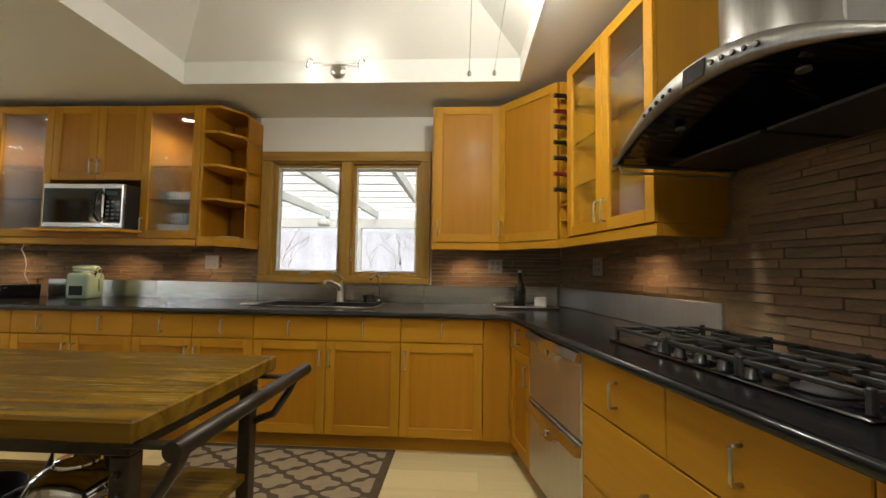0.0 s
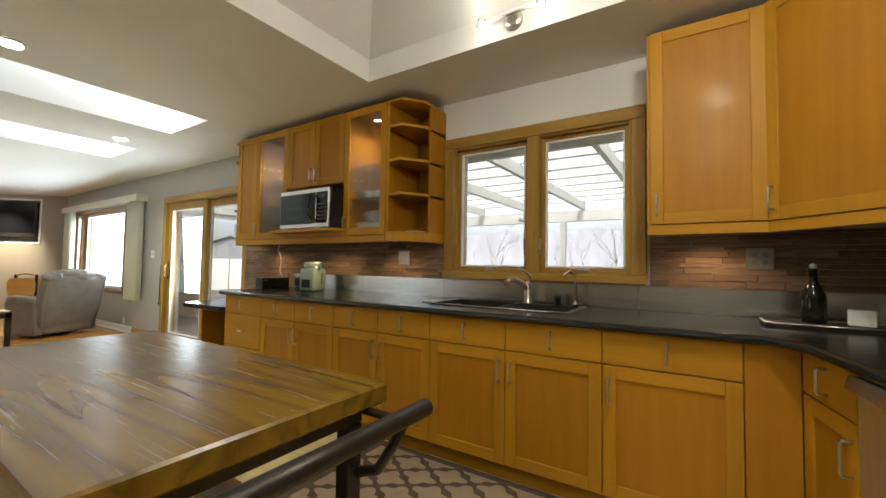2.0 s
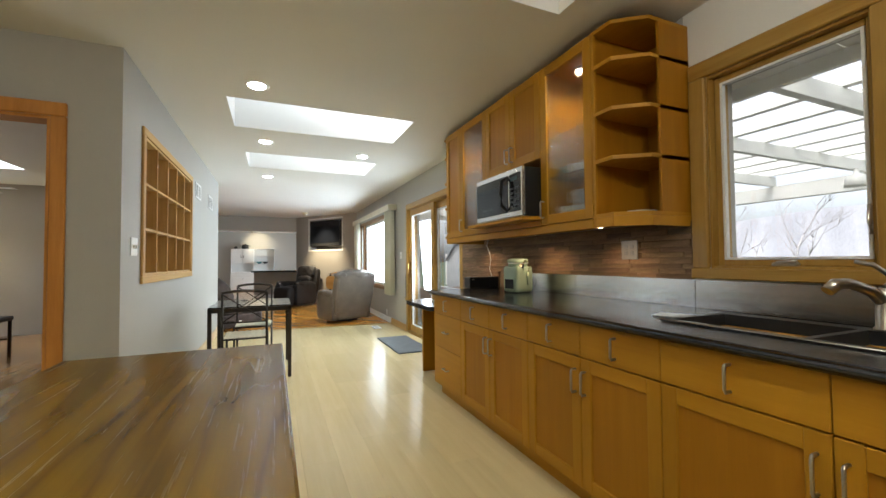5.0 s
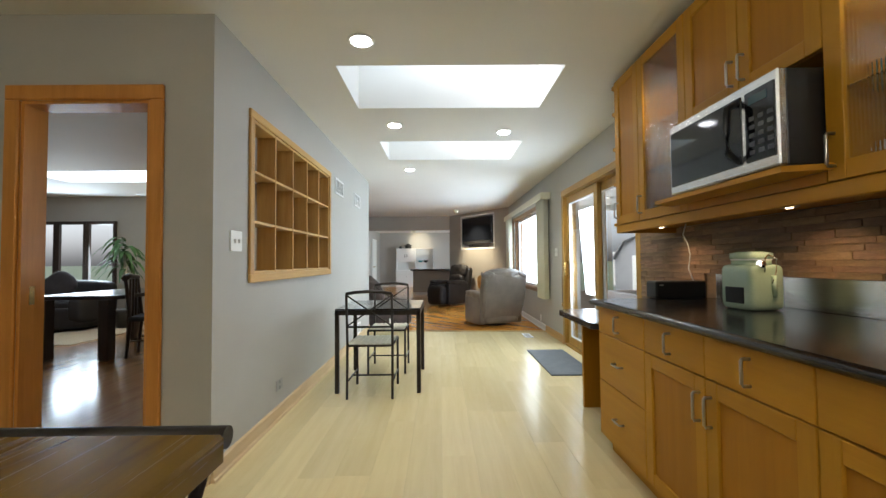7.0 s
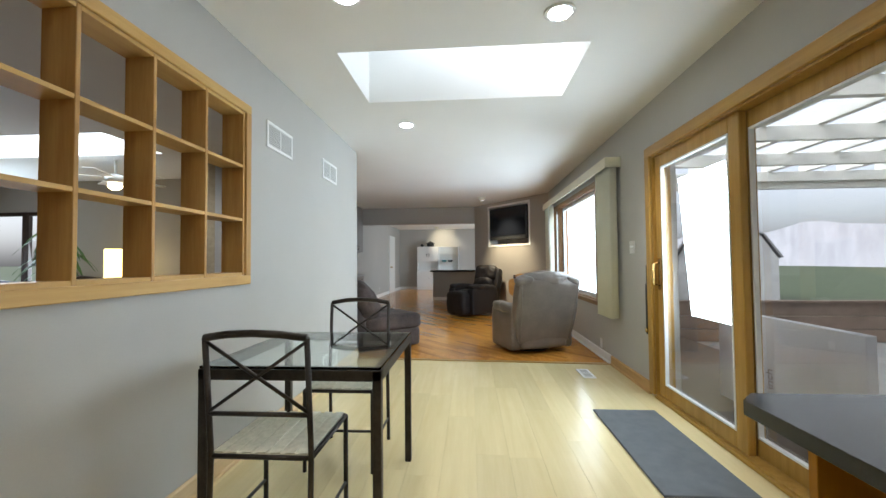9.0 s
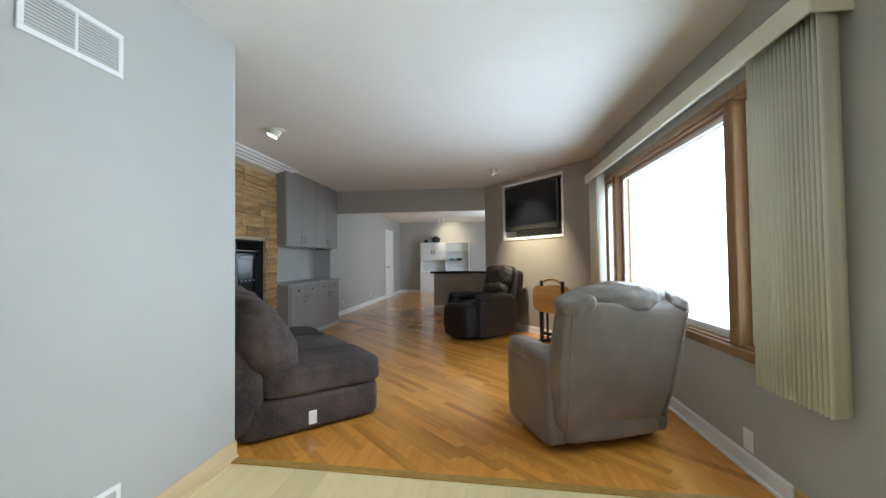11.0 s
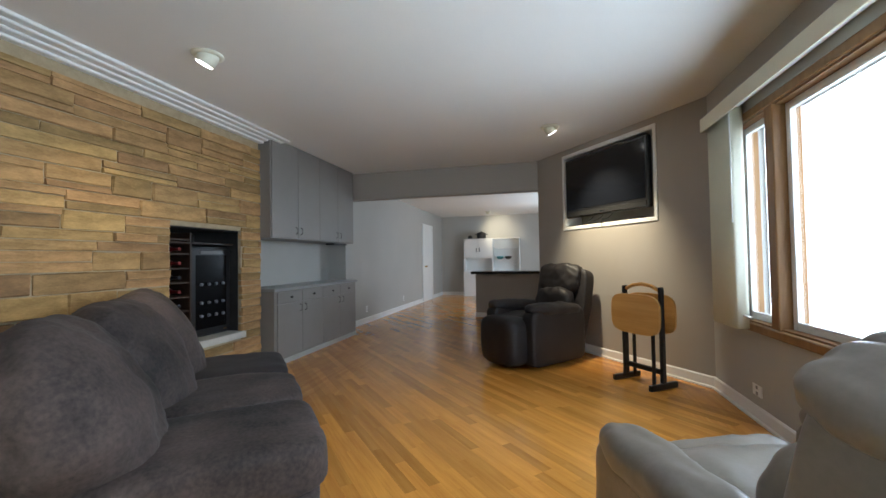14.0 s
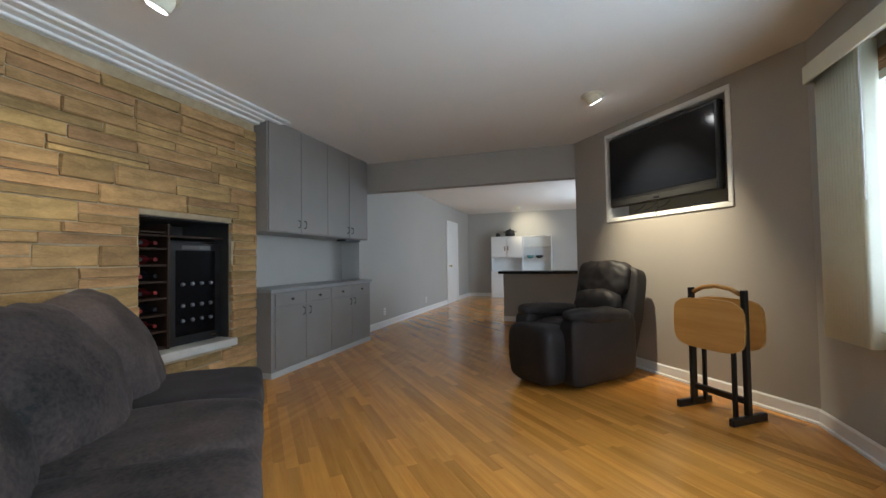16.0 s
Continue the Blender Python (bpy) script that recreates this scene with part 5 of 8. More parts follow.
def grille(name, m, w, h, label, slats=22, mat=None):
    mat = mat or WHITE
    """A louvred register with a white frame; local x across, z up, y out of the wall."""
    g = thing(name, m, label, "vent")
    bm = bmesh.new()
    f = 0.022
    for a, b in (((-w / 2, -h / 2), (w / 2, -h / 2 + f)), ((-w / 2, h / 2 - f), (w / 2, h / 2)), ((-w / 2, -h / 2 + f), (-w / 2 + f, h / 2 - f)), ((w / 2 - f, -h / 2 + f), (w / 2, h / 2 - f)), ((-0.006, -h / 2 + f), (0.006, h / 2 - f))):
        box(bm, (a[0], 0.0, a[1]), (b[0], 0.010, b[1]), 0.002)
    part("frame", bm, mat, g)
    part("backing", box(bmesh.new(), (-w / 2 + f, 0.0006, -h / 2 + f), (w / 2 - f, 0.0016, h / 2 - f)), plain("vent_dark", (0.06, 0.06, 0.06), 0.8) if "vent_dark" not in bpy.data.materials else bpy.data.materials["vent_dark"], g)
    for i in range(slats):
        z = -h / 2 + f + (h - 2 * f) * (i + 0.5) / slats
        part("slat", box(bmesh.new(), (-w / 2 + f, 0.002, z - (h - 2 * f) / slats * 0.38), (w / 2 - f, 0.008, z + (h - 2 * f) / slats * 0.38)), VENT_SLAT if mat is WHITE else mat, g)
    return g


grille("wall_vent", pose(-5.745, HALL_Y, 2.035), 0.385, 0.185, "white louvred vent high on the grey wall", 11)
grille("wall_vent", pose(-4.72, HALL_Y, 2.035), 0.385, 0.185, "white louvred vent high on the grey wall", 11)
grille("floor_register", pose(-5.745, HALL_Y, 0.185), 0.395, 0.165, "white louvred return vent just above the baseboard", 11)
grille("floor_register", pose(-6.08, 2.97, 0.001, 90, 0, 0), 0.30, 0.12, "white floor register in the pale floor", 8)

grille("floor_register", pose(-8.635, 3.083, 0.001, 90, 0, 0), 0.30, 0.12, "dark floor register in the oak floor", 8, mat=BLACK)

solo("door_mat", box(bmesh.new(), (-5.08, 2.74, 0.0005), (-3.95, 3.20, 0.014), 0.006), RUBBER, Matrix.Identity(4), "dark grey rubber door mat by the patio door", "mat")

# strap hung on the wall by the patio door
sh = thing("leather_strap", pose(-5.52, NORTH, 0.50), "black leather strap hung by the door casing", "strap")
part("strap", box(bmesh.new(), (-0.03, -0.014, 0.0), (0.03, -0.002, 0.44), 0.006), LEATHER_DARK, sh)
part("strap_tip", box(bmesh.new(), (-0.013, -0.012, 0.44), (0.013, -0.003, 0.60), 0.004), LEATHER_DARK, sh)
part("bell", lathe(bmesh.new(), [(0.022, 0), (0.018, 0.012), (0.006, 0.018)], (0, 0, 0), 16), BRASS, sh).matrix_basis = pose(0, -0.014, 0.04, 90, 0, 0)

# glass dining table and chairs
TX0, TX1, TY0, TY1, TZ = -4.27, -3.48, 0.72, 1.47, 0.735
tb = thing("glass_table", Matrix.Identity(4), "small square glass-topped dark metal dining table", "table")
for x in (TX0, TX1 - 0.035):
    for y in (TY0, TY1 - 0.035):
        box_part("leg", tb, GUNMETAL, (x, y, 0.0), (x + 0.035, y + 0.035, TZ - 0.012), 0.003)
bm = bmesh.new()
for a, b in (((TX0, TY0), (TX1, TY0 + 0.035)), ((TX0, TY1 - 0.035), (TX1, TY1)), ((TX0, TY0 + 0.035), (TX0 + 0.035, TY1 - 0.035)), ((TX1 - 0.035, TY0 + 0.035), (TX1, TY1 - 0.035))):
    box(bm, (*a, TZ - 0.055), (*b, TZ - 0.012), 0.002)
part("frame", bm, GUNMETAL, tb)
part("tabletop", box(bmesh.new(), (TX0 + 0.002, TY0 + 0.002, TZ - 0.011), (TX1 - 0.002, TY1 - 0.002, TZ), 0.003), TABLE_GLASS, tb, "clear greenish glass top")

ch = thing("metal_chair", pose(-3.36, 1.05, 0, 0, 0, 0), "dark metal chair with cross back and woven cream seat", "chair", "chairs at the glass table")
r = 0.011
for y in (-0.19, 0.19):
    part("back_leg", tube(bmesh.new(), [(0.02, y, 0), (0.0, y, 0.45), (0.04, y, 0.88)], r, 8), GUNMETAL, ch)
    part("front_leg", tube(bmesh.new(), [(-0.40, y, 0), (-0.40, y, 0.44)], r, 8), GUNMETAL, ch)
    part("side_stretcher", tube(bmesh.new(), [(0.015, y, 0.14), (-0.40, y, 0.14)], 0.008, 6), GUNMETAL, ch)
    part("seat_rail", tube(bmesh.new(), [(0.0, y, 0.44), (-0.40, y, 0.44)], 0.010, 6), GUNMETAL, ch)
part("stretcher", tube(bmesh.new(), [(-0.20, -0.19, 0.14), (-0.20, 0.19, 0.14)], 0.008, 6), GUNMETAL, ch)
part("seat_rail", tube(bmesh.new(), [(0.0, -0.19, 0.44), (0.0, 0.19, 0.44)], 0.010, 6), GUNMETAL, ch)
part("seat_rail", tube(bmesh.new(), [(-0.40, -0.19, 0.44), (-0.40, 0.19, 0.44)], 0.010, 6), GUNMETAL, ch)
part("top_rail", tube(bmesh.new(), [(0.04, -0.19, 0.88), (0.055, -0.1, 0.895), (0.06, 0, 0.90), (0.055, 0.1, 0.895), (0.04, 0.19, 0.88)], 0.014, 8), GUNMETAL, ch)
part("lower_rail", tube(bmesh.new(), [(0.015, -0.19, 0.60), (0.015, 0.19, 0.60)], 0.009, 6), GUNMETAL, ch)
part("back_cross", tube(bmesh.new(), [(0.018, -0.185, 0.61), (0.038, 0.185, 0.865)], 0.007, 6), GUNMETAL, ch)
part("back_cross", tube(bmesh.new(), [(0.018, 0.185, 0.61), (0.038, -0.185, 0.865)], 0.007, 6), GUNMETAL, ch)
seat = part("seat", box(bmesh.new(), (-0.40, -0.18, 0.437), (0.0, 0.18, 0.452), 0.004), WEAVE, ch, "woven cream seat")
for i in range(7):
    y = -0.165 + i * 0.055
    part("strand", box(bmesh.new(), (-0.40, y - 0.019, 0.452), (0.0, y + 0.019, 0.457), 0.002), WEAVE, seat)
copy_thing(ch, pose(-4.50, 1.09, 0, 0, 0, 180))

# ---- living room ----
fp = thing("fireplace", Matrix.Identity(4), "sandstone ledgestone fireplace wall with an opening", "fireplace")
FX0, FX1 = -9.757, HALL_X1 - 0.001
OPEN = (-9.475, -8.68, 0.44, 1.445)
bm = slab_with_holes(bmesh.new(), FX0 + 0.02, FX1, FIRE_Y - 0.59, FIRE_Y - 0.003, 0, CEILING - 0.002, [OPEN], "y")
part("core", bm, surface("stone_mortar", (0.32, 0.25, 0.155), (0.42, 0.34, 0.22), 20, 0.9, 0.05, 0.4, 90), fp, "sandy mortar")
STONE = surface("sandstone", (0.215, 0.126, 0.043), (0.42, 0.256, 0.102), 7.0, 0.8, 0.08, 0.8, 45, pieces=0.30, hue=0.009, stretch=(1, 1, 2.5))
SLATE = surface("ledger_slate", (0.15, 0.094, 0.052), (0.29, 0.185, 0.104), 9.0, 0.7, 0.08, 0.5, 60, pieces=0.28, hue=0.010, stretch=(1, 1, 2.5))
box_part("hearth", fp, surface("hearth_stone", (0.42, 0.40, 0.36), (0.52, 0.50, 0.46), 6, 0.7, 0.05, 0.2), (OPEN[0] - 0.02, FIRE_Y - 0.4, OPEN[2] - 0.06), (OPEN[1] + 0.05, FIRE_Y + 0.05, OPEN[2] + 0.004), 0.006, "pale stone hearth shelf")
bm = bmesh.new()
for k, (o, z0_, z1_) in enumerate(((0.05, 2.412, 2.434), (0.11, 2.432, 2.450), (0.17, 2.448, 2.466), (0.225, 2.466, CEILING - 0.001))):
    box(bm, (FX0 - o, FIRE_Y - 0.02, z0_), (FX1, FIRE_Y + o, z1_), 0.006)
setting("trim_crown", bm, WHITE, "stepped white crown moulding over the fireplace")

# thin near-black plates, added to darken the opening's sides, top and back
LINING = surface("dark_lining", (0.012, 0.011, 0.010), (0.028, 0.025, 0.022), 12, 0.8, 0.05, 0.3)
for a, b in (((OPEN[0] + 0.001, OPEN[2] + 0.006), (OPEN[0] + 0.012, OPEN[3] - 0.001)), ((OPEN[1] - 0.012, OPEN[2] + 0.006), (OPEN[1] - 0.001, OPEN[3] - 0.001)), ((OPEN[0] + 0.013, OPEN[3] - 0.012), (OPEN[1] - 0.013, OPEN[3] - 0.001))):
    box_part("lining", fp, LINING, (a[0], FIRE_Y - 0.57, a[1]), (b[0], FIRE_Y - 0.03, b[1]), 0.002, "black plate added inside the opening")
box_part("firebox_back", fp, LINING, (OPEN[0] + 0.013, FIRE_Y - 0.575, OPEN[2] + 0.006), (OPEN[1] - 0.013, FIRE_Y - 0.56, OPEN[3] - 0.013), 0.002, "black plate added at the opening's back")

wc = thing("wine_cooler", Matrix.Identity(4), "black glass-front wine cooler inside the fireplace opening", "wine cooler")
cx0, cx1 = -9.44, -8.98
box_part("body", wc, BLACK, (cx0, FIRE_Y - 0.52, OPEN[2] + 0.006), (cx1, FIRE_Y - 0.13, 1.28), 0.006)
d = box_part("door", wc, BLACK, (cx0, FIRE_Y - 0.129, OPEN[2] + 0.02), (cx1, FIRE_Y - 0.10, 1.26), 0.006)
part("pane", box(bmesh.new(), (cx0 + 0.05, FIRE_Y - 0.102, OPEN[2] + 0.08), (cx1 - 0.05, FIRE_Y - 0.097, 1.20), 0.001), plain("smoked_glass", (0.004, 0.004, 0.005), 0.18, 0.0, 0.2), d)
part("control_panel", box(bmesh.new(), (cx0 + 0.10, FIRE_Y - 0.099, 1.21), (cx1 - 0.10, FIRE_Y - 0.095, 1.24)), plain("cooler_display", (0.12, 0.11, 0.10), 0.3), d)
part("badge", box(bmesh.new(), (cx0 + 0.03, FIRE_Y - 0.099, OPEN[2] + 0.04), (cx0 + 0.09, FIRE_Y - 0.096, OPEN[2] + 0.052)), CHROME, d)
for j, z in enumerate((0.64, 0.76, 0.93)):
    for i in range(4):
        part("bottle_end", lathe(bmesh.new(), [(0.014, 0), (0.016, 0.01), (0.012, 0.02)], (0, 0, 0), 10), plain("bottle_cap_grey", (0.13, 0.13, 0.14), 0.3) if "bottle_cap_grey" not in bpy.data.materials else bpy.data.materials["bottle_cap_grey"], d).matrix_basis = pose(cx0 + 0.10 + i * 0.085, FIRE_Y - 0.097, z, -90, 0, 0)
rk = thing("wine_rack", Matrix.Identity(4), "dark wooden wine rack in the fireplace opening", "wine rack")
for x in (-8.97, -8.715):
    box_part("side_panel", rk, DARK_WOOD, (x, FIRE_Y - 0.5, OPEN[2] + 0.006), (x + 0.018, FIRE_Y - 0.08, 1.40), 0.002)
for i in range(8):
    z = OPEN[2] + 0.01 + i * 0.125
    box_part("rack_shelf", rk, DARK_WOOD, (-8.952, FIRE_Y - 0.5, z), (-8.715, FIRE_Y - 0.09, z + 0.016), 0.002)
for i, k in ((1, 1), (2, 0), (3, 1), (4, 0), (5, 1), (6, 1)):
    for dx in (-8.89, -8.78):
        bm = lathe(bmesh.new(), [(0.036, 0), (0.036, 0.19), (0.014, 0.24), (0.0135, 0.30), (0.015, 0.302), (0.015, 0.315)], (0, 0, 0), 12)
        solo("wine_bottle", bm, WINE[(k + (1 if dx < -8.8 else 0)) % 2], pose(dx, FIRE_Y - 0.44, OPEN[2] + 0.027 + i * 0.125 + 0.036, -90, 0, 0), "wine bottle lying in the dark rack", "bottle", "wine bottles in the fireplace rack")
box_part("top_board", rk, DARK_WOOD, (-9.46, FIRE_Y - 0.5, 1.30), (-8.72, FIRE_Y - 0.08, 1.316), 0.002)

# built-in grey cabinets
bi = thing("built_in_cabinet", Matrix.Identity(4), "grey painted base cabinet under a grey counter", "cabinet")
BX0, BX1, BF = -11.70, -9.78, -0.83
box_part("body", bi, BUILTIN, (BX0, BF, 0.055), (BX1, -1.281, 0.805))
box_part("plinth", bi, WALL, (BX0, BF + 0.005, 0.0), (BX1, -1.28, 0.054))
KN = plain("dark_bronze", (0.03, 0.025, 0.02), 0.4, 0.7)
W4 = (BX1 - BX0 - 0.08) / 4
for i in range(4):
    a = BX0 + 0.04 + i * W4
    d = box_part("drawer", bi, BUILTIN, (a + 0.003, BF, 0.67), (a + W4 - 0.003, BF + 0.016, 0.790), 0.003)
    part("knob", lathe(bmesh.new(), [(0.006, 0), (0.006, 0.012), (0.014, 0.016), (0.012, 0.026)], (0, 0, 0), 12), KN, d).matrix_basis = pose(a + W4 / 2, BF + 0.016, 0.73, -90, 0, 0)
    d = box_part("door", bi, BUILTIN, (a + 0.003, BF, 0.085), (a + W4 - 0.003, BF + 0.016, 0.66), 0.003)
    hx = a + (W4 - 0.05 if i % 2 == 0 else 0.05)
    part("handle", tube(bmesh.new(), [(hx, BF + 0.016, 0.55), (hx, BF + 0.04, 0.56), (hx, BF + 0.04, 0.62), (hx, BF + 0.016, 0.63)], 0.005, 6), KN, d)
solo("counter_top", box(bmesh.new(), (BX0 - 0.02, BF - 0.415, 0.806), (BX1 + 0.03, BF + 0.03, 0.84), 0.006), GREY_TOP, Matrix.Identity(4), "grey laminate top on the built-in cabinet", "countertop")
ui = thing("wall_cabinet", Matrix.Identity(4), "tall grey painted wall cabinets up to the ceiling", "cabinet")
UF = -0.86
box_part("body", ui, BUILTIN, (BX0, UF, 1.39), (FX0 - 0.001, -1.281, CEILING - 0.003))
W4 = (FX0 - BX0 - 0.03) / 4
for i in range(4):
    a = BX0 + 0.015 + i * W4
    d = box_part("door", ui, BUILTIN, (a + 0.003, UF, 1.40), (a + W4 - 0.003, UF + 0.016, CEILING - 0.02), 0.003)
    hx = a + (W4 - 0.05 if i % 2 == 0 else 0.05)
    part("handle", tube(bmesh.new(), [(hx, UF + 0.016, 1.45), (hx, UF + 0.04, 1.46), (hx, UF + 0.04, 1.52), (hx, UF + 0.016, 1.53)], 0.005, 6), KN, d)
solo("under_cabinet_light", box(bmesh.new(), (BX0 + 0.02, -1.1, 1.365), (BX0 + 0.4, -0.96, 1.389), 0.003), BLACK, Matrix.Identity(4), "slim black under-cabinet light", "lamp")
setting("wall_cabinet_end", box(bmesh.new(), (-11.80, -1.28, 0), (BX0 - 0.001, -0.99, CEILING - 0.001)), WALL)

# television in its recess
bm = bmesh.new()
e = 0.035
for a, b in (((tv_s0 - e, 1.505 - e), (tv_s1 + e, 1.505)), ((tv_s0 - e, 2.385), (tv_s1 + e, 2.385 + e)), ((tv_s0 - e, 1.505), (tv_s0, 2.385)), ((tv_s1, 1.505), (tv_s1 + e, 2.385))):
    box(bm, (a[0], -0.012, a[1]), (b[0], 0.0, b[1]), 0.003)
for a, b in (((tv_s0, 1.505), (tv_s0 + 0.008, 2.385)), ((tv_s1 - 0.008, 1.505), (tv_s1, 2.385)), ((tv_s0 + 0.008, 1.505), (tv_s1 - 0.008, 1.513)), ((tv_s0 + 0.008, 2.377), (tv_s1 - 0.008, 2.385))):
    box(bm, (a[0], -0.002, a[1]), (b[0], 0.26, b[1]))
ob = setting("trim_recess", bm, WHITE, "white trim round the television recess")
ob.matrix_basis = tv_frame(0, 0)
tv = thing("television", tv_frame((tv_s0 + tv_s1) / 2, 1.945), "black flat screen television tilted in a wall recess", "television")
box_part("body", tv, BLACK, (-0.60, -0.03, -0.33), (0.60, 0.04, 0.395), 0.012)
box_part("screen", tv, SCREEN, (-0.57, -0.034, -0.235), (0.57, -0.029, 0.365), 0.001)
box_part("speaker_bar", tv, plain("speaker_cloth", (0.005, 0.005, 0.005), 0.9), (-0.58, -0.036, -0.32), (0.58, -0.028, -0.265), 0.002)
box_part("badge", tv, CHROME, (-0.035, -0.038, -0.305), (0.035, -0.0365, -0.293))
box_part("mount", tv, GUNMETAL, (-0.2, 0.04, -0.2), (0.2, 0.24, 0.2), 0.004)
for k in range(3):
    random.seed(k)
    x = -0.1 + 0.14 * k
    part("cable", tube(bmesh.new(), [(x, 0.02, -0.34), (x + 0.05, 0.0, -0.385), (x + 0.12, -0.005, -0.40), (x + 0.17, 0.02, -0.36)], 0.004, 6), BLACK, tv)
part("cable", tube(bmesh.new(), [(0.02, 0.0, -0.38), (0.035, -0.02, -0.44), (0.02, -0.018, -0.47)], 0.004, 6), BLACK, tv)
solo("set_top_box", box(bmesh.new(), (-0.07, -0.05, 0), (0.07, 0.05, 0.02), 0.004), BLACK, tv_frame(tv_s0 + 0.25, 1.514, -0.06), "small black box on the recess ledge", "media box")


# sofa: a sectional set on the slant
def frame_at(x, y, deg, z=0.0):
    return pose(x, y, z, 0, 0, deg)


SD = Vector((-0.745, -0.667, 0))
sofa = thing("sectional_sofa", frame_at(-7.44, 1.15, math.degrees(math.atan2(SD.y, SD.x))), "dark grey microfibre sectional sofa with loose back cushions", "sofa")
# local x along the sofa away from the window, local y to its back
SL = 1.86
bm = bmesh.new()
cushion(bm, (SL / 2, 0.50, 0.13), (SL / 2, 0.50, 0.125), 14, 14, 0.006, 4)
part("base", bm, SUEDE, sofa)
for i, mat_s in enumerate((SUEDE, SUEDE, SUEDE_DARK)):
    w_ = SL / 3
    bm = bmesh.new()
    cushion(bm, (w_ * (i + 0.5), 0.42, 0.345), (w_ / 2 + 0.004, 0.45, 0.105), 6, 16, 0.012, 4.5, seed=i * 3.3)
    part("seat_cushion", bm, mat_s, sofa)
bm = bmesh.new()
cushion(bm, (SL / 2, 0.96, 0.33), (SL / 2, 0.15, 0.33), 7, 14, 0.01, 4)
part("backrest", bm, SUEDE, sofa)
for i in range(3):
    w_ = SL / 3
    m = pose(w_ * (i + 0.5) + (0.09, 0.07, 0.06)[i], (0.80, 0.74, 0.72)[i], (0.535, 0.55, 0.56)[i], -30, 0, (6, -3, 5)[i])
    bm = bmesh.new()
    cushion(bm, (0, 0, 0), (w_ / 2 + 0.14, 0.21, 0.42), 2.8, 26, 0.017, 7.0, m, seed=i * 5.1 + 1, taper=0.62)
    part("back_cushion", bm, SUEDE, sofa)
box_part("outlet_tag", sofa, CERAMIC, (-0.006, 0.50, 0.05), (0.003, 0.555, 0.14), 0.002, "small white tag on the sofa end")


def recliner(name, m, mat, label, width=0.86, leg_out=0.0, rocking=False, draped=True):
    """Padded recliner: local -y is the way it faces."""
    r = thing(name, m, label, "armchair")
    w = width / 2
    aw = 0.078 if draped else 0.095
    deep = 0.30 if draped else 0.41
    mid_y = 0.42 - deep
    bm = bmesh.new()
    cushion(bm, (0, mid_y, 0.24), (w - 0.10, deep, 0.19), 10, 12, 0.008, 4)
    part("base", bm, mat, r)
    bm = bmesh.new()
    cushion(bm, (0, mid_y - 0.10, 0.43), (w - aw * 1.7, deep - 0.04, 0.09), 4, 14, 0.014, 6, seed=2)
    part("seat", bm, mat, r)
    for s in (-1, 1):
        bm = bmesh.new()
        cushion(bm, (s * (w - aw), mid_y - 0.05, 0.30), (aw - 0.012, deep, 0.26), 12, 12, 0.006, 4, seed=s * 3)
        a = part("side", bm, mat, r)
        bm = bmesh.new()
        cushion(bm, (s * (w - aw), mid_y - 0.09, 0.555), (aw + 0.008, deep, 0.065), 2.8, 16, 0.012, 8, pose(0, 0, 0, -4, 0, 0), seed=s * 4)
        part("armrest", bm, mat, r)
    lean = pose(0, 0.30, 0.14, -13, 0, 0)
    bm = bmesh.new()
    cushion(bm, (0, 0.03, 0.41), (w - 0.02, 0.085, 0.41), 9, 18, 0.007, 2.6, lean, seed=9, taper=0.10)
    back = part("backrest", bm, mat, r)
    for s in (-1, 1):
        part("piping", tube(bmesh.new(), [lean @ Vector((s * (w - 0.05 - 0.05 * (1 - k / 5)), 0.112, 0.06 + 0.70 * k / 5)) for k in range(6)], 0.006, 6), mat, back)
    bm = bmesh.new()
    if draped:
        cushion(bm, (0, -0.005, 0.81), (w - 0.14, 0.115, 0.080), 3.0, 26, 0.014, 7.5, lean, seed=11)
        part("head_cushion", bm, mat, r)
        for s in (-1, 1):
            bm = bmesh.new()
            cushion(bm, (0, 0, 0), (0.11, 0.10, 0.048), 3.0, 20, 0.011, 9, lean @ pose(s * (w - 0.115), 0.015, 0.795, 0, s * 16, 0), seed=17 + s)
            part("head_cushion", bm, mat, r)
    else:
        cushion(bm, (0, -0.05, 0.70), (w - 0.09, 0.11, 0.17), 3.4, 20, 0.018, 7, lean, seed=11)
        part("head_cushion", bm, mat, r)
    bm = bmesh.new()
    cushion(bm, (0, 0.22, 0.62), (w - 0.13, 0.10, 0.15), 3.2, 16, 0.02, 6, pose(0, 0, 0, -6, 0, 0), seed=13)
    part("lumbar_cushion", bm, mat, r)
    bm = bmesh.new()
    cushion(bm, (0, mid_y - deep - 0.04 - leg_out, 0.27), (w - 0.10, 0.09 + leg_out * 0.9, 0.23), 5, 14, 0.012, 5, seed=15)
    part("footrest", bm, mat, r)
    if rocking:
        bm = bmesh.new()
        lathe(bm, [(0.28, 0.0), (0.30, 0.02), (0.28, 0.04), (0.10, 0.06)], (0, 0.0, 0.0), 24)
        part("swivel_base", bm, BLACK, r)
    return r


fdir = Vector((-0.93, -0.36))
recliner("recliner", pose(-7.36, 2.58, 0, 0, 0, math.degrees(math.atan2(fdir.y, fdir.x)) + 90), LEATHER, "grey leather recliner by the window", 0.88, 0.0, True)
fdir = Vector((0.75, -0.66))
recliner("recliner", pose(-10.62, 1.90, 0, 0, 0, math.degrees(math.atan2(fdir.y, fdir.x)) + 90) @ Matrix.Diagonal((1, 1, 1.06, 1)), LEATHER_DARK, "dark brown leather recliner with footrest out", 0.73, 0.06, False, False)

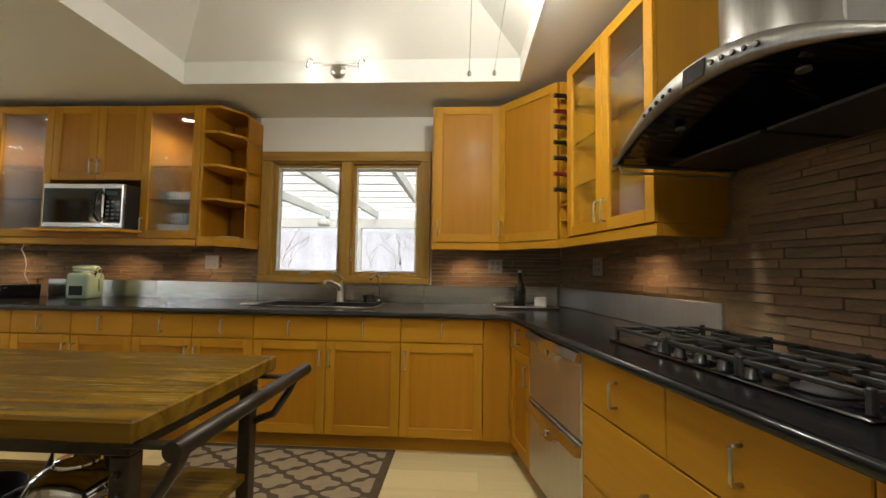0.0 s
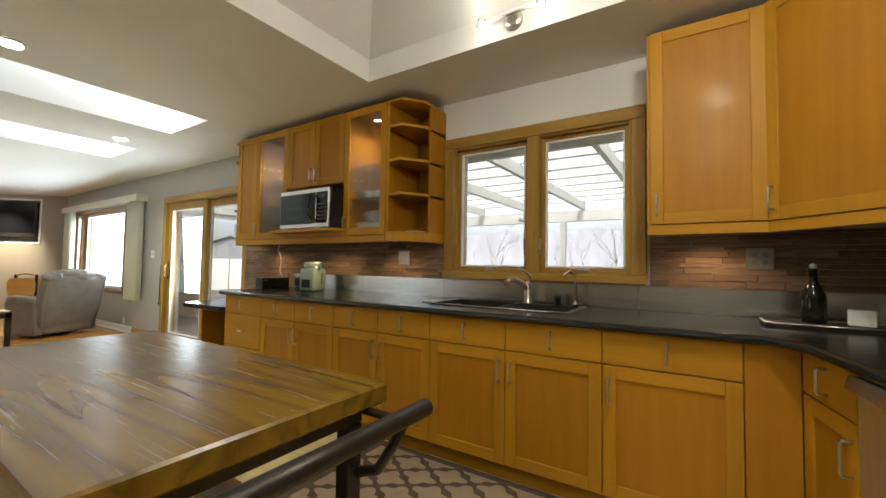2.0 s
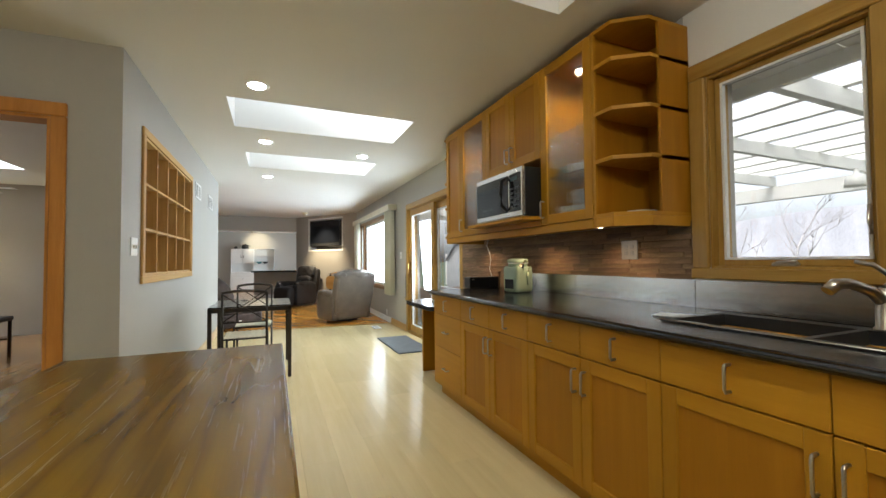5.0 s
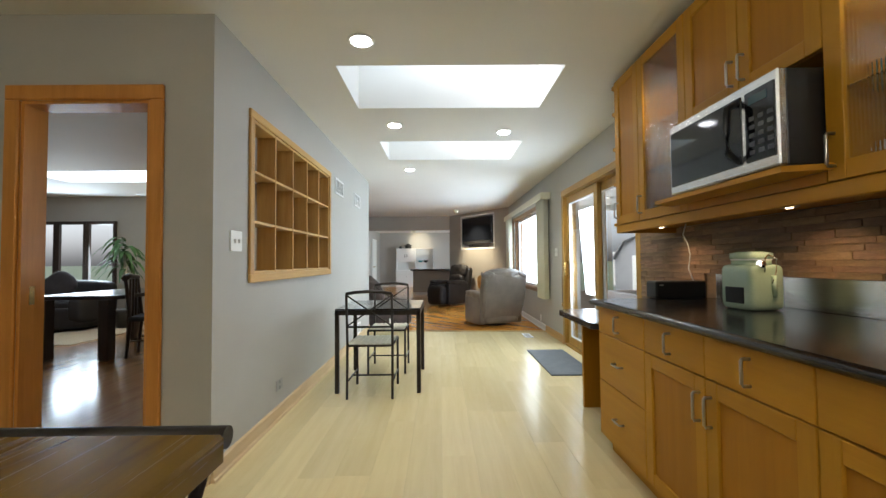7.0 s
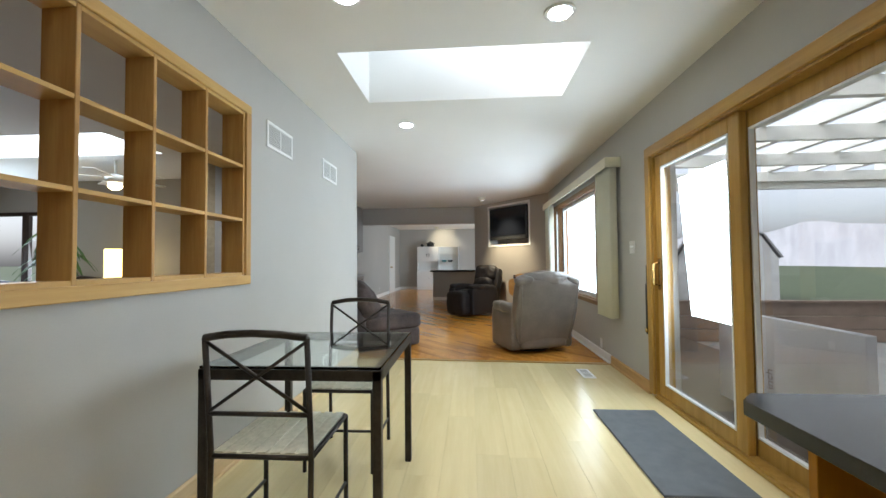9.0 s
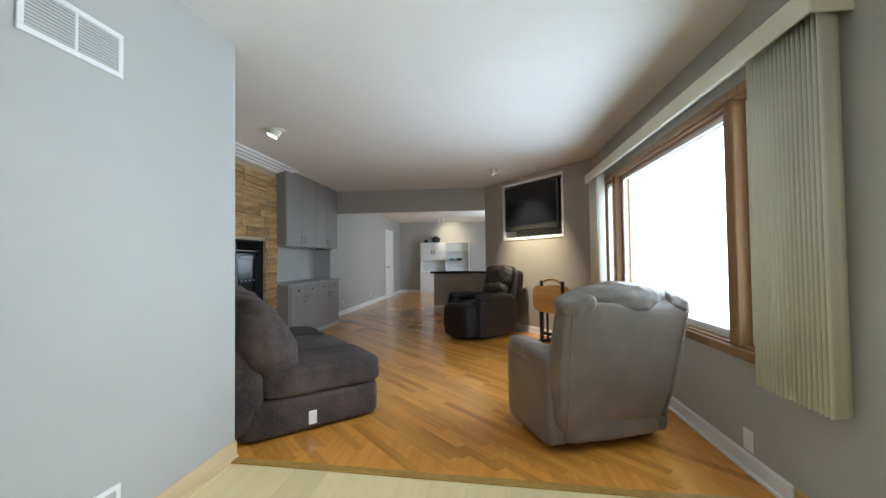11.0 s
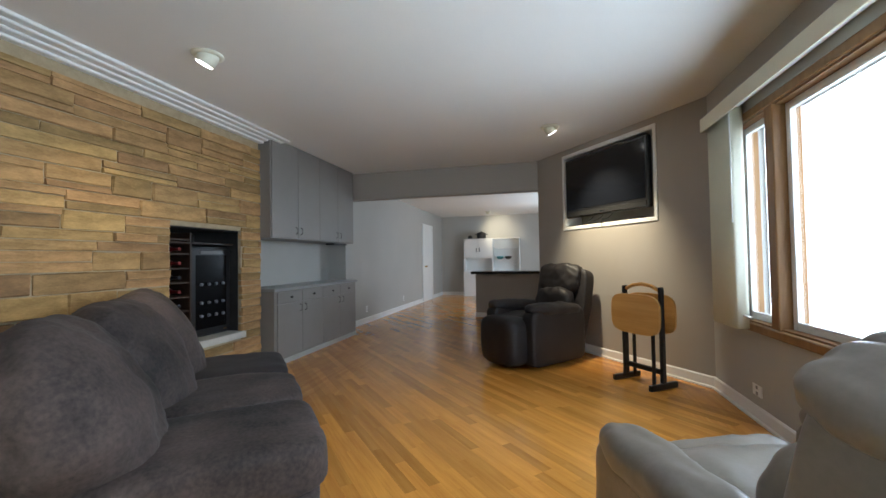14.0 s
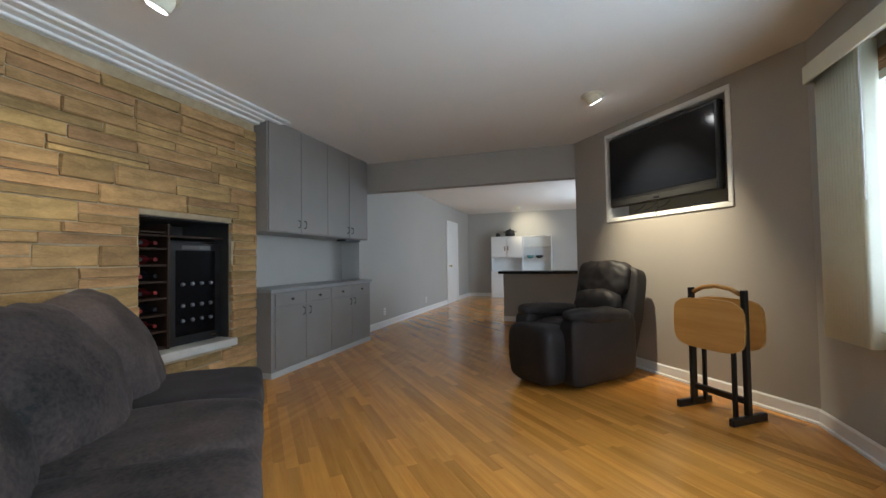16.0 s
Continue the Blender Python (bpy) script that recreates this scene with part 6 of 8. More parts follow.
# folding tray tables on a stand
tr = thing("tray_table_set", pose(-9.95, 2.82, 0, 0, 0, math.degrees(math.atan2(TV_DIR.y, TV_DIR.x)) + 180), "folding tray tables with honey tops on a black stand", "tray table")
# local x along the wall, local y towards it
for x in (-0.19, 0.19):
    part("foot", box(bmesh.new(), (x - 0.018, -0.16, 0.0), (x + 0.018, 0.16, 0.05), 0.006), BLACK, tr)
    part("upright", box(bmesh.new(), (x - 0.016, -0.02, 0.05), (x + 0.016, 0.02, 0.86), 0.004), BLACK, tr)
    part("leg", box(bmesh.new(), (x * 0.8 - 0.013, -0.075, 0.03), (x * 0.8 + 0.013, -0.05, 0.46), 0.004), BLACK, tr)
    part("leg", box(bmesh.new(), (x * 0.8 - 0.013, 0.05, 0.03), (x * 0.8 + 0.013, 0.075, 0.46), 0.004), BLACK, tr)
part("crossbar", box(bmesh.new(), (-0.18, -0.018, 0.12), (0.18, 0.018, 0.16), 0.004), BLACK, tr)


def tray_top(name, y, z):
    bm = bmesh.new()
    n_ = 24
    vs = []
    for i in range(n_):
        a = i * math.tau / n_
        cx, sz = math.cos(a), math.sin(a)
        vs.append(((abs(cx) ** 0.5) * math.copysign(0.255, cx), (abs(sz) ** 0.5) * math.copysign(0.175, sz)))
    fr = [bm.verts.new((x, y, z + h)) for x, h in vs]
    bk = [bm.verts.new((x, y + 0.02, z + h)) for x, h in vs]
    bm.faces.new(fr[::-1]); bm.faces.new(bk)
    for i in range(n_):
        bm.faces.new((fr[i], fr[(i + 1) % n_], bk[(i + 1) % n_], bk[i]))
    bmesh.ops.recalc_face_normals(bm, faces=bm.faces[:])
    return part(name, bm, TRAY_WOOD, tr, "honey wood tray top")


tray_top("tray_top", -0.105, 0.62)
tray_top("tray_top", 0.08, 0.62)
bm = bmesh.new()
tube(bm, [(-0.17, 0, 0.83), (-0.1, 0, 0.865), (0, 0, 0.88), (0.1, 0, 0.865), (0.17, 0, 0.83)], 0.016, 8)
part("carry_handle", bm, TRAY_WOOD, tr)

# vertical blinds and valance
vb = thing("vertical_blind", Matrix.Identity(4), "cream vertical blind drawn open at both window ends", "blind")
bm = bmesh.new()
VX0, VX1 = -9.60, -6.08
box(bm, (VX0, 3.20, 2.095), (VX1, 3.215, 2.20), 0.003)
box(bm, (VX0, 3.2155, 2.095), (VX0 + 0.012, NORTH, 2.20), 0.002)
box(bm, (VX1 - 0.012, 3.2155, 2.095), (VX1, NORTH, 2.20), 0.002)
box(bm, (VX0 + 0.013, 3.2155, 2.19), (VX1 - 0.013, NORTH, 2.20), 0.002)
part("valance", bm, BLIND, vb, "cream valance box")
part("head_rail", box(bmesh.new(), (VX0 + 0.03, 3.26, 2.15), (VX1 - 0.03, 3.30, 2.188), 0.002), WHITE, vb)
for x_start, count, sgn in ((-6.10, 17, -1), (-9.56, 15, 1)):
    for i in range(count):
        x = x_start + sgn * i * 0.026
        bm = bmesh.new()
        n_ = 5
        ring = [(x + 0.007 * math.cos(k / (n_ - 1) * math.pi), 3.235 + 0.088 * k / (n_ - 1)) for k in range(n_)]
        a = [bm.verts.new((px, py, 0.55 if sgn < 0 else 0.62)) for px, py in ring]
        b = [bm.verts.new((px, py, 2.15)) for px, py in ring]
        for k in range(n_ - 1):
            bm.faces.new((a[k], a[k + 1], b[k + 1], b[k])).smooth = True
        o = part("slat", bm, BLIND, vb)
        s_ = o.modifiers.new("thick", "SOLIDIFY")
        s_.thickness = 0.0015
part("wand", tube(bmesh.new(), [(-9.15, 3.22, 2.1), (-9.15, 3.22, 1.35)], 0.005, 6), WHITE, vb)

# far room
pn = thing("half_wall_bar", Matrix.Identity(4), "taupe half wall with a dark counter top", "half wall")
box_part("wall", pn, WALL_TAUPE, (-13.95, 0.70, 0), (-13.78, 3.2, 0.835))
box_part("top", pn, LAMINATE, (-14.2, 0.62, 0.837), (-13.70, 3.19, 0.885), 0.006)
box_part("baseboard", pn, WHITE, (-13.779, 0.695, 0), (-13.765, 3.2, 0.09), 0.003)
hu = thing("hutch", pose(-18.2, -0.22, 0) @ Matrix.Diagonal((1, 1, 0.95, 1)), "white hutch with doors, open shelves and a niche", "hutch")
box_part("base_cabinet", hu, WHITE, (-0.35, -0.15, 0.0), (0.10, 1.55, 0.80), 0.004)
for i in range(3):
    a = -0.14 + i * 0.56
    d = box_part("door", hu, WHITE, (0.10, a + 0.005, 0.10), (0.118, a + 0.55, 0.58), 0.003)
    part("knob", lathe(bmesh.new(), [(0.006, 0), (0.012, 0.015)], (0, 0, 0), 8), KN, d).matrix_basis = pose(0.118, a + 0.48, 0.5, 0, 90, 0)
    box_part("drawer", hu, WHITE, (0.10, a + 0.005, 0.60), (0.118, a + 0.55, 0.78), 0.003)
box_part("back", hu, WHITE, (-0.35, -0.15, 0.80), (-0.33, 1.55, 1.85))
for y in (-0.15, 0.72, 1.53):
    box_part("side_panel", hu, WHITE, (-0.33, y, 0.80), (0.0, y + 0.02, 1.85), 0.002)
for y0_, y1_, z in ((-0.13, 0.72, 1.20), (-0.13, 0.72, 1.83), (0.74, 1.53, 1.83), (0.74, 1.53, 1.52), (0.74, 1.53, 1.15)):
    box_part("shelf", hu, WHITE, (-0.33, y0_, z), (0.0, y1_, z + 0.02), 0.002)
for y in (-0.13, 0.30):
    d = box_part("door", hu, WHITE, (0.0, y + 0.003, 1.222), (0.018, y + 0.42, 1.828), 0.003)
    part("handle", box(bmesh.new(), (0.018, y + (0.37 if y < 0 else 0.03), 1.42), (0.034, y + (0.39 if y < 0 else 0.05), 1.55), 0.003), KN, d)
ko = thing("cooking_pot", pose(-18.25, 0.18, 1.76), "dark lidded pot on top of the hutch", "pot")
part("pot", lathe(bmesh.new(), [(0.12, 0), (0.14, 0.02), (0.14, 0.15)], (0, 0, 0), 20), IRON, ko)
part("lid", lathe(bmesh.new(), [(0.145, 0.152), (0.10, 0.18), (0.03, 0.195), (0.025, 0.225)], (0, 0, 0), 20), IRON, ko)
part("handle", tube(bmesh.new(), [(0, -0.14, 0.12), (0, -0.19, 0.13), (0, -0.19, 0.14)], 0.012), IRON, ko)
part("handle", tube(bmesh.new(), [(0, 0.14, 0.12), (0, 0.19, 0.13), (0, 0.19, 0.14)], 0.012), IRON, ko)
solo("small_jar", lathe(bmesh.new(), [(0.06, 0), (0.07, 0.05), (0.04, 0.1)]), IRON, pose(-18.25, -0.17, 1.76), "small dark jar on top of the hutch", "jar")
for y in (0.95, 1.2):
    solo("bowl", lathe(bmesh.new(), [(0.05, 0), (0.10, 0.05), (0.11, 0.09)]), TEAL if y < 1 else IRON, pose(-18.38, y - 0.22, 1.113), "dark bowl on the hutch shelf", "bowl")
fd = tagged(new("door_3"), "white panel door in the far grey wall", "door", kind="structure")
part("leaf", box(bmesh.new(), (-17.22, -1.149, 0.01), (-16.42, -1.125, 2.03), 0.004), WHITE, fd)
for a, b in (((-17.32, 0), (-17.22, 2.11)), ((-16.42, 0), (-16.32, 2.11)), ((-17.22, 2.03), (-16.42, 2.11))):
    part("casing", box(bmesh.new(), (a[0], -1.149, a[1]), (b[0], -1.118, b[1]), 0.003), WHITE, fd)
part("knob", lathe(bmesh.new(), [(0.02, 0), (0.012, 0.03), (0.028, 0.045), (0.02, 0.07)]), BRASS, fd).matrix_basis = pose(-16.49, -1.125, 0.95, -90, 0, 0)
for x in (-12.8, -14.8):
    wall_plate(x, 0.25, -1.15, 0.075, 0.11, "white outlet plate low on the far wall", outlets=1, s=1)

# ---- kitchen clutter ----
rg = thing("trellis_rug", Matrix.Identity(4), "brown and beige trellis pattern rug by the sink", "rug")
RX0, RX1, RY0, RY1 = -0.55, 0.80, 1.86, 2.66
BROWN = surface("brown_rug_pile", (0.075, 0.050, 0.030), (0.11, 0.078, 0.048), 12, 0.95, 0.03, 0.6, 300)
BEIGE = surface("beige_rug_pile", (0.30, 0.23, 0.15), (0.37, 0.29, 0.19), 12, 0.95, 0.03, 0.6, 300)
box_part("carpet", rg, BROWN, (RX0, RY0, 0.0006), (RX1, RY1, 0.009), 0.003)
cell = 0.27


def quatrefoil(cx, cy, k):
    out = []
    for i in range(32):
        a = i * math.tau / 32
        r_ = k * (0.80 + 0.20 * math.cos(4 * a))
        out.append((cx + 1.10 * r_ * math.cos(a), cy + 0.78 * r_ * math.sin(a)))
    return out


for i in range(-1, 8):
    for j in range(-1, 9):
        cx = RX0 + 0.07 + i * cell + (cell / 2 if j % 2 else 0)
        cy = RY0 + 0.07 + j * cell * 0.36
        q = [(min(max(x, RX0 + 0.05), RX1 - 0.05), min(max(y, RY0 + 0.05), RY1 - 0.05)) for x, y in quatrefoil(cx, cy, cell * 0.36)]
        q = [p for k, p in enumerate(q) if (Vector(p) - Vector(q[k - 1])).length > 1e-4]
        if len(q) > 8 and max(p[0] for p in q) - min(p[0] for p in q) > 0.03 and max(p[1] for p in q) - min(p[1] for p in q) > 0.02:
            part("motif", prism(bmesh.new(), q, 0.0085, 0.0105), BEIGE, rg)

cn = thing("mint_canister", pose(-1.86, 3.13, CT1 + 0.001, 0, 0, 8) @ Matrix.Diagonal((1, 1, 1.25, 1)), "square mint green ceramic canister with clamp lid", "canister")
bm = bmesh.new()
cushion(bm, (0, 0, 0.085), (0.088, 0.088, 0.085), 9, 10, 0.0, 1)
part("body", bm, MINT, cn)
part("neck", lathe(bmesh.new(), [(0.078, 0.165), (0.078, 0.185)], (0, 0, 0), 28), MINT, cn)
part("lid", lathe(bmesh.new(), [(0.082, 0.190), (0.085, 0.195), (0.083, 0.212), (0.05, 0.218)], (0, 0, 0), 28), MINT, cn)
part("seal", lathe(bmesh.new(), [(0.08, 0.185), (0.082, 0.188), (0.08, 0.191)], (0, 0, 0), 28), CERAMIC, cn)
part("label_panel", box(bmesh.new(), (-0.055, -0.092, 0.025), (0.045, -0.086, 0.085), 0.002), plain("chalkboard", (0.015, 0.016, 0.016), 0.8), cn, "black chalkboard label")
part("clamp", tube(bmesh.new(), [(0.095, -0.03, 0.14), (0.10, -0.03, 0.19), (0.085, 0, 0.205), (0.10, 0.03, 0.19), (0.095, 0.03, 0.14), (0.10, 0, 0.10)], 0.003, 6), CHROME, cn)
part("clasp", lathe(bmesh.new(), [(0.014, -0.012), (0.016, 0), (0.014, 0.012)], (0, 0, 0), 12), CHROME, cn).matrix_basis = pose(0.09, -0.04, 0.17, 90, 0, 0)
part("scoop", tube(bmesh.new(), [(0.094, 0.02, 0.13), (0.096, 0.02, 0.05)], [0.012, 0.008], 8), MINT, cn)

rt = thing("black_router", pose(-2.45, 3.13, CT1 + 0.001, 0, 0, 90), "black plastic box with a cable on the counter", "router")
part("body", box(bmesh.new(), (-0.17, -0.06, 0), (0.14, 0.06, 0.105), 0.008), BLACK, rt)
part("badge", box(bmesh.new(), (-0.15, -0.0615, 0.08), (-0.125, -0.0595, 0.086)), NICKEL, rt)
part("cable", tube(bmesh.new(), [(0.11, 0.02, 0.10), (0.12, 0.08, 0.18), (0.145, 0.10, 0.27), (0.13, 0.10, 0.34), (0.10, 0.10, 0.40), (0.11, 0.08, 0.47)], 0.004, 6), CERAMIC, rt, "white cable up the wall")

bt = thing("dark_bottle", pose(1.66, 3.10, CT1 + 0.018), "dark glass swing-top bottle on a tray", "bottle")
part("body", lathe(bmesh.new(), [(0.042, 0), (0.045, 0.01), (0.045, 0.12), (0.03, 0.165), (0.016, 0.19), (0.015, 0.235), (0.018, 0.238), (0.018, 0.25)], (0, 0, 0), 24), plain("dark_bottle_glass", (0.012, 0.010, 0.006), 0.06), bt)
part("stopper", lathe(bmesh.new(), [(0.012, 0.25), (0.014, 0.262), (0.008, 0.272)], (0, 0, 0), 14), CERAMIC, bt)
part("wire", tube(bmesh.new(), [(0.018, 0, 0.225), (0.022, 0, 0.245), (0, 0, 0.275), (-0.022, 0, 0.245), (-0.018, 0, 0.225)], 0.002, 5), NICKEL, bt)
ty = thing("serving_tray", pose(1.70, 3.08, CT1 + 0.001), "flat dark metal tray on the counter corner", "tray")
part("plate", prism(bmesh.new(), [(-0.20, -0.12), (0.20, -0.12), (0.23, -0.09), (0.23, 0.09), (0.20, 0.12), (-0.20, 0.12), (-0.23, 0.09), (-0.23, -0.09)], 0.0, 0.014), GUNMETAL, ty)
part("rim", tube(bmesh.new(), [(-0.20, -0.12, 0.016), (0.20, -0.12, 0.016), (0.23, -0.09, 0.016), (0.23, 0.09, 0.016), (0.20, 0.12, 0.016), (-0.20, 0.12, 0.016), (-0.23, 0.09, 0.016), (-0.23, -0.09, 0.016), (-0.20, -0.12, 0.016)], 0.004, 6), NICKEL, ty)
solo("napkin_pack", box(bmesh.new(), (-0.045, -0.03, 0), (0.045, 0.03, 0.07), 0.004), CERAMIC, pose(1.82, 3.10, CT1 + 0.016, 0, 0, -20), "small white paper napkin pack beside the bottle", "napkins")

PLATE = plain("grey_metal_plate", (0.42, 0.40, 0.36), 0.35, 0.4)
wall_plate(-0.93, 1.222, NORTH - 0.024, 0.12, 0.118, "brushed metal double outlet on the stone backsplash", outlets=2, mat=plain("brushed_plate", (0.30, 0.29, 0.27), 0.38, 0.5))
wall_plate(1.49, 1.222, NORTH - 0.024, 0.12, 0.118, "grey double outlet on the stone backsplash", outlets=2, mat=PLATE)
op = wall_plate(0, 0, 0, 0.12, 0.118, "grey double outlet on the stove wall stone", outlets=2, mat=PLATE)
op.matrix_basis = RUN @ pose(EAST - 0.024, 2.62, 1.222, 0, 0, -90)


def mug(x, y, z, mat, turn, label):
    m_ = thing("mug", pose(x, y, z, 0, 0, turn), label, "mug", "mugs in the glass cabinet")
    part("cup", lathe(bmesh.new(), [(0.034, 0), (0.040, 0.006), (0.042, 0.085), (0.039, 0.085), (0.037, 0.01), (0.001, 0.009)], (0, 0, 0), 20), mat, m_)
    part("handle", tube(bmesh.new(), [(0.040, 0, 0.07), (0.065, 0, 0.068), (0.070, 0, 0.045), (0.062, 0, 0.022), (0.040, 0, 0.018)], 0.006, 6), mat, m_)


for x, z, k in ((-1.20, 1.697, TEAL), (-1.11, 1.697, CERAMIC), (-1.01, 1.697, CERAMIC), (-0.91, 1.697, CERAMIC), (-1.18, 1.43, CERAMIC), (-1.08, 1.43, CERAMIC), (-0.98, 1.43, CERAMIC), (-0.89, 1.43, TEAL), (-1.06, 1.52, CERAMIC), (-0.96, 1.52, TEAL)):
    mug(x, 3.10 if z != 1.697 else 3.12, z, k, 200, "teal mug" if k is TEAL else "white mug")
for o in bpy.data.objects:
    if o.name.startswith("mug") and o.get("label"):
        o["label"] = o["label"] + " in the glass-door cabinet"
solo("white_dish", lathe(bmesh.new(), [(0.04, 0), (0.075, 0.008), (0.08, 0.012)], (0, 0, 0), 24), CERAMIC, pose(-0.66, 3.12, UP_Z0 + 0.021), "flat white dish on the lowest end shelf", "dish")

kt = thing("steel_kettle", pose(0.28, 0.98, 0.546), "shiny steel kettle on the cart shelf", "kettle")
part("body", lathe(bmesh.new(), [(0.10, 0), (0.115, 0.02), (0.11, 0.08), (0.085, 0.13), (0.05, 0.15)], (0, 0, 0), 28), CHROME, kt)
part("lid", lathe(bmesh.new(), [(0.052, 0.15), (0.045, 0.16), (0.012, 0.166), (0.016, 0.185), (0.010, 0.19)], (0, 0, 0), 24), CHROME, kt)
part("spout", tube(bmesh.new(), [(0.09, 0, 0.07), (0.13, 0, 0.11), (0.15, 0, 0.14)], [0.022, 0.016, 0.012], 10), CHROME, kt)
part("handle", tube(bmesh.new(), [(0.08, 0, 0.13), (0.06, 0, 0.21), (0, 0, 0.24), (-0.06, 0, 0.21), (-0.08, 0, 0.13)], 0.009, 8), BLACK, kt)
pn_ = thing("black_pan", pose(-0.05, 1.0, 0.546), "black pan with a long handle on the cart shelf", "pan")
part("bowl", lathe(bmesh.new(), [(0.10, 0), (0.12, 0.045), (0.117, 0.045), (0.098, 0.005), (0.001, 0.004)], (0, 0, 0), 28), IRON, pn_)
part("handle", tube(bmesh.new(), [(0.118, 0, 0.04), (0.18, -0.02, 0.07), (0.27, -0.05, 0.10)], [0.008, 0.010, 0.011], 8), BLACK, pn_)
mx_ = thing("stand_appliance", pose(-0.35, 0.95, 0.546), "dark kitchen appliance on the cart shelf", "appliance")
part("body", lathe(bmesh.new(), [(0.11, 0), (0.115, 0.03), (0.09, 0.16), (0.095, 0.20), (0.06, 0.23)], (0, 0, 0), 24), BLACK, mx_)
part("knob", lathe(bmesh.new(), [(0.02, 0), (0.018, 0.02)], (0, 0, 0), 14), NICKEL, mx_).matrix_basis = pose(0.0, -0.105, 0.08, 90, 0, 0)

# ---- den ----
dt = thing("dining_table", pose(-5.5, -2.75, 0), "dark-stained wooden dining table with thick legs", "table")
box_part("tabletop", dt, DARK_WOOD, (-0.85, -0.5, 0.72), (0.72, 0.5, 0.77), 0.006)
for x in (-0.76, 0.62):
    for y in (-0.42, 0.32):
        box_part("leg", dt, DARK_WOOD, (x, y, 0), (x + 0.12, y + 0.12, 0.719), 0.005)
dc = thing("dining_chair", pose(-5.15, -2.05, 0, 0, 0, 200), "dark-stained wooden slat-back dining chair", "chair", "den dining chairs")
for x in (-0.2, 0.2):
    part("back_leg", tube(bmesh.new(), [(x, 0.22, 0), (x, 0.18, 0.45), (x, 0.24, 1.0)], 0.02, 8), DARK_WOOD, dc)
    part("front_leg", tube(bmesh.new(), [(x, -0.2, 0), (x, -0.2, 0.45)], 0.02, 8), DARK_WOOD, dc)
    part("stretcher", tube(bmesh.new(), [(x, -0.2, 0.2), (x, 0.2, 0.2)], 0.012, 6), DARK_WOOD, dc)
box_part("seat", dc, LEATHER_DARK, (-0.23, -0.23, 0.44), (0.23, 0.2, 0.50), 0.015)
part("top_rail", tube(bmesh.new(), [(-0.21, 0.24, 0.97), (0, 0.27, 1.0), (0.21, 0.24, 0.97)], 0.035, 8), DARK_WOOD, dc)
for x in (-0.1, 0, 0.1):
    part("slat", box(bmesh.new(), (x - 0.02, 0.205, 0.5), (x + 0.02, 0.225, 0.96), 0.004), DARK_WOOD, dc)
copy_thing(dc, pose(-5.9, -2.05, 0, 0, 0, 180))
ds = thing("den_sofa", pose(-7.2, -5.6, 0, 0, 0, 90), "dark brown sofa under the den window", "sofa")
for nm, c_, h_, e_ in (("base", (0, 0, 0.22), (1.1, 0.42, 0.20), 10), ("backrest", (0, -0.0, 0.0), (0, 0, 0), 0), ("seat_cushion", (0, -0.05, 0.45), (0.95, 0.36, 0.09), 5)):
    if e_:
        part(nm, cushion(bmesh.new(), c_, h_, e_, 10, 0.01, 3), LEATHER_DARK, ds)
part("backrest", cushion(bmesh.new(), (0, 0.36, 0.55), (1.1, 0.12, 0.30), 6, 10, 0.012, 3), LEATHER_DARK, ds)
for s_ in (-1, 1):
    part("armrest", cushion(bmesh.new(), (s_ * 1.02, 0, 0.38), (0.12, 0.42, 0.25), 5, 10, 0.01, 3), LEATHER_DARK, ds)
solo("scatter_pillow", cushion(bmesh.new(), (0, 0, 0), (0.24, 0.09, 0.24), 2.6, 12, 0.012, 5), SUEDE_DARK, pose(-7.05, -5.05, 0.78, -15, 45, 90), "dark scatter pillow on the den sofa", "pillow", smooth=True)
fl_ = thing("floor_lamp", pose(-7.45, -3.35, 0), "lit floor lamp with a yellow paper shade", "floor lamp")
part("base", lathe(bmesh.new(), [(0.13, 0), (0.13, 0.02), (0.02, 0.03)]), DARK_WOOD, fl_)
part("pole", tube(bmesh.new(), [(0, 0, 0.03), (0, 0, 0.95)], 0.014), DARK_WOOD, fl_)
part("shade", lathe(bmesh.new(), [(0.15, 0.93), (0.16, 0.94), (0.16, 1.36), (0.15, 1.37)], (0, 0, 0), 28), SHADE, fl_, "glowing yellow paper shade")
pl = thing("potted_plant", pose(-7.3, -4.05, 0), "tall green leafy plant in a dark pot", "plant")
part("pot", lathe(bmesh.new(), [(0.16, 0), (0.20, 0.30), (0.21, 0.34), (0.18, 0.34)], (0, 0, 0), 24), plain("dark_pot", (0.03, 0.025, 0.02), 0.5), pl)
rn = random.Random(4)
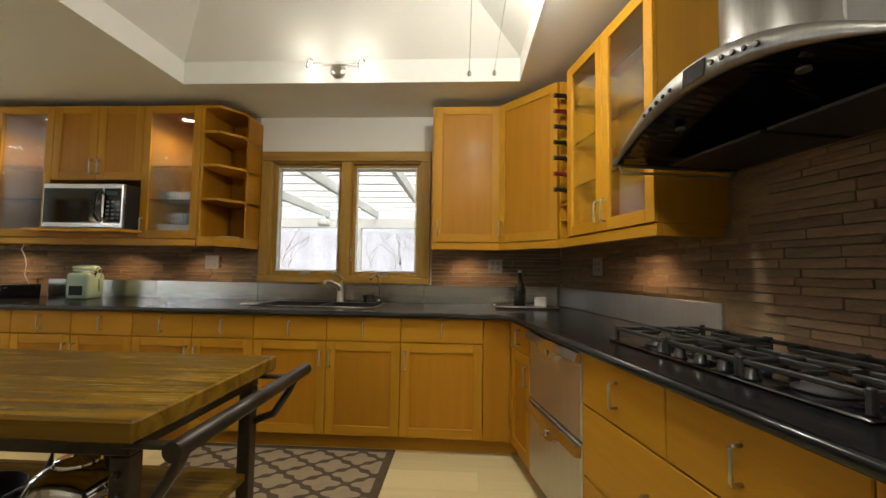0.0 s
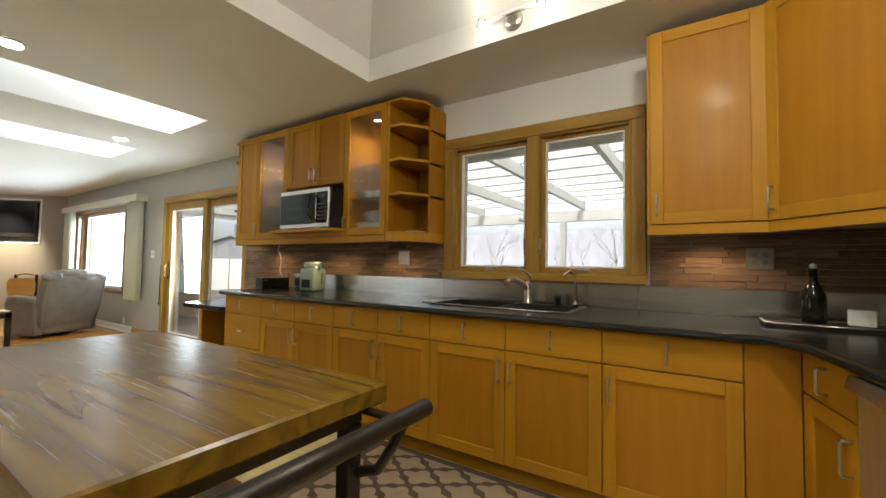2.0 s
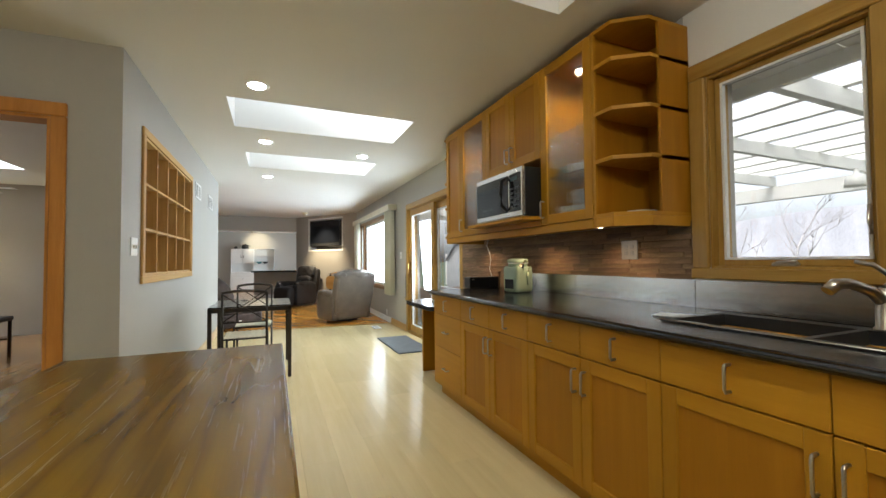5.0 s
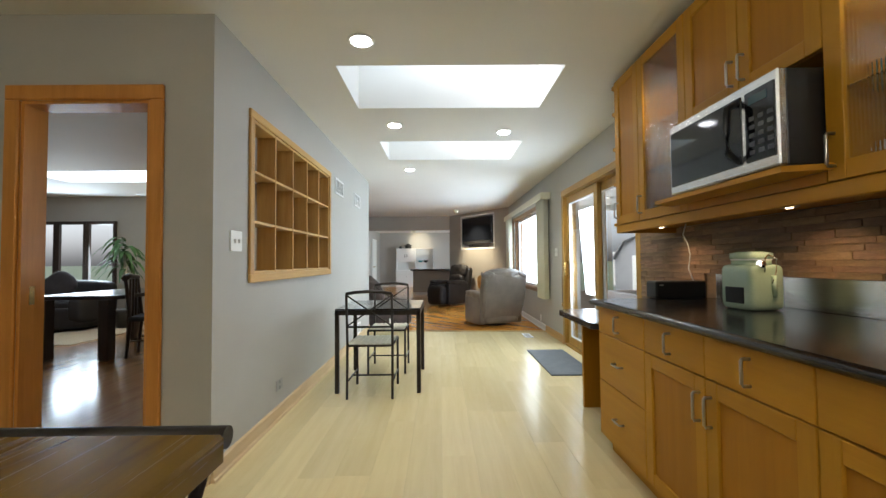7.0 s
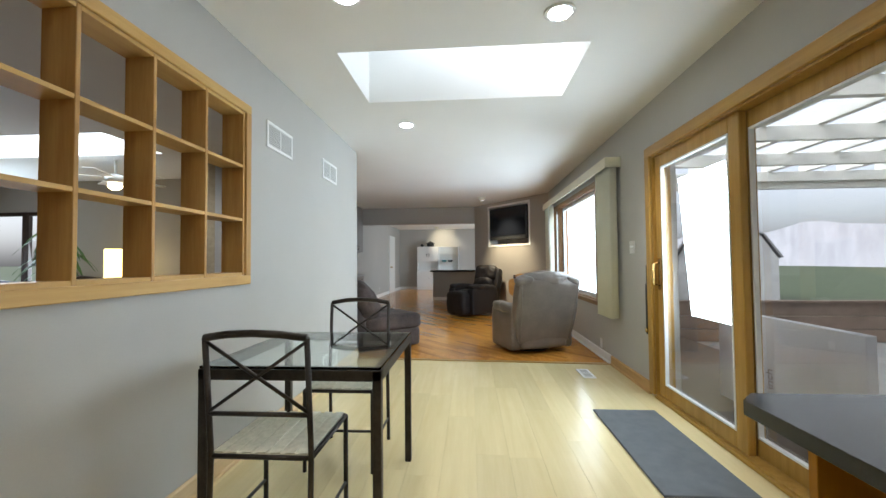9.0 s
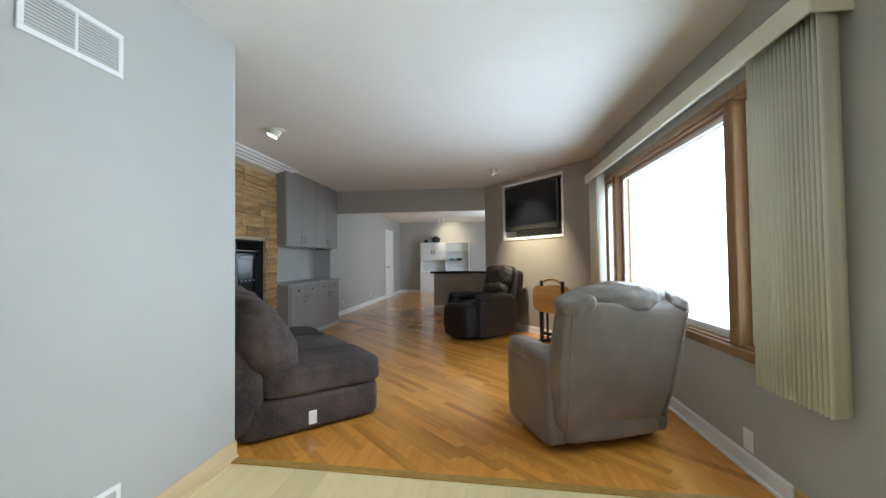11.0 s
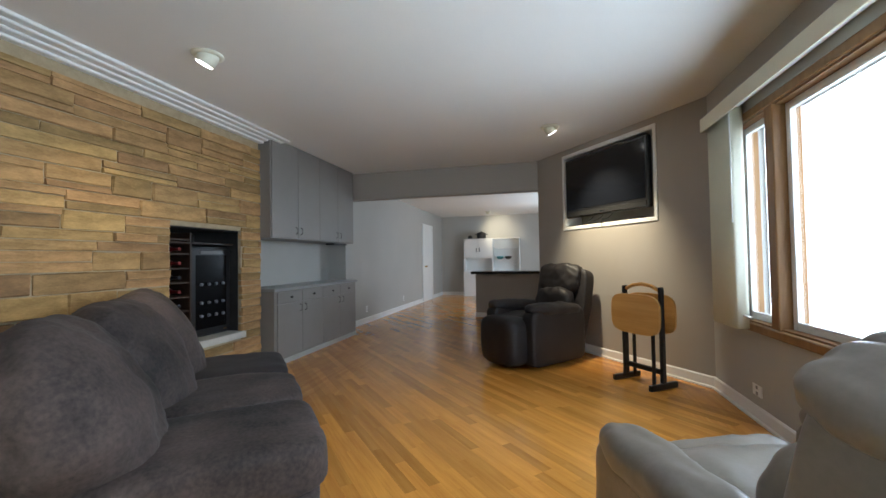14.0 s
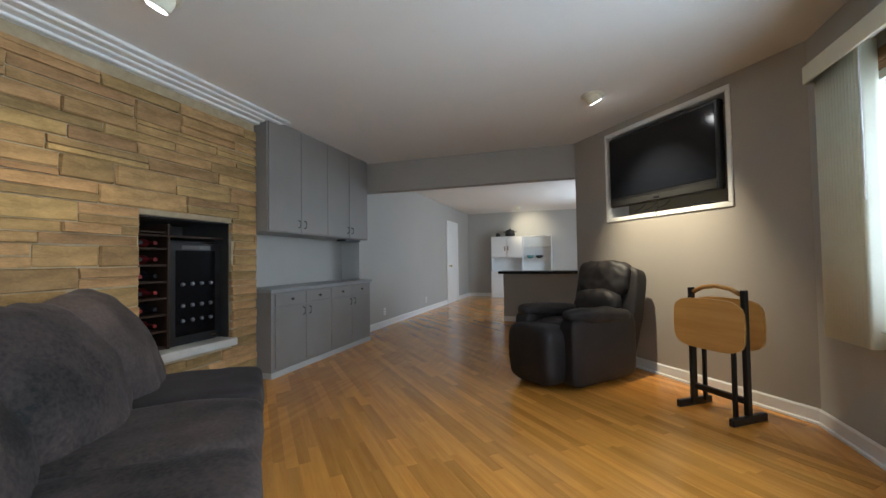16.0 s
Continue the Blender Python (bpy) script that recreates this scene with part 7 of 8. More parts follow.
for k in range(3):
    dx, dy = rn.uniform(-0.08, 0.08), rn.uniform(-0.08, 0.08)
    part("stem", tube(bmesh.new(), [(dx * 0.4, dy * 0.4, 0.3), (dx, dy, 0.9), (dx * 2, dy * 2, 1.35 + 0.12 * k)], [0.018, 0.014, 0.010], 6), BARK, pl)
    for j in range(13):
        a = rn.uniform(0, math.tau)
        L = rn.uniform(0.28, 0.48)
        z0_ = 1.0 + 0.12 * k + j * 0.03
        bm = bmesh.new()
        base = Vector((dx * 1.6, dy * 1.6, z0_))
        w_ = Vector((-math.sin(a), math.cos(a), 0))
        prev = None
        for q in range(6):
            f_ = q / 5
            p = base + Vector((math.cos(a), math.sin(a), 0)) * L * f_ + Vector((0, 0, 0.28 * f_ - 0.5 * f_ * f_))
            hw = 0.045 * math.sin(math.pi * min(1, 0.12 + f_ * 0.86))
            cur = (bm.verts.new(p - w_ * hw), bm.verts.new(p + Vector((0, 0, -0.008))), bm.verts.new(p + w_ * hw))
            if prev:
                bm.faces.new((prev[0], prev[1], cur[1], cur[0]))
                bm.faces.new((prev[1], prev[2], cur[2], cur[1]))
            prev = cur
        part("leaf", bm, LEAF, pl)
cf = thing("ceiling_fan", pose(-6.75, -2.75, CEILING), "white ceiling fan with a lit lamp", "ceiling fan")
part("rod", tube(bmesh.new(), [(0, 0, 0), (0, 0, -0.18)], 0.014), WHITE, cf)
part("motor", lathe(bmesh.new(), [(0.05, -0.18), (0.11, -0.20), (0.11, -0.27), (0.06, -0.30)], (0, 0, 0), 24), WHITE, cf)
part("lamp_globe", lathe(bmesh.new(), [(0.07, -0.30), (0.08, -0.34), (0.04, -0.38)], (0, 0, 0), 20), LIT_WARM, cf)
for k in range(5):
    b_ = part("blade", box(bmesh.new(), (0.13, -0.06, -0.235), (0.62, 0.06, -0.227), 0.003), WHITE, cf)
    b_.matrix_basis = pose(0, 0, 0, 0, 0, 20 + k * 72)
solo("den_rug", box(bmesh.new(), (-0.9, -0.6, 0), (0.9, 0.6, 0.012), 0.004), BEIGE, pose(-6.6, -4.2, -0.0025), "pale rug on the den floor", "rug")

# ---- outdoors ----
so = bmesh.new()
for i in range(90):
    x = -12 + i * 0.2
    box(so, (x + 0.003, NORTH + 0.2, 2.30), (x + 0.197, 4.15, 2.315))
setting("soffit", so, PATIO_WHITE, "ribbed white roof soffit")
setting("fascia", box(bmesh.new(), (-12, 4.15, 2.22), (6, 4.19, 2.42)), PATIO_WHITE)
pc = thing("patio_cover", Matrix.Identity(4), "white timber patio cover with corrugated clear roofing", "patio cover")
PX0, PX1 = -8.0, 3.6
for i in range(12):
    x = PX0 + i * (PX1 - PX0) / 11
    box_part("rafter", pc, PATIO_WHITE, (x - 0.03, 4.2, 2.26), (x + 0.03, 8.4, 2.40), 0.003)
for j in range(8):
    y = 4.60 + j * 0.52
    box_part("purlin", pc, PATIO_WHITE, (PX0 - 0.1, y - 0.035, 2.402), (PX1 + 0.1, y + 0.035, 2.503), 0.003)
box_part("beam", pc, PATIO_WHITE, (PX0 - 0.1, 8.36, 2.05), (PX1 + 0.1, 8.46, 2.259), 0.004)
box_part("side_beam", pc, PATIO_WHITE, (PX0 - 0.10, 4.22, 2.16), (PX0 - 0.04, 8.35, 2.40), 0.004)
for x in (PX0, -4.6, -1.0, 1.35, PX1):
    box_part("post", pc, PATIO_WHITE, (x - 0.05, 8.36, -0.139), (x + 0.05, 8.46, 2.049), 0.004)
TRANS, tnt, tbs = nodes_of("clear_corrugated_sheet")
tr_ = tnt.nodes.new("ShaderNodeBsdfTranslucent")
tr_.inputs[0].default_value = (0.92, 0.94, 0.95, 1)
tp_ = tnt.nodes.new("ShaderNodeBsdfTransparent")
mx2 = tnt.nodes.new("ShaderNodeMixShader")
mx2.inputs[0].default_value = 0.55
tnt.links.new(tr_.outputs[0], mx2.inputs[1])
tnt.links.new(tp_.outputs[0], mx2.inputs[2])
tnt.links.new(mx2.outputs[0], tnt.nodes["Material Output"].inputs[0])
bm = bmesh.new()
prev = None
for i in range(0, 281):
    x = PX0 - 0.1 + i * (PX1 - PX0 + 0.2) / 280
    z = 2.522 + 0.016 * math.sin(i * math.tau / 3.1)
    cur = (bm.verts.new((x, 4.2, z)), bm.verts.new((x, 8.6, z)))
    if prev:
        bm.faces.new((prev[0], cur[0], cur[1], prev[1])).smooth = True
    prev = cur
part("roofing", bm, TRANS, pc, "clear corrugated roofing sheet")
pl_ = thing("patio_lamp", pose(-1.6, 7.9, 2.26), "small white lamp under the patio cover", "lamp")
part("shade", lathe(bmesh.new(), [(0.12, -0.22), (0.10, -0.10), (0.03, -0.06), (0.02, 0.0)], (0, 0, 0), 16), PATIO_WHITE, pl_)

fo = thing("foam_board_stack", pose(-5.02, 4.0, -0.139), "wrapped grey insulation boards standing on the patio", "insulation boards")
box_part("boards", fo, surface("wrapped_foam", (0.42, 0.41, 0.42), (0.52, 0.51, 0.52), 3, 0.4, 0.06, 0.1), (-0.55, -0.03, 0.0), (0.75, 0.03, 0.86), 0.004)
TEXT = plain("print_grey", (0.14, 0.13, 0.14), 0.6)
for body, sz, x, z in (("R-7.5", 0.16, -0.10, 0.20), ("1\u00bd inch", 0.09, 0.06, 0.20)):
    fcv = bpy.data.curves.new("print", "FONT")
    fcv.body, fcv.size, fcv.extrude = body, sz, 0.001
    fcv.materials.append(TEXT)
    o = new("printed_text", fcv)
    o.parent = fo
    o.matrix_basis = Matrix.Translation((x, -0.032, z)) @ pose(0, 0, 0, 90, 0, 0) @ pose(0, 0, 0, 0, 0, 90)

sd = thing("garden_shed", pose(-13.6, 8.9, -0.22, 0, 0, 60) @ Matrix.Scale(0.78, 4), "pale barn-roofed garden shed with double doors", "shed")
SHED = surface("shed_paint", (0.26, 0.26, 0.26), (0.33, 0.33, 0.32), 3, 0.7, 0.05, 0.1)
gp_ = [(-1.5, 0), (1.5, 0), (1.5, 1.75), (1.05, 2.55), (0, 3.0), (-1.05, 2.55), (-1.5, 1.75)]
bm = bmesh.new()
fr = [bm.verts.new((x, 0, z)) for x, z in gp_]
bk = [bm.verts.new((x, 3, z)) for x, z in gp_]
bm.faces.new(fr); bm.faces.new(bk[::-1])
for k in range(len(gp_)):
    q = (k + 1) % len(gp_)
    bm.faces.new((fr[k], bk[k], bk[q], fr[q]))
part("wall", bm, SHED, sd)
for a, b in ((-0.8, 0), (0, 0.8)):
    part("door", box(bmesh.new(), (a + 0.02, -0.04, 0.1), (b - 0.02, -0.001, 1.95), 0.006), PATIO_WHITE, sd)
bm = bmesh.new()
for (xa, za), (xb, zb) in zip(gp_[2:6], gp_[3:7]):
    vs = [bm.verts.new(p) for p in ((xa * 1.05, -0.15, za + 0.03), (xb * 1.05, -0.15, zb + 0.03), (xb * 1.05, 3.15, zb + 0.03), (xa * 1.05, 3.15, za + 0.03))]
    bm.faces.new(vs)
o = part("roof", bm, surface("grey_shingle", (0.12, 0.12, 0.125), (0.18, 0.18, 0.185), 20, 0.9, 0.05, 0.4), sd)
o.modifiers.new("thick", "SOLIDIFY").thickness = 0.05
fe = thing("garden_fence", pose(-20.6, 10.6, -0.22), "weathered grey board garden fence", "fence")
for k in range(30):
    box_part("board", fe, FENCE, (k * 0.15, 0, 0.05), (k * 0.15 + 0.14, 0.02, 1.75), 0.004)
for k in range(4):
    box_part("post", fe, FENCE, (k * 1.5 - 0.04, 0.02, 0), (k * 1.5 + 0.05, 0.11, 1.8), 0.004)
pw = thing("planter_wall", pose(0, 0, -0.14), "low brown timber planter at the patio edge", "planter")
for k in range(3):
    box_part("board", pw, surface("brown_planter", (0.20, 0.14, 0.10), (0.27, 0.20, 0.15), 5, 0.8, 0.05, 0.2) if k == 0 else bpy.data.materials["brown_planter"], (-7.0, 8.7, 0.01 + k * 0.2), (-1.6, 8.76, 0.20 + k * 0.2), 0.006)


low = thing("low_wall", pose(-8.45, 0, -0.14), "low grey-brown boarded wall along the patio edge", "garden wall")
for k in range(3):
    box_part("board", low, bpy.data.materials["brown_planter"], (-0.03, 4.6, 0.01 + k * 0.2), (0.03, 8.6, 0.20 + k * 0.2), 0.006)
box_part("capping", low, bpy.data.materials["brown_planter"], (-0.07, 4.58, 0.602), (0.07, 8.62, 0.64), 0.006)


def bare_tree_mesh(seed):
    """A leafless tree: tapering trunk and five orders of forking limbs."""
    rn_ = random.Random(seed)
    bm_ = bmesh.new()

    def limb(p, d, length, r_, depth):
        n_ = 3
        pts_, q = [p], p
        for _ in range(n_):
            d = (d + Vector((rn_.uniform(-0.22, 0.22), rn_.uniform(-0.22, 0.22), rn_.uniform(-0.05, 0.15)))).normalized()
            q = q + d * length / n_
            pts_.append(q)
        tube(bm_, pts_, [r_ * (1 - 0.12 * i) for i in range(n_ + 1)], 4 if depth > 1 else 7)
        if depth < 5:
            for _ in range(3 if depth < 3 else 2):
                a = rn_.uniform(0, math.tau)
                nd = (d + 0.75 * Vector((math.cos(a), math.sin(a), rn_.uniform(-0.1, 0.5)))).normalized()
                limb(pts_[rn_.choice((2, 3))], nd, length * rn_.uniform(0.6, 0.8), r_ * 0.55, depth + 1)

    limb(Vector((0, 0, 0)), Vector((0, 0, 1)), 2.6, 0.085, 0)
    me_ = bpy.data.meshes.new("tree_wood")
    bm_.to_mesh(me_)
    bm_.free()
    me_.materials.append(BARK)
    return me_


tm = [bare_tree_mesh(s_) for s_ in (1, 2, 3)]
rn = random.Random(12)
for k in range(30):
    x, y = -40 + k * 2.2 + rn.uniform(-0.7, 0.7), rn.uniform(36, 54)
    t_ = thing("bare_tree", pose(x, y, -0.25, 0, 0, rn.uniform(0, 360)), "leafless grey tree behind the lawn", "tree", "trees behind the lawn")
    o = new("wood", tm[k % 3])
    o.parent = t_
    o.scale = [rn.uniform(0.8, 1.25)] * 3
bh = bmesh.new()
prev = None
for k in range(61):
    x = -120 + k * 4
    z = 6.5 + 2.2 * noise.noise(Vector((k * 0.31, 0, 0))) + 0.8 * noise.noise(Vector((k * 1.3, 4, 0)))
    cur = (bh.verts.new((x, 60, -0.3)), bh.verts.new((x, 60, z)))
    if prev:
        bh.faces.new((prev[0], cur[0], cur[1], prev[1]))
    prev = cur
setting("backdrop_woods", bh, surface("far_woods", (0.33, 0.33, 0.36), (0.50, 0.50, 0.54), 0.4, 0.95, 0.02, 0.0, 6.0, stretch=(1, 1, 0.35)), "far grey leafless woods")

# ---- ceiling lights ----


def downlight(x, y, watts, color, label, target=None, glow_mat=LIT_COOL):
    d = thing("recessed_light", pose(x, y, CEILING), label, "ceiling light", "recessed ceiling lights")
    part("trim_ring", lathe(bmesh.new(), [(0.085, -0.001), (0.085, -0.006), (0.07, -0.010), (0.062, -0.004)], (0, 0, 0), 28), WHITE, d)
    part("bulb", lathe(bmesh.new(), [(0.060, -0.005), (0.058, -0.012), (0.03, -0.016)], (0, 0, 0), 24), glow_mat, d)
    spot_lamp("downlight", (x, y, CEILING - 0.03), target or (x, y, 0), watts, color, 98, 1.0, 0.05)


for x, y in ((-2.35, 1.18), (-3.85, 1.212), (-4.08, 2.32), (-5.76, 1.21)):
    downlight(x, y, 14, (1.0, 0.91, 0.75), "lit recessed downlight with a white trim ring")


def eyeball(x, y, target, watts):
    d = thing("eyeball_light", pose(x, y, CEILING), "cream eyeball spotlight in the ceiling", "ceiling light", "eyeball ceiling lights")
    part("trim_ring", lathe(bmesh.new(), [(0.095, -0.001), (0.095, -0.008), (0.075, -0.014)], (0, 0, 0), 28), BLIND, d)
    v = (Vector(target) - Vector((x, y, CEILING))).normalized()
    q = v.to_track_quat("Z", "Y").to_matrix().to_4x4()
    m = Matrix.Translation((0, 0, -0.012)) @ q
    part("eyeball", lathe(bmesh.new(), [(0.06, -0.03), (0.065, 0.0), (0.06, 0.04), (0.055, 0.055)], (0, 0, 0), 24), BLIND, d).matrix_basis = m
    part("bulb", lathe(bmesh.new(), [(0.050, 0.054), (0.048, 0.058), (0.03, 0.06)], (0, 0, 0), 24), LIT, d).matrix_basis = m
    spot_lamp("eyeball_lamp", Vector((x, y, CEILING - 0.012)) + v * 0.09, target, watts, WARM, 75, 0.9, 0.03)


eyeball(-8.20, -0.14, (-8.0, FIRE_Y, 0.75), 22)
eyeball(-10.33, 2.07, (-10.85, 2.76, 1.12), 150)
eyeball(-17.4, 0.5, (-18.5, 0.7, 1.9), 40)

tl = thing("wall_spot_bar", pose(0.33, TRAY[3] - 0.01, 2.57), "brushed bar with two lit glass spots", "wall light")
part("backplate", lathe(bmesh.new(), [(0.055, 0), (0.055, 0.012), (0.03, 0.03)]), NICKEL, tl).matrix_basis = pose(0, 0, 0, 90, 0, 0)
part("bar", tube(bmesh.new(), [(-0.20, -0.05, 0.02), (0.20, -0.05, 0.02)], 0.007), NICKEL, tl)
for x in (-0.18, 0.18):
    s = part("spot", lathe(bmesh.new(), [(0.022, 0.04), (0.026, 0.0), (0.028, -0.03)], (x, -0.06, 0.02), 16), TABLE_GLASS, tl, "clear glass spot shade")
    part("bulb", lathe(bmesh.new(), [(0.012, 0.03), (0.016, 0.0), (0.010, -0.02)], (x, -0.06, 0.02), 12), LIT, s)
    la = bpy.data.lights.new("bar_spot", "POINT")
    la.energy, la.color, la.shadow_soft_size = 0.4, NEUTRAL, 0.05
    new("bar_spot", la).location = (0.33 + x, TRAY[3] - 0.16, 2.55)

cl = thing("cable_light", pose(0, 0, 0), "low-voltage cable light with a frosted disc shade", "ceiling light")
for x in (1.25, 1.42):
    part("cable", tube(bmesh.new(), [(x, TRAY[3] - 0.012, 2.54), (x, TRAY[2] + 0.02, 2.54)], 0.0025, 6), NICKEL, cl)
    part("anchor", lathe(bmesh.new(), [(0.014, 0), (0.012, 0.03), (0.006, 0.05)], (0, 0, 0), 12), NICKEL, cl).matrix_basis = pose(x, TRAY[3] - 0.009, 2.54, 90, 0, 0)
for y in (1.75, 0.3):
    s = part("spot", lathe(bmesh.new(), [(0.012, 0.05), (0.05, 0.035), (0.065, 0.0), (0.05, -0.02)], (1.335, y, 2.52), 24), TABLE_GLASS, cl, "frosted glass disc shade")
    part("bulb", lathe(bmesh.new(), [(0.022, 0.0), (0.024, -0.022), (0.015, -0.03)], (1.335, y, 2.515), 16), LIT, s)
    part("arm", tube(bmesh.new(), [(1.25, y, 2.54), (1.335, y, 2.565), (1.42, y, 2.54)], 0.004, 6), NICKEL, s)
    spot_lamp("cable_spot", (1.335, y, 2.47), (1.0, y + 0.2, 0), 12, NEUTRAL, 140, 0.9, 0.03)
    la = bpy.data.lights.new("cable_bulb", "POINT")
    la.energy, la.color, la.shadow_soft_size = 13.5, NEUTRAL, 0.05
    new("cable_bulb", la).location = (1.335, y, 2.45)

# under-cabinet and in-cabinet lamps
for x, y in ((-2.6, 3.12), (-1.63, 3.12), (-0.95, 3.12), (1.25, 3.15), run_xy(1.98, 2.0)):
    d = thing("puck_light", pose(x, y, UP_Z0 - (0.017 if x < 0 else 0.001)), "small lit puck light under the cabinet", "cabinet light", "puck lights")
    part("housing", lathe(bmesh.new(), [(0.034, 0), (0.034, -0.012), (0.028, -0.016)], (0, 0, 0), 20), NICKEL, d)
    part("bulb", lathe(bmesh.new(), [(0.014, -0.0155), (0.012, -0.018)], (0, 0, 0), 16), LIT_WARM, d)
    spot_lamp("puck_lamp", (x, y, UP_Z0 - 0.045), (x, y + 0.05, 0.9), 2.6, (1.0, 0.66, 0.34), 140, 0.8, 0.02)
for x in (-2.2, -1.05):
    d = thing("puck_light", pose(x, 3.14, UP_Z1 - 0.019), "lit puck light inside the glass cabinet", "cabinet light", "puck lights")
    part("housing", lathe(bmesh.new(), [(0.034, 0), (0.034, -0.012), (0.028, -0.016)], (0, 0, 0), 20), NICKEL, d)
    part("bulb", lathe(bmesh.new(), [(0.024, -0.0155), (0.022, -0.019)], (0, 0, 0), 16), LIT, d)
    spot_lamp("puck_lamp", (x, 3.14, UP_Z1 - 0.05), (x, 3.14, 1.4), 5, WARM, 140, 0.8, 0.02)

# ---- pieces: stone and boards ----


def block_mesh(name, w, h, d, mat, rough, seed):
    """A chipped stone face block, w by h on its face and d deep."""
    rnd = random.Random(seed)
    bm = bmesh.new()
    box(bm, (-w / 2, -d / 2, -h / 2), (w / 2, d / 2, h / 2), min(w, h) * 0.07)
    for v in bm.verts:
        if v.co.y > 0:
            v.co.y += rnd.uniform(-rough, rough)
            v.co.x += rnd.uniform(-0.4, 0.4) * rough
            v.co.z += rnd.uniform(-0.4, 0.4) * rough
    me = bpy.data.meshes.new(name)
    bm.to_mesh(me)
    bm.free()
    me.materials.append(mat)
    return me


def courses(u0, u1, z0, z1, h_range, w_range, seed, keep, gap):
    """Random-length courses that fill a rectangle; keep(u, z, w, h) says whether a piece is wanted."""
    rnd = random.Random(seed)
    z = z0
    out = []
    while z < z1 - 0.01:
        h = min(rnd.uniform(*h_range), z1 - z)
        u = u0 - rnd.uniform(0, w_range[0])
        while u < u1:
            w = rnd.uniform(*w_range)
            a, b = max(u, u0), min(u + w, u1)
            if b - a > 0.03 and keep(a, b, z, z + h):
                out.append((a + gap, b - gap, z + gap, z + h - gap))
            u += w
        z += h
    return out


def lay_stones(name, parent, rects, place, depth, mat, rough, seed):
    """place(u, out, z) gives the world place and the turn of the face."""
    rnd = random.Random(seed)
    for i, (a, b, c, d) in enumerate(rects):
        me = block_mesh(name, b - a, d - c, depth, mat, rough, seed + i)
        o = new(name, me)
        o.parent = parent
        o.matrix_basis = place((a + b) / 2, rnd.uniform(-0.008, 0.006) * (depth / 0.05), (c + d) / 2)


def split_round(rects, hole):
    out = []
    for a, b, c, d in rects:
        if d <= hole[2] or c >= hole[3] or b <= hole[0] or a >= hole[1]:
            out.append((a, b, c, d))
            continue
        if a < hole[0] - 0.03:
            out.append((a, hole[0], c, d))
        if b > hole[1] + 0.03:
            out.append((hole[1], b, c, d))
    return out


rects = courses(FX0, FX1, 0.01, 2.335, (0.065, 0.145), (0.26, 0.74), 5, lambda *k: True, 0.0028)
rnd = random.Random(77)
split = []
for a, b, c, d in rects:
    if d - c > 0.085 and rnd.random() < 0.42:
        m = c + (d - c) * rnd.uniform(0.32, 0.68)
        split += [(a, b, c, m - 0.0022), (a, b, m + 0.0022, d)]
    else:
        split.append((a, b, c, d))
rects = split
# stones run out beyond the moulding's underside, and round the opening
rects = split_round(rects, (OPEN[0], OPEN[1], OPEN[2] - 0.06, OPEN[3]))
lay_stones("stone", fp, rects, lambda u, o, z: pose(u, FIRE_Y - 0.012 + o, z), 0.05, STONE, 0.0075, 11)

bs = setting("wall_backsplash", box(bmesh.new(), (-3.36, NORTH - 0.010, 0.75), (-0.53, NORTH - 0.0065, UP_Z0 - 0.02)), SLATE, "ledger stone backsplash")
rects = courses(-3.36, -0.53, 1.056, UP_Z0 - 0.018, (0.024, 0.040), (0.12, 0.36), 21, lambda *k: True, 0.0012)
rects += courses(-3.36, -2.51, 0.758, 1.056, (0.030, 0.046), (0.14, 0.42), 26, lambda *k: True, 0.0012)
rects += courses(0.96, 2.02, 1.056, UP_Z0 - 0.018, (0.024, 0.040), (0.12, 0.36), 22, lambda *k: True, 0.0012)
lay_stones("stone", bs, rects, lambda u, o, z: pose(u, NORTH - 0.016 - o * 0.8, z, 0, 0, 180), 0.014, SLATE, 0.002, 31)
be = on_stove_wall(setting("wall_backsplash_stove", box(bmesh.new(), (EAST - 0.004, -0.5, CT1 + 0.001), (EAST, NORTH - 0.12, 1.70)), SLATE, "ledger stone behind the cooktop"))
rects = courses(-0.1, NORTH - 0.12, 0.906, 1.69, (0.024, 0.040), (0.12, 0.36), 23, lambda a, b, c, d: (d < UP_Z0 - 0.02 or b < GY0) and (c > 1.054 or b < 1.63), 0.0012)
lay_stones("stone", be, rects, lambda u, o, z: pose(EAST - 0.010 - o * 0.8, u, z, 0, 0, 90), 0.014, SLATE, 0.002, 41)

MAPLE_FLOOR = wood("maple_laminate", (0.80, 0.68, 0.385), (0.71, 0.58, 0.305), "x", 0.7, 0.20, 0.35, pieces=0.07, offset_random=True)
OAK_FLOOR = wood("oak_strip", (0.68, 0.316, 0.056), (0.48, 0.188, 0.028), "x", 0.9, 0.19, 0.35, pieces=0.21, offset_random=True)
OAK_FLOOR_FAR = wood("oak_strip_far", (0.68, 0.316, 0.056), (0.48, 0.188, 0.028), "x", 0.9, 0.19, 0.35, islands=0.21, rot=(0, 0, 0))

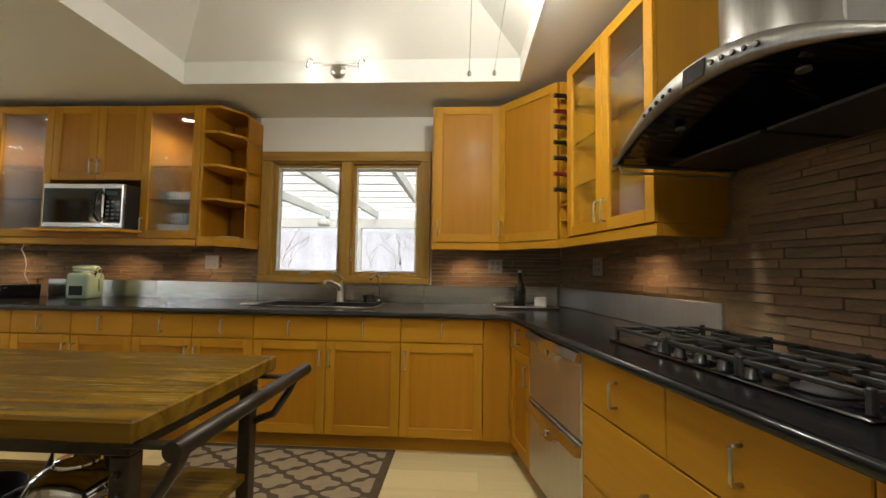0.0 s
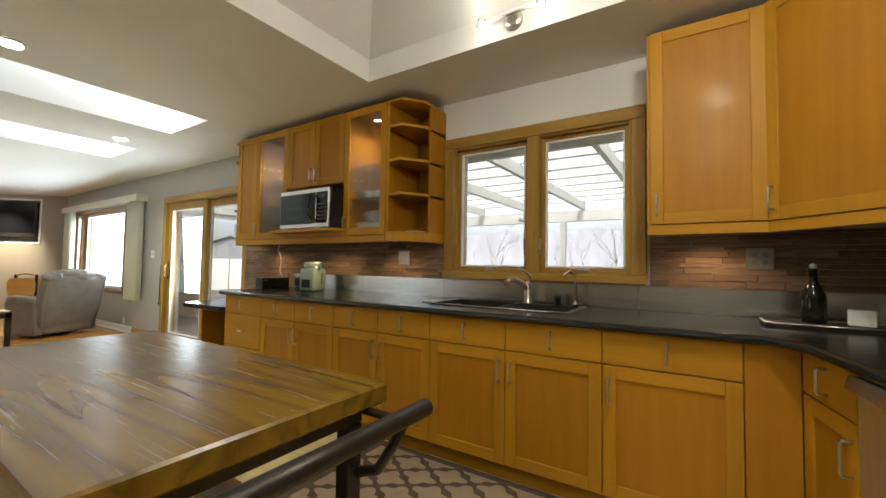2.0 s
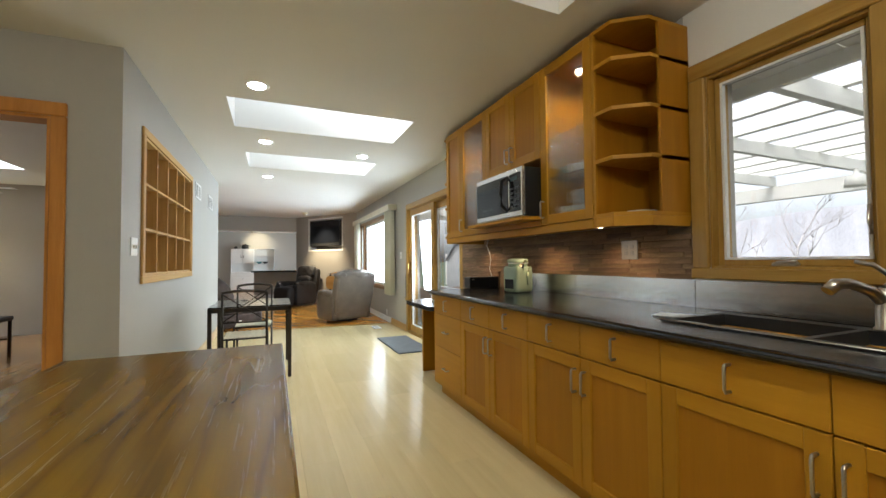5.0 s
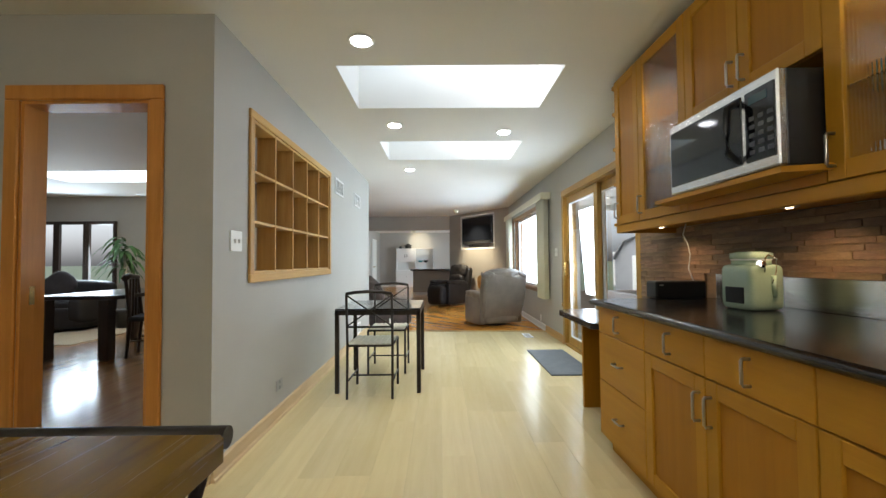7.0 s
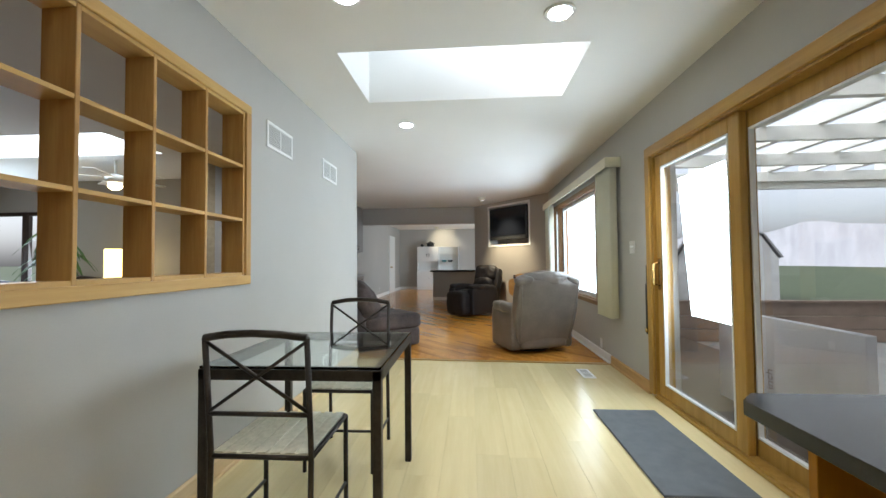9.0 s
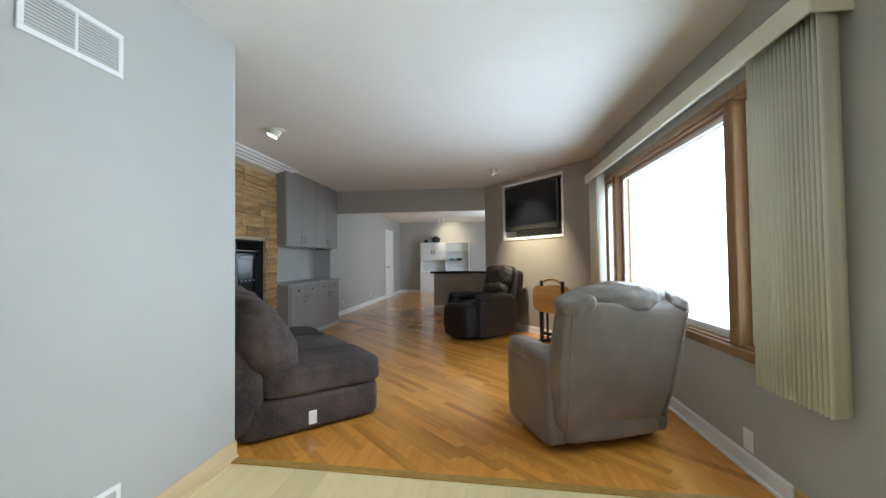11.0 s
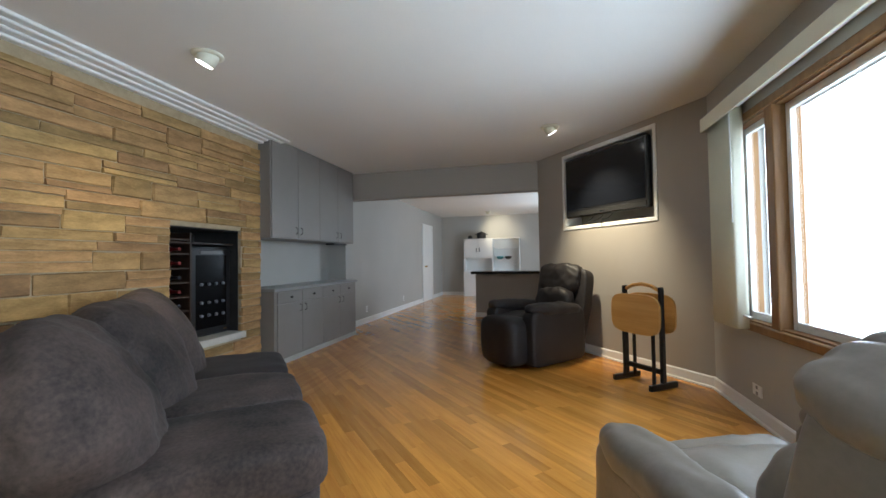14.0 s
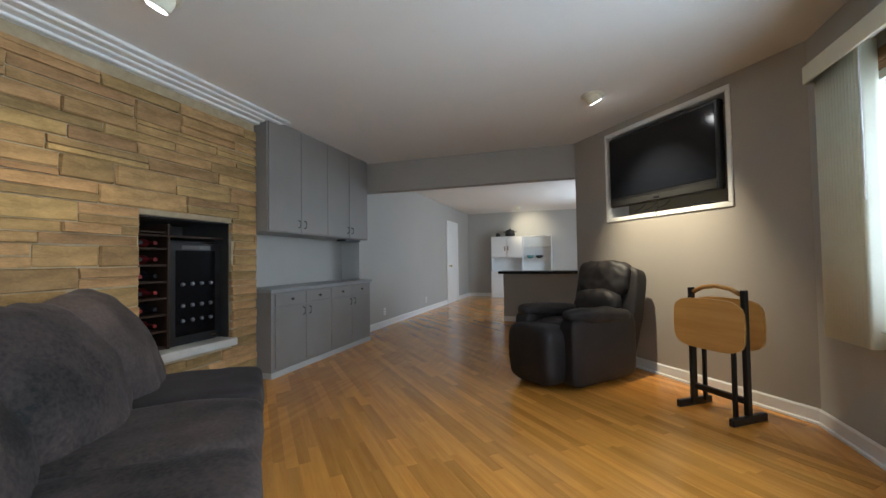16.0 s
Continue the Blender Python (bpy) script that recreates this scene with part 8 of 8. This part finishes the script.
fl = setting("floor_kitchen", box(bmesh.new(), (-6.66, -2.4, -0.019), (EAST_END, NORTH, -0.013)), MAPLE_FLOOR, "pale maple laminate floor")
rnd = random.Random(3)
plank = {}
for j in range(16):
    y = 0.30 + j * 0.193
    x = -6.64 - rnd.uniform(0, 1.0)
    while x < EAST_END:
        L = 1.28
        a, b = max(x, -6.64 + 0.06 * (y - 0.4) / 3 * 3), min(x + L, EAST_END)
        yb_ = min(y + 0.193, NORTH)
        if b - a > 0.05 and yb_ - y > 0.02:
            key = (round(b - a, 3), round(yb_ - y, 3))
            if key not in plank:
                bm = box(bmesh.new(), (0, 0.0003, -0.012), (key[0] - 0.0006, key[1] - 0.0003, 0.0))
                me = bpy.data.meshes.new("plank")
                bm.to_mesh(me)
                bm.free()
                me.materials.append(MAPLE_FLOOR)
                plank[key] = me
            o = new("plank", plank[key])
            o.parent = fl
            o.location = (a, y, 0)
        x += L
bm = bmesh.new()
for j in range(14):
    y = 0.30 - (j + 1) * 0.193
    x = HALL_X0 - 0.1 - rnd.uniform(0, 1)
    while x < EAST_END:
        a, b = max(x, HALL_X0), min(x + 1.28, EAST_END)
        if b - a > 0.05:
            box(bm, (a, y, -0.012), (b - 0.0006, y + 0.1924, 0))
        x += 1.28
tagged(part("plank_field", bm, MAPLE_FLOOR, fl), "", kind="stuff")

ofl = setting("floor_living", box(bmesh.new(), (-19, -1.3, -0.019), (-6.44, NORTH, -0.0012)), OAK_FLOOR_FAR, "oak strip floor laid on the slant")
# strips on the slant; those near the walk as single boards
th = radians(43)
ux, uy = math.cos(th), math.sin(th)
W = 0.064
strip = {}
near, far_bm = 0, bmesh.new()
rnd = random.Random(8)


def inside(x, y):
    edge = -6.66 + 0.06 * (y - 0.45)
    if x > edge or y > NORTH or x < -18.55:
        return False
    if x > -9.8:
        return y > FIRE_Y
    return y > -1.15


for k in range(-145, 170):
    v = k * W
    u = -22.0 + rnd.uniform(0, 0.8)
    while u < 2.0:
        L = rnd.choice((0.35, 0.5, 0.65, 0.8, 1.0))
        cx, cy = (u + L / 2) * ux - (v + W / 2) * uy, (u + L / 2) * uy + (v + W / 2) * ux
        ok = all(inside(q * ux - r_ * uy, q * uy + r_ * ux) for q in (u, u + L) for r_ in (v, v + W))
        part_in = ok or any(inside(q * ux - r_ * uy, q * uy + r_ * ux) for q in (u, u + L / 2, u + L) for r_ in (v, v + W))
        if ok and -10.4 < cx < -6.6 and 0.2 < cy < 3.3 and near < 300:
            if L not in strip:
                b_ = box(bmesh.new(), (0, 0.0004, -0.013), (L - 0.0008, W - 0.0004, 0.0))
                me = bpy.data.meshes.new("board")
                b_.to_mesh(me)
                b_.free()
                me.materials.append(OAK_FLOOR)
                strip[L] = me
            o = new("board", strip[L])
            o.parent = ofl
            o.matrix_basis = pose(u * ux - v * uy, u * uy + v * ux, 0, 0, 0, 43)
            near += 1
        elif part_in:
            q = [(u, v + 0.0004), (u + L - 0.0008, v + 0.0004), (u + L - 0.0008, v + W - 0.0004), (u, v + W - 0.0004)]
            ps = [(a * ux - b * uy, a * uy + b * ux) for a, b in q]
            if max(p[0] for p in ps) < -6.50 and all(y < NORTH + 0.15 and y > (FIRE_Y - 0.5 if x > -9.8 else -1.25) and (x > -9.9 or x < -12.05 or (Vector((x, y, 0)) - TV_A).dot(TV_N) > -0.13) for x, y in ps):
                vs = [far_bm.verts.new((x, y, -0.0002)) for x, y in ps]
                far_bm.faces.new(vs)
        u += L
tagged(part("board_field", far_bm, OAK_FLOOR_FAR, ofl), "", kind="stuff")
bm = prism(bmesh.new(), [(-6.69, 0.42), (-6.63, 0.42), (-6.455, NORTH - 0.02), (-6.515, NORTH - 0.02)], 0.0002, 0.007)
setting("trim_threshold", bm, OAK_TRIM, "oak strip between the two floors")
setting("floor_den", box(bmesh.new(), (-7.9, -7.2, -0.02), (HALL_X0 - 0.01, 0.296, -0.003)), wood("den_floor", (0.45, 0.24, 0.09), (0.32, 0.15, 0.05), "x", 0.7, 0.2, 0.4), "polished wood floor of the den")
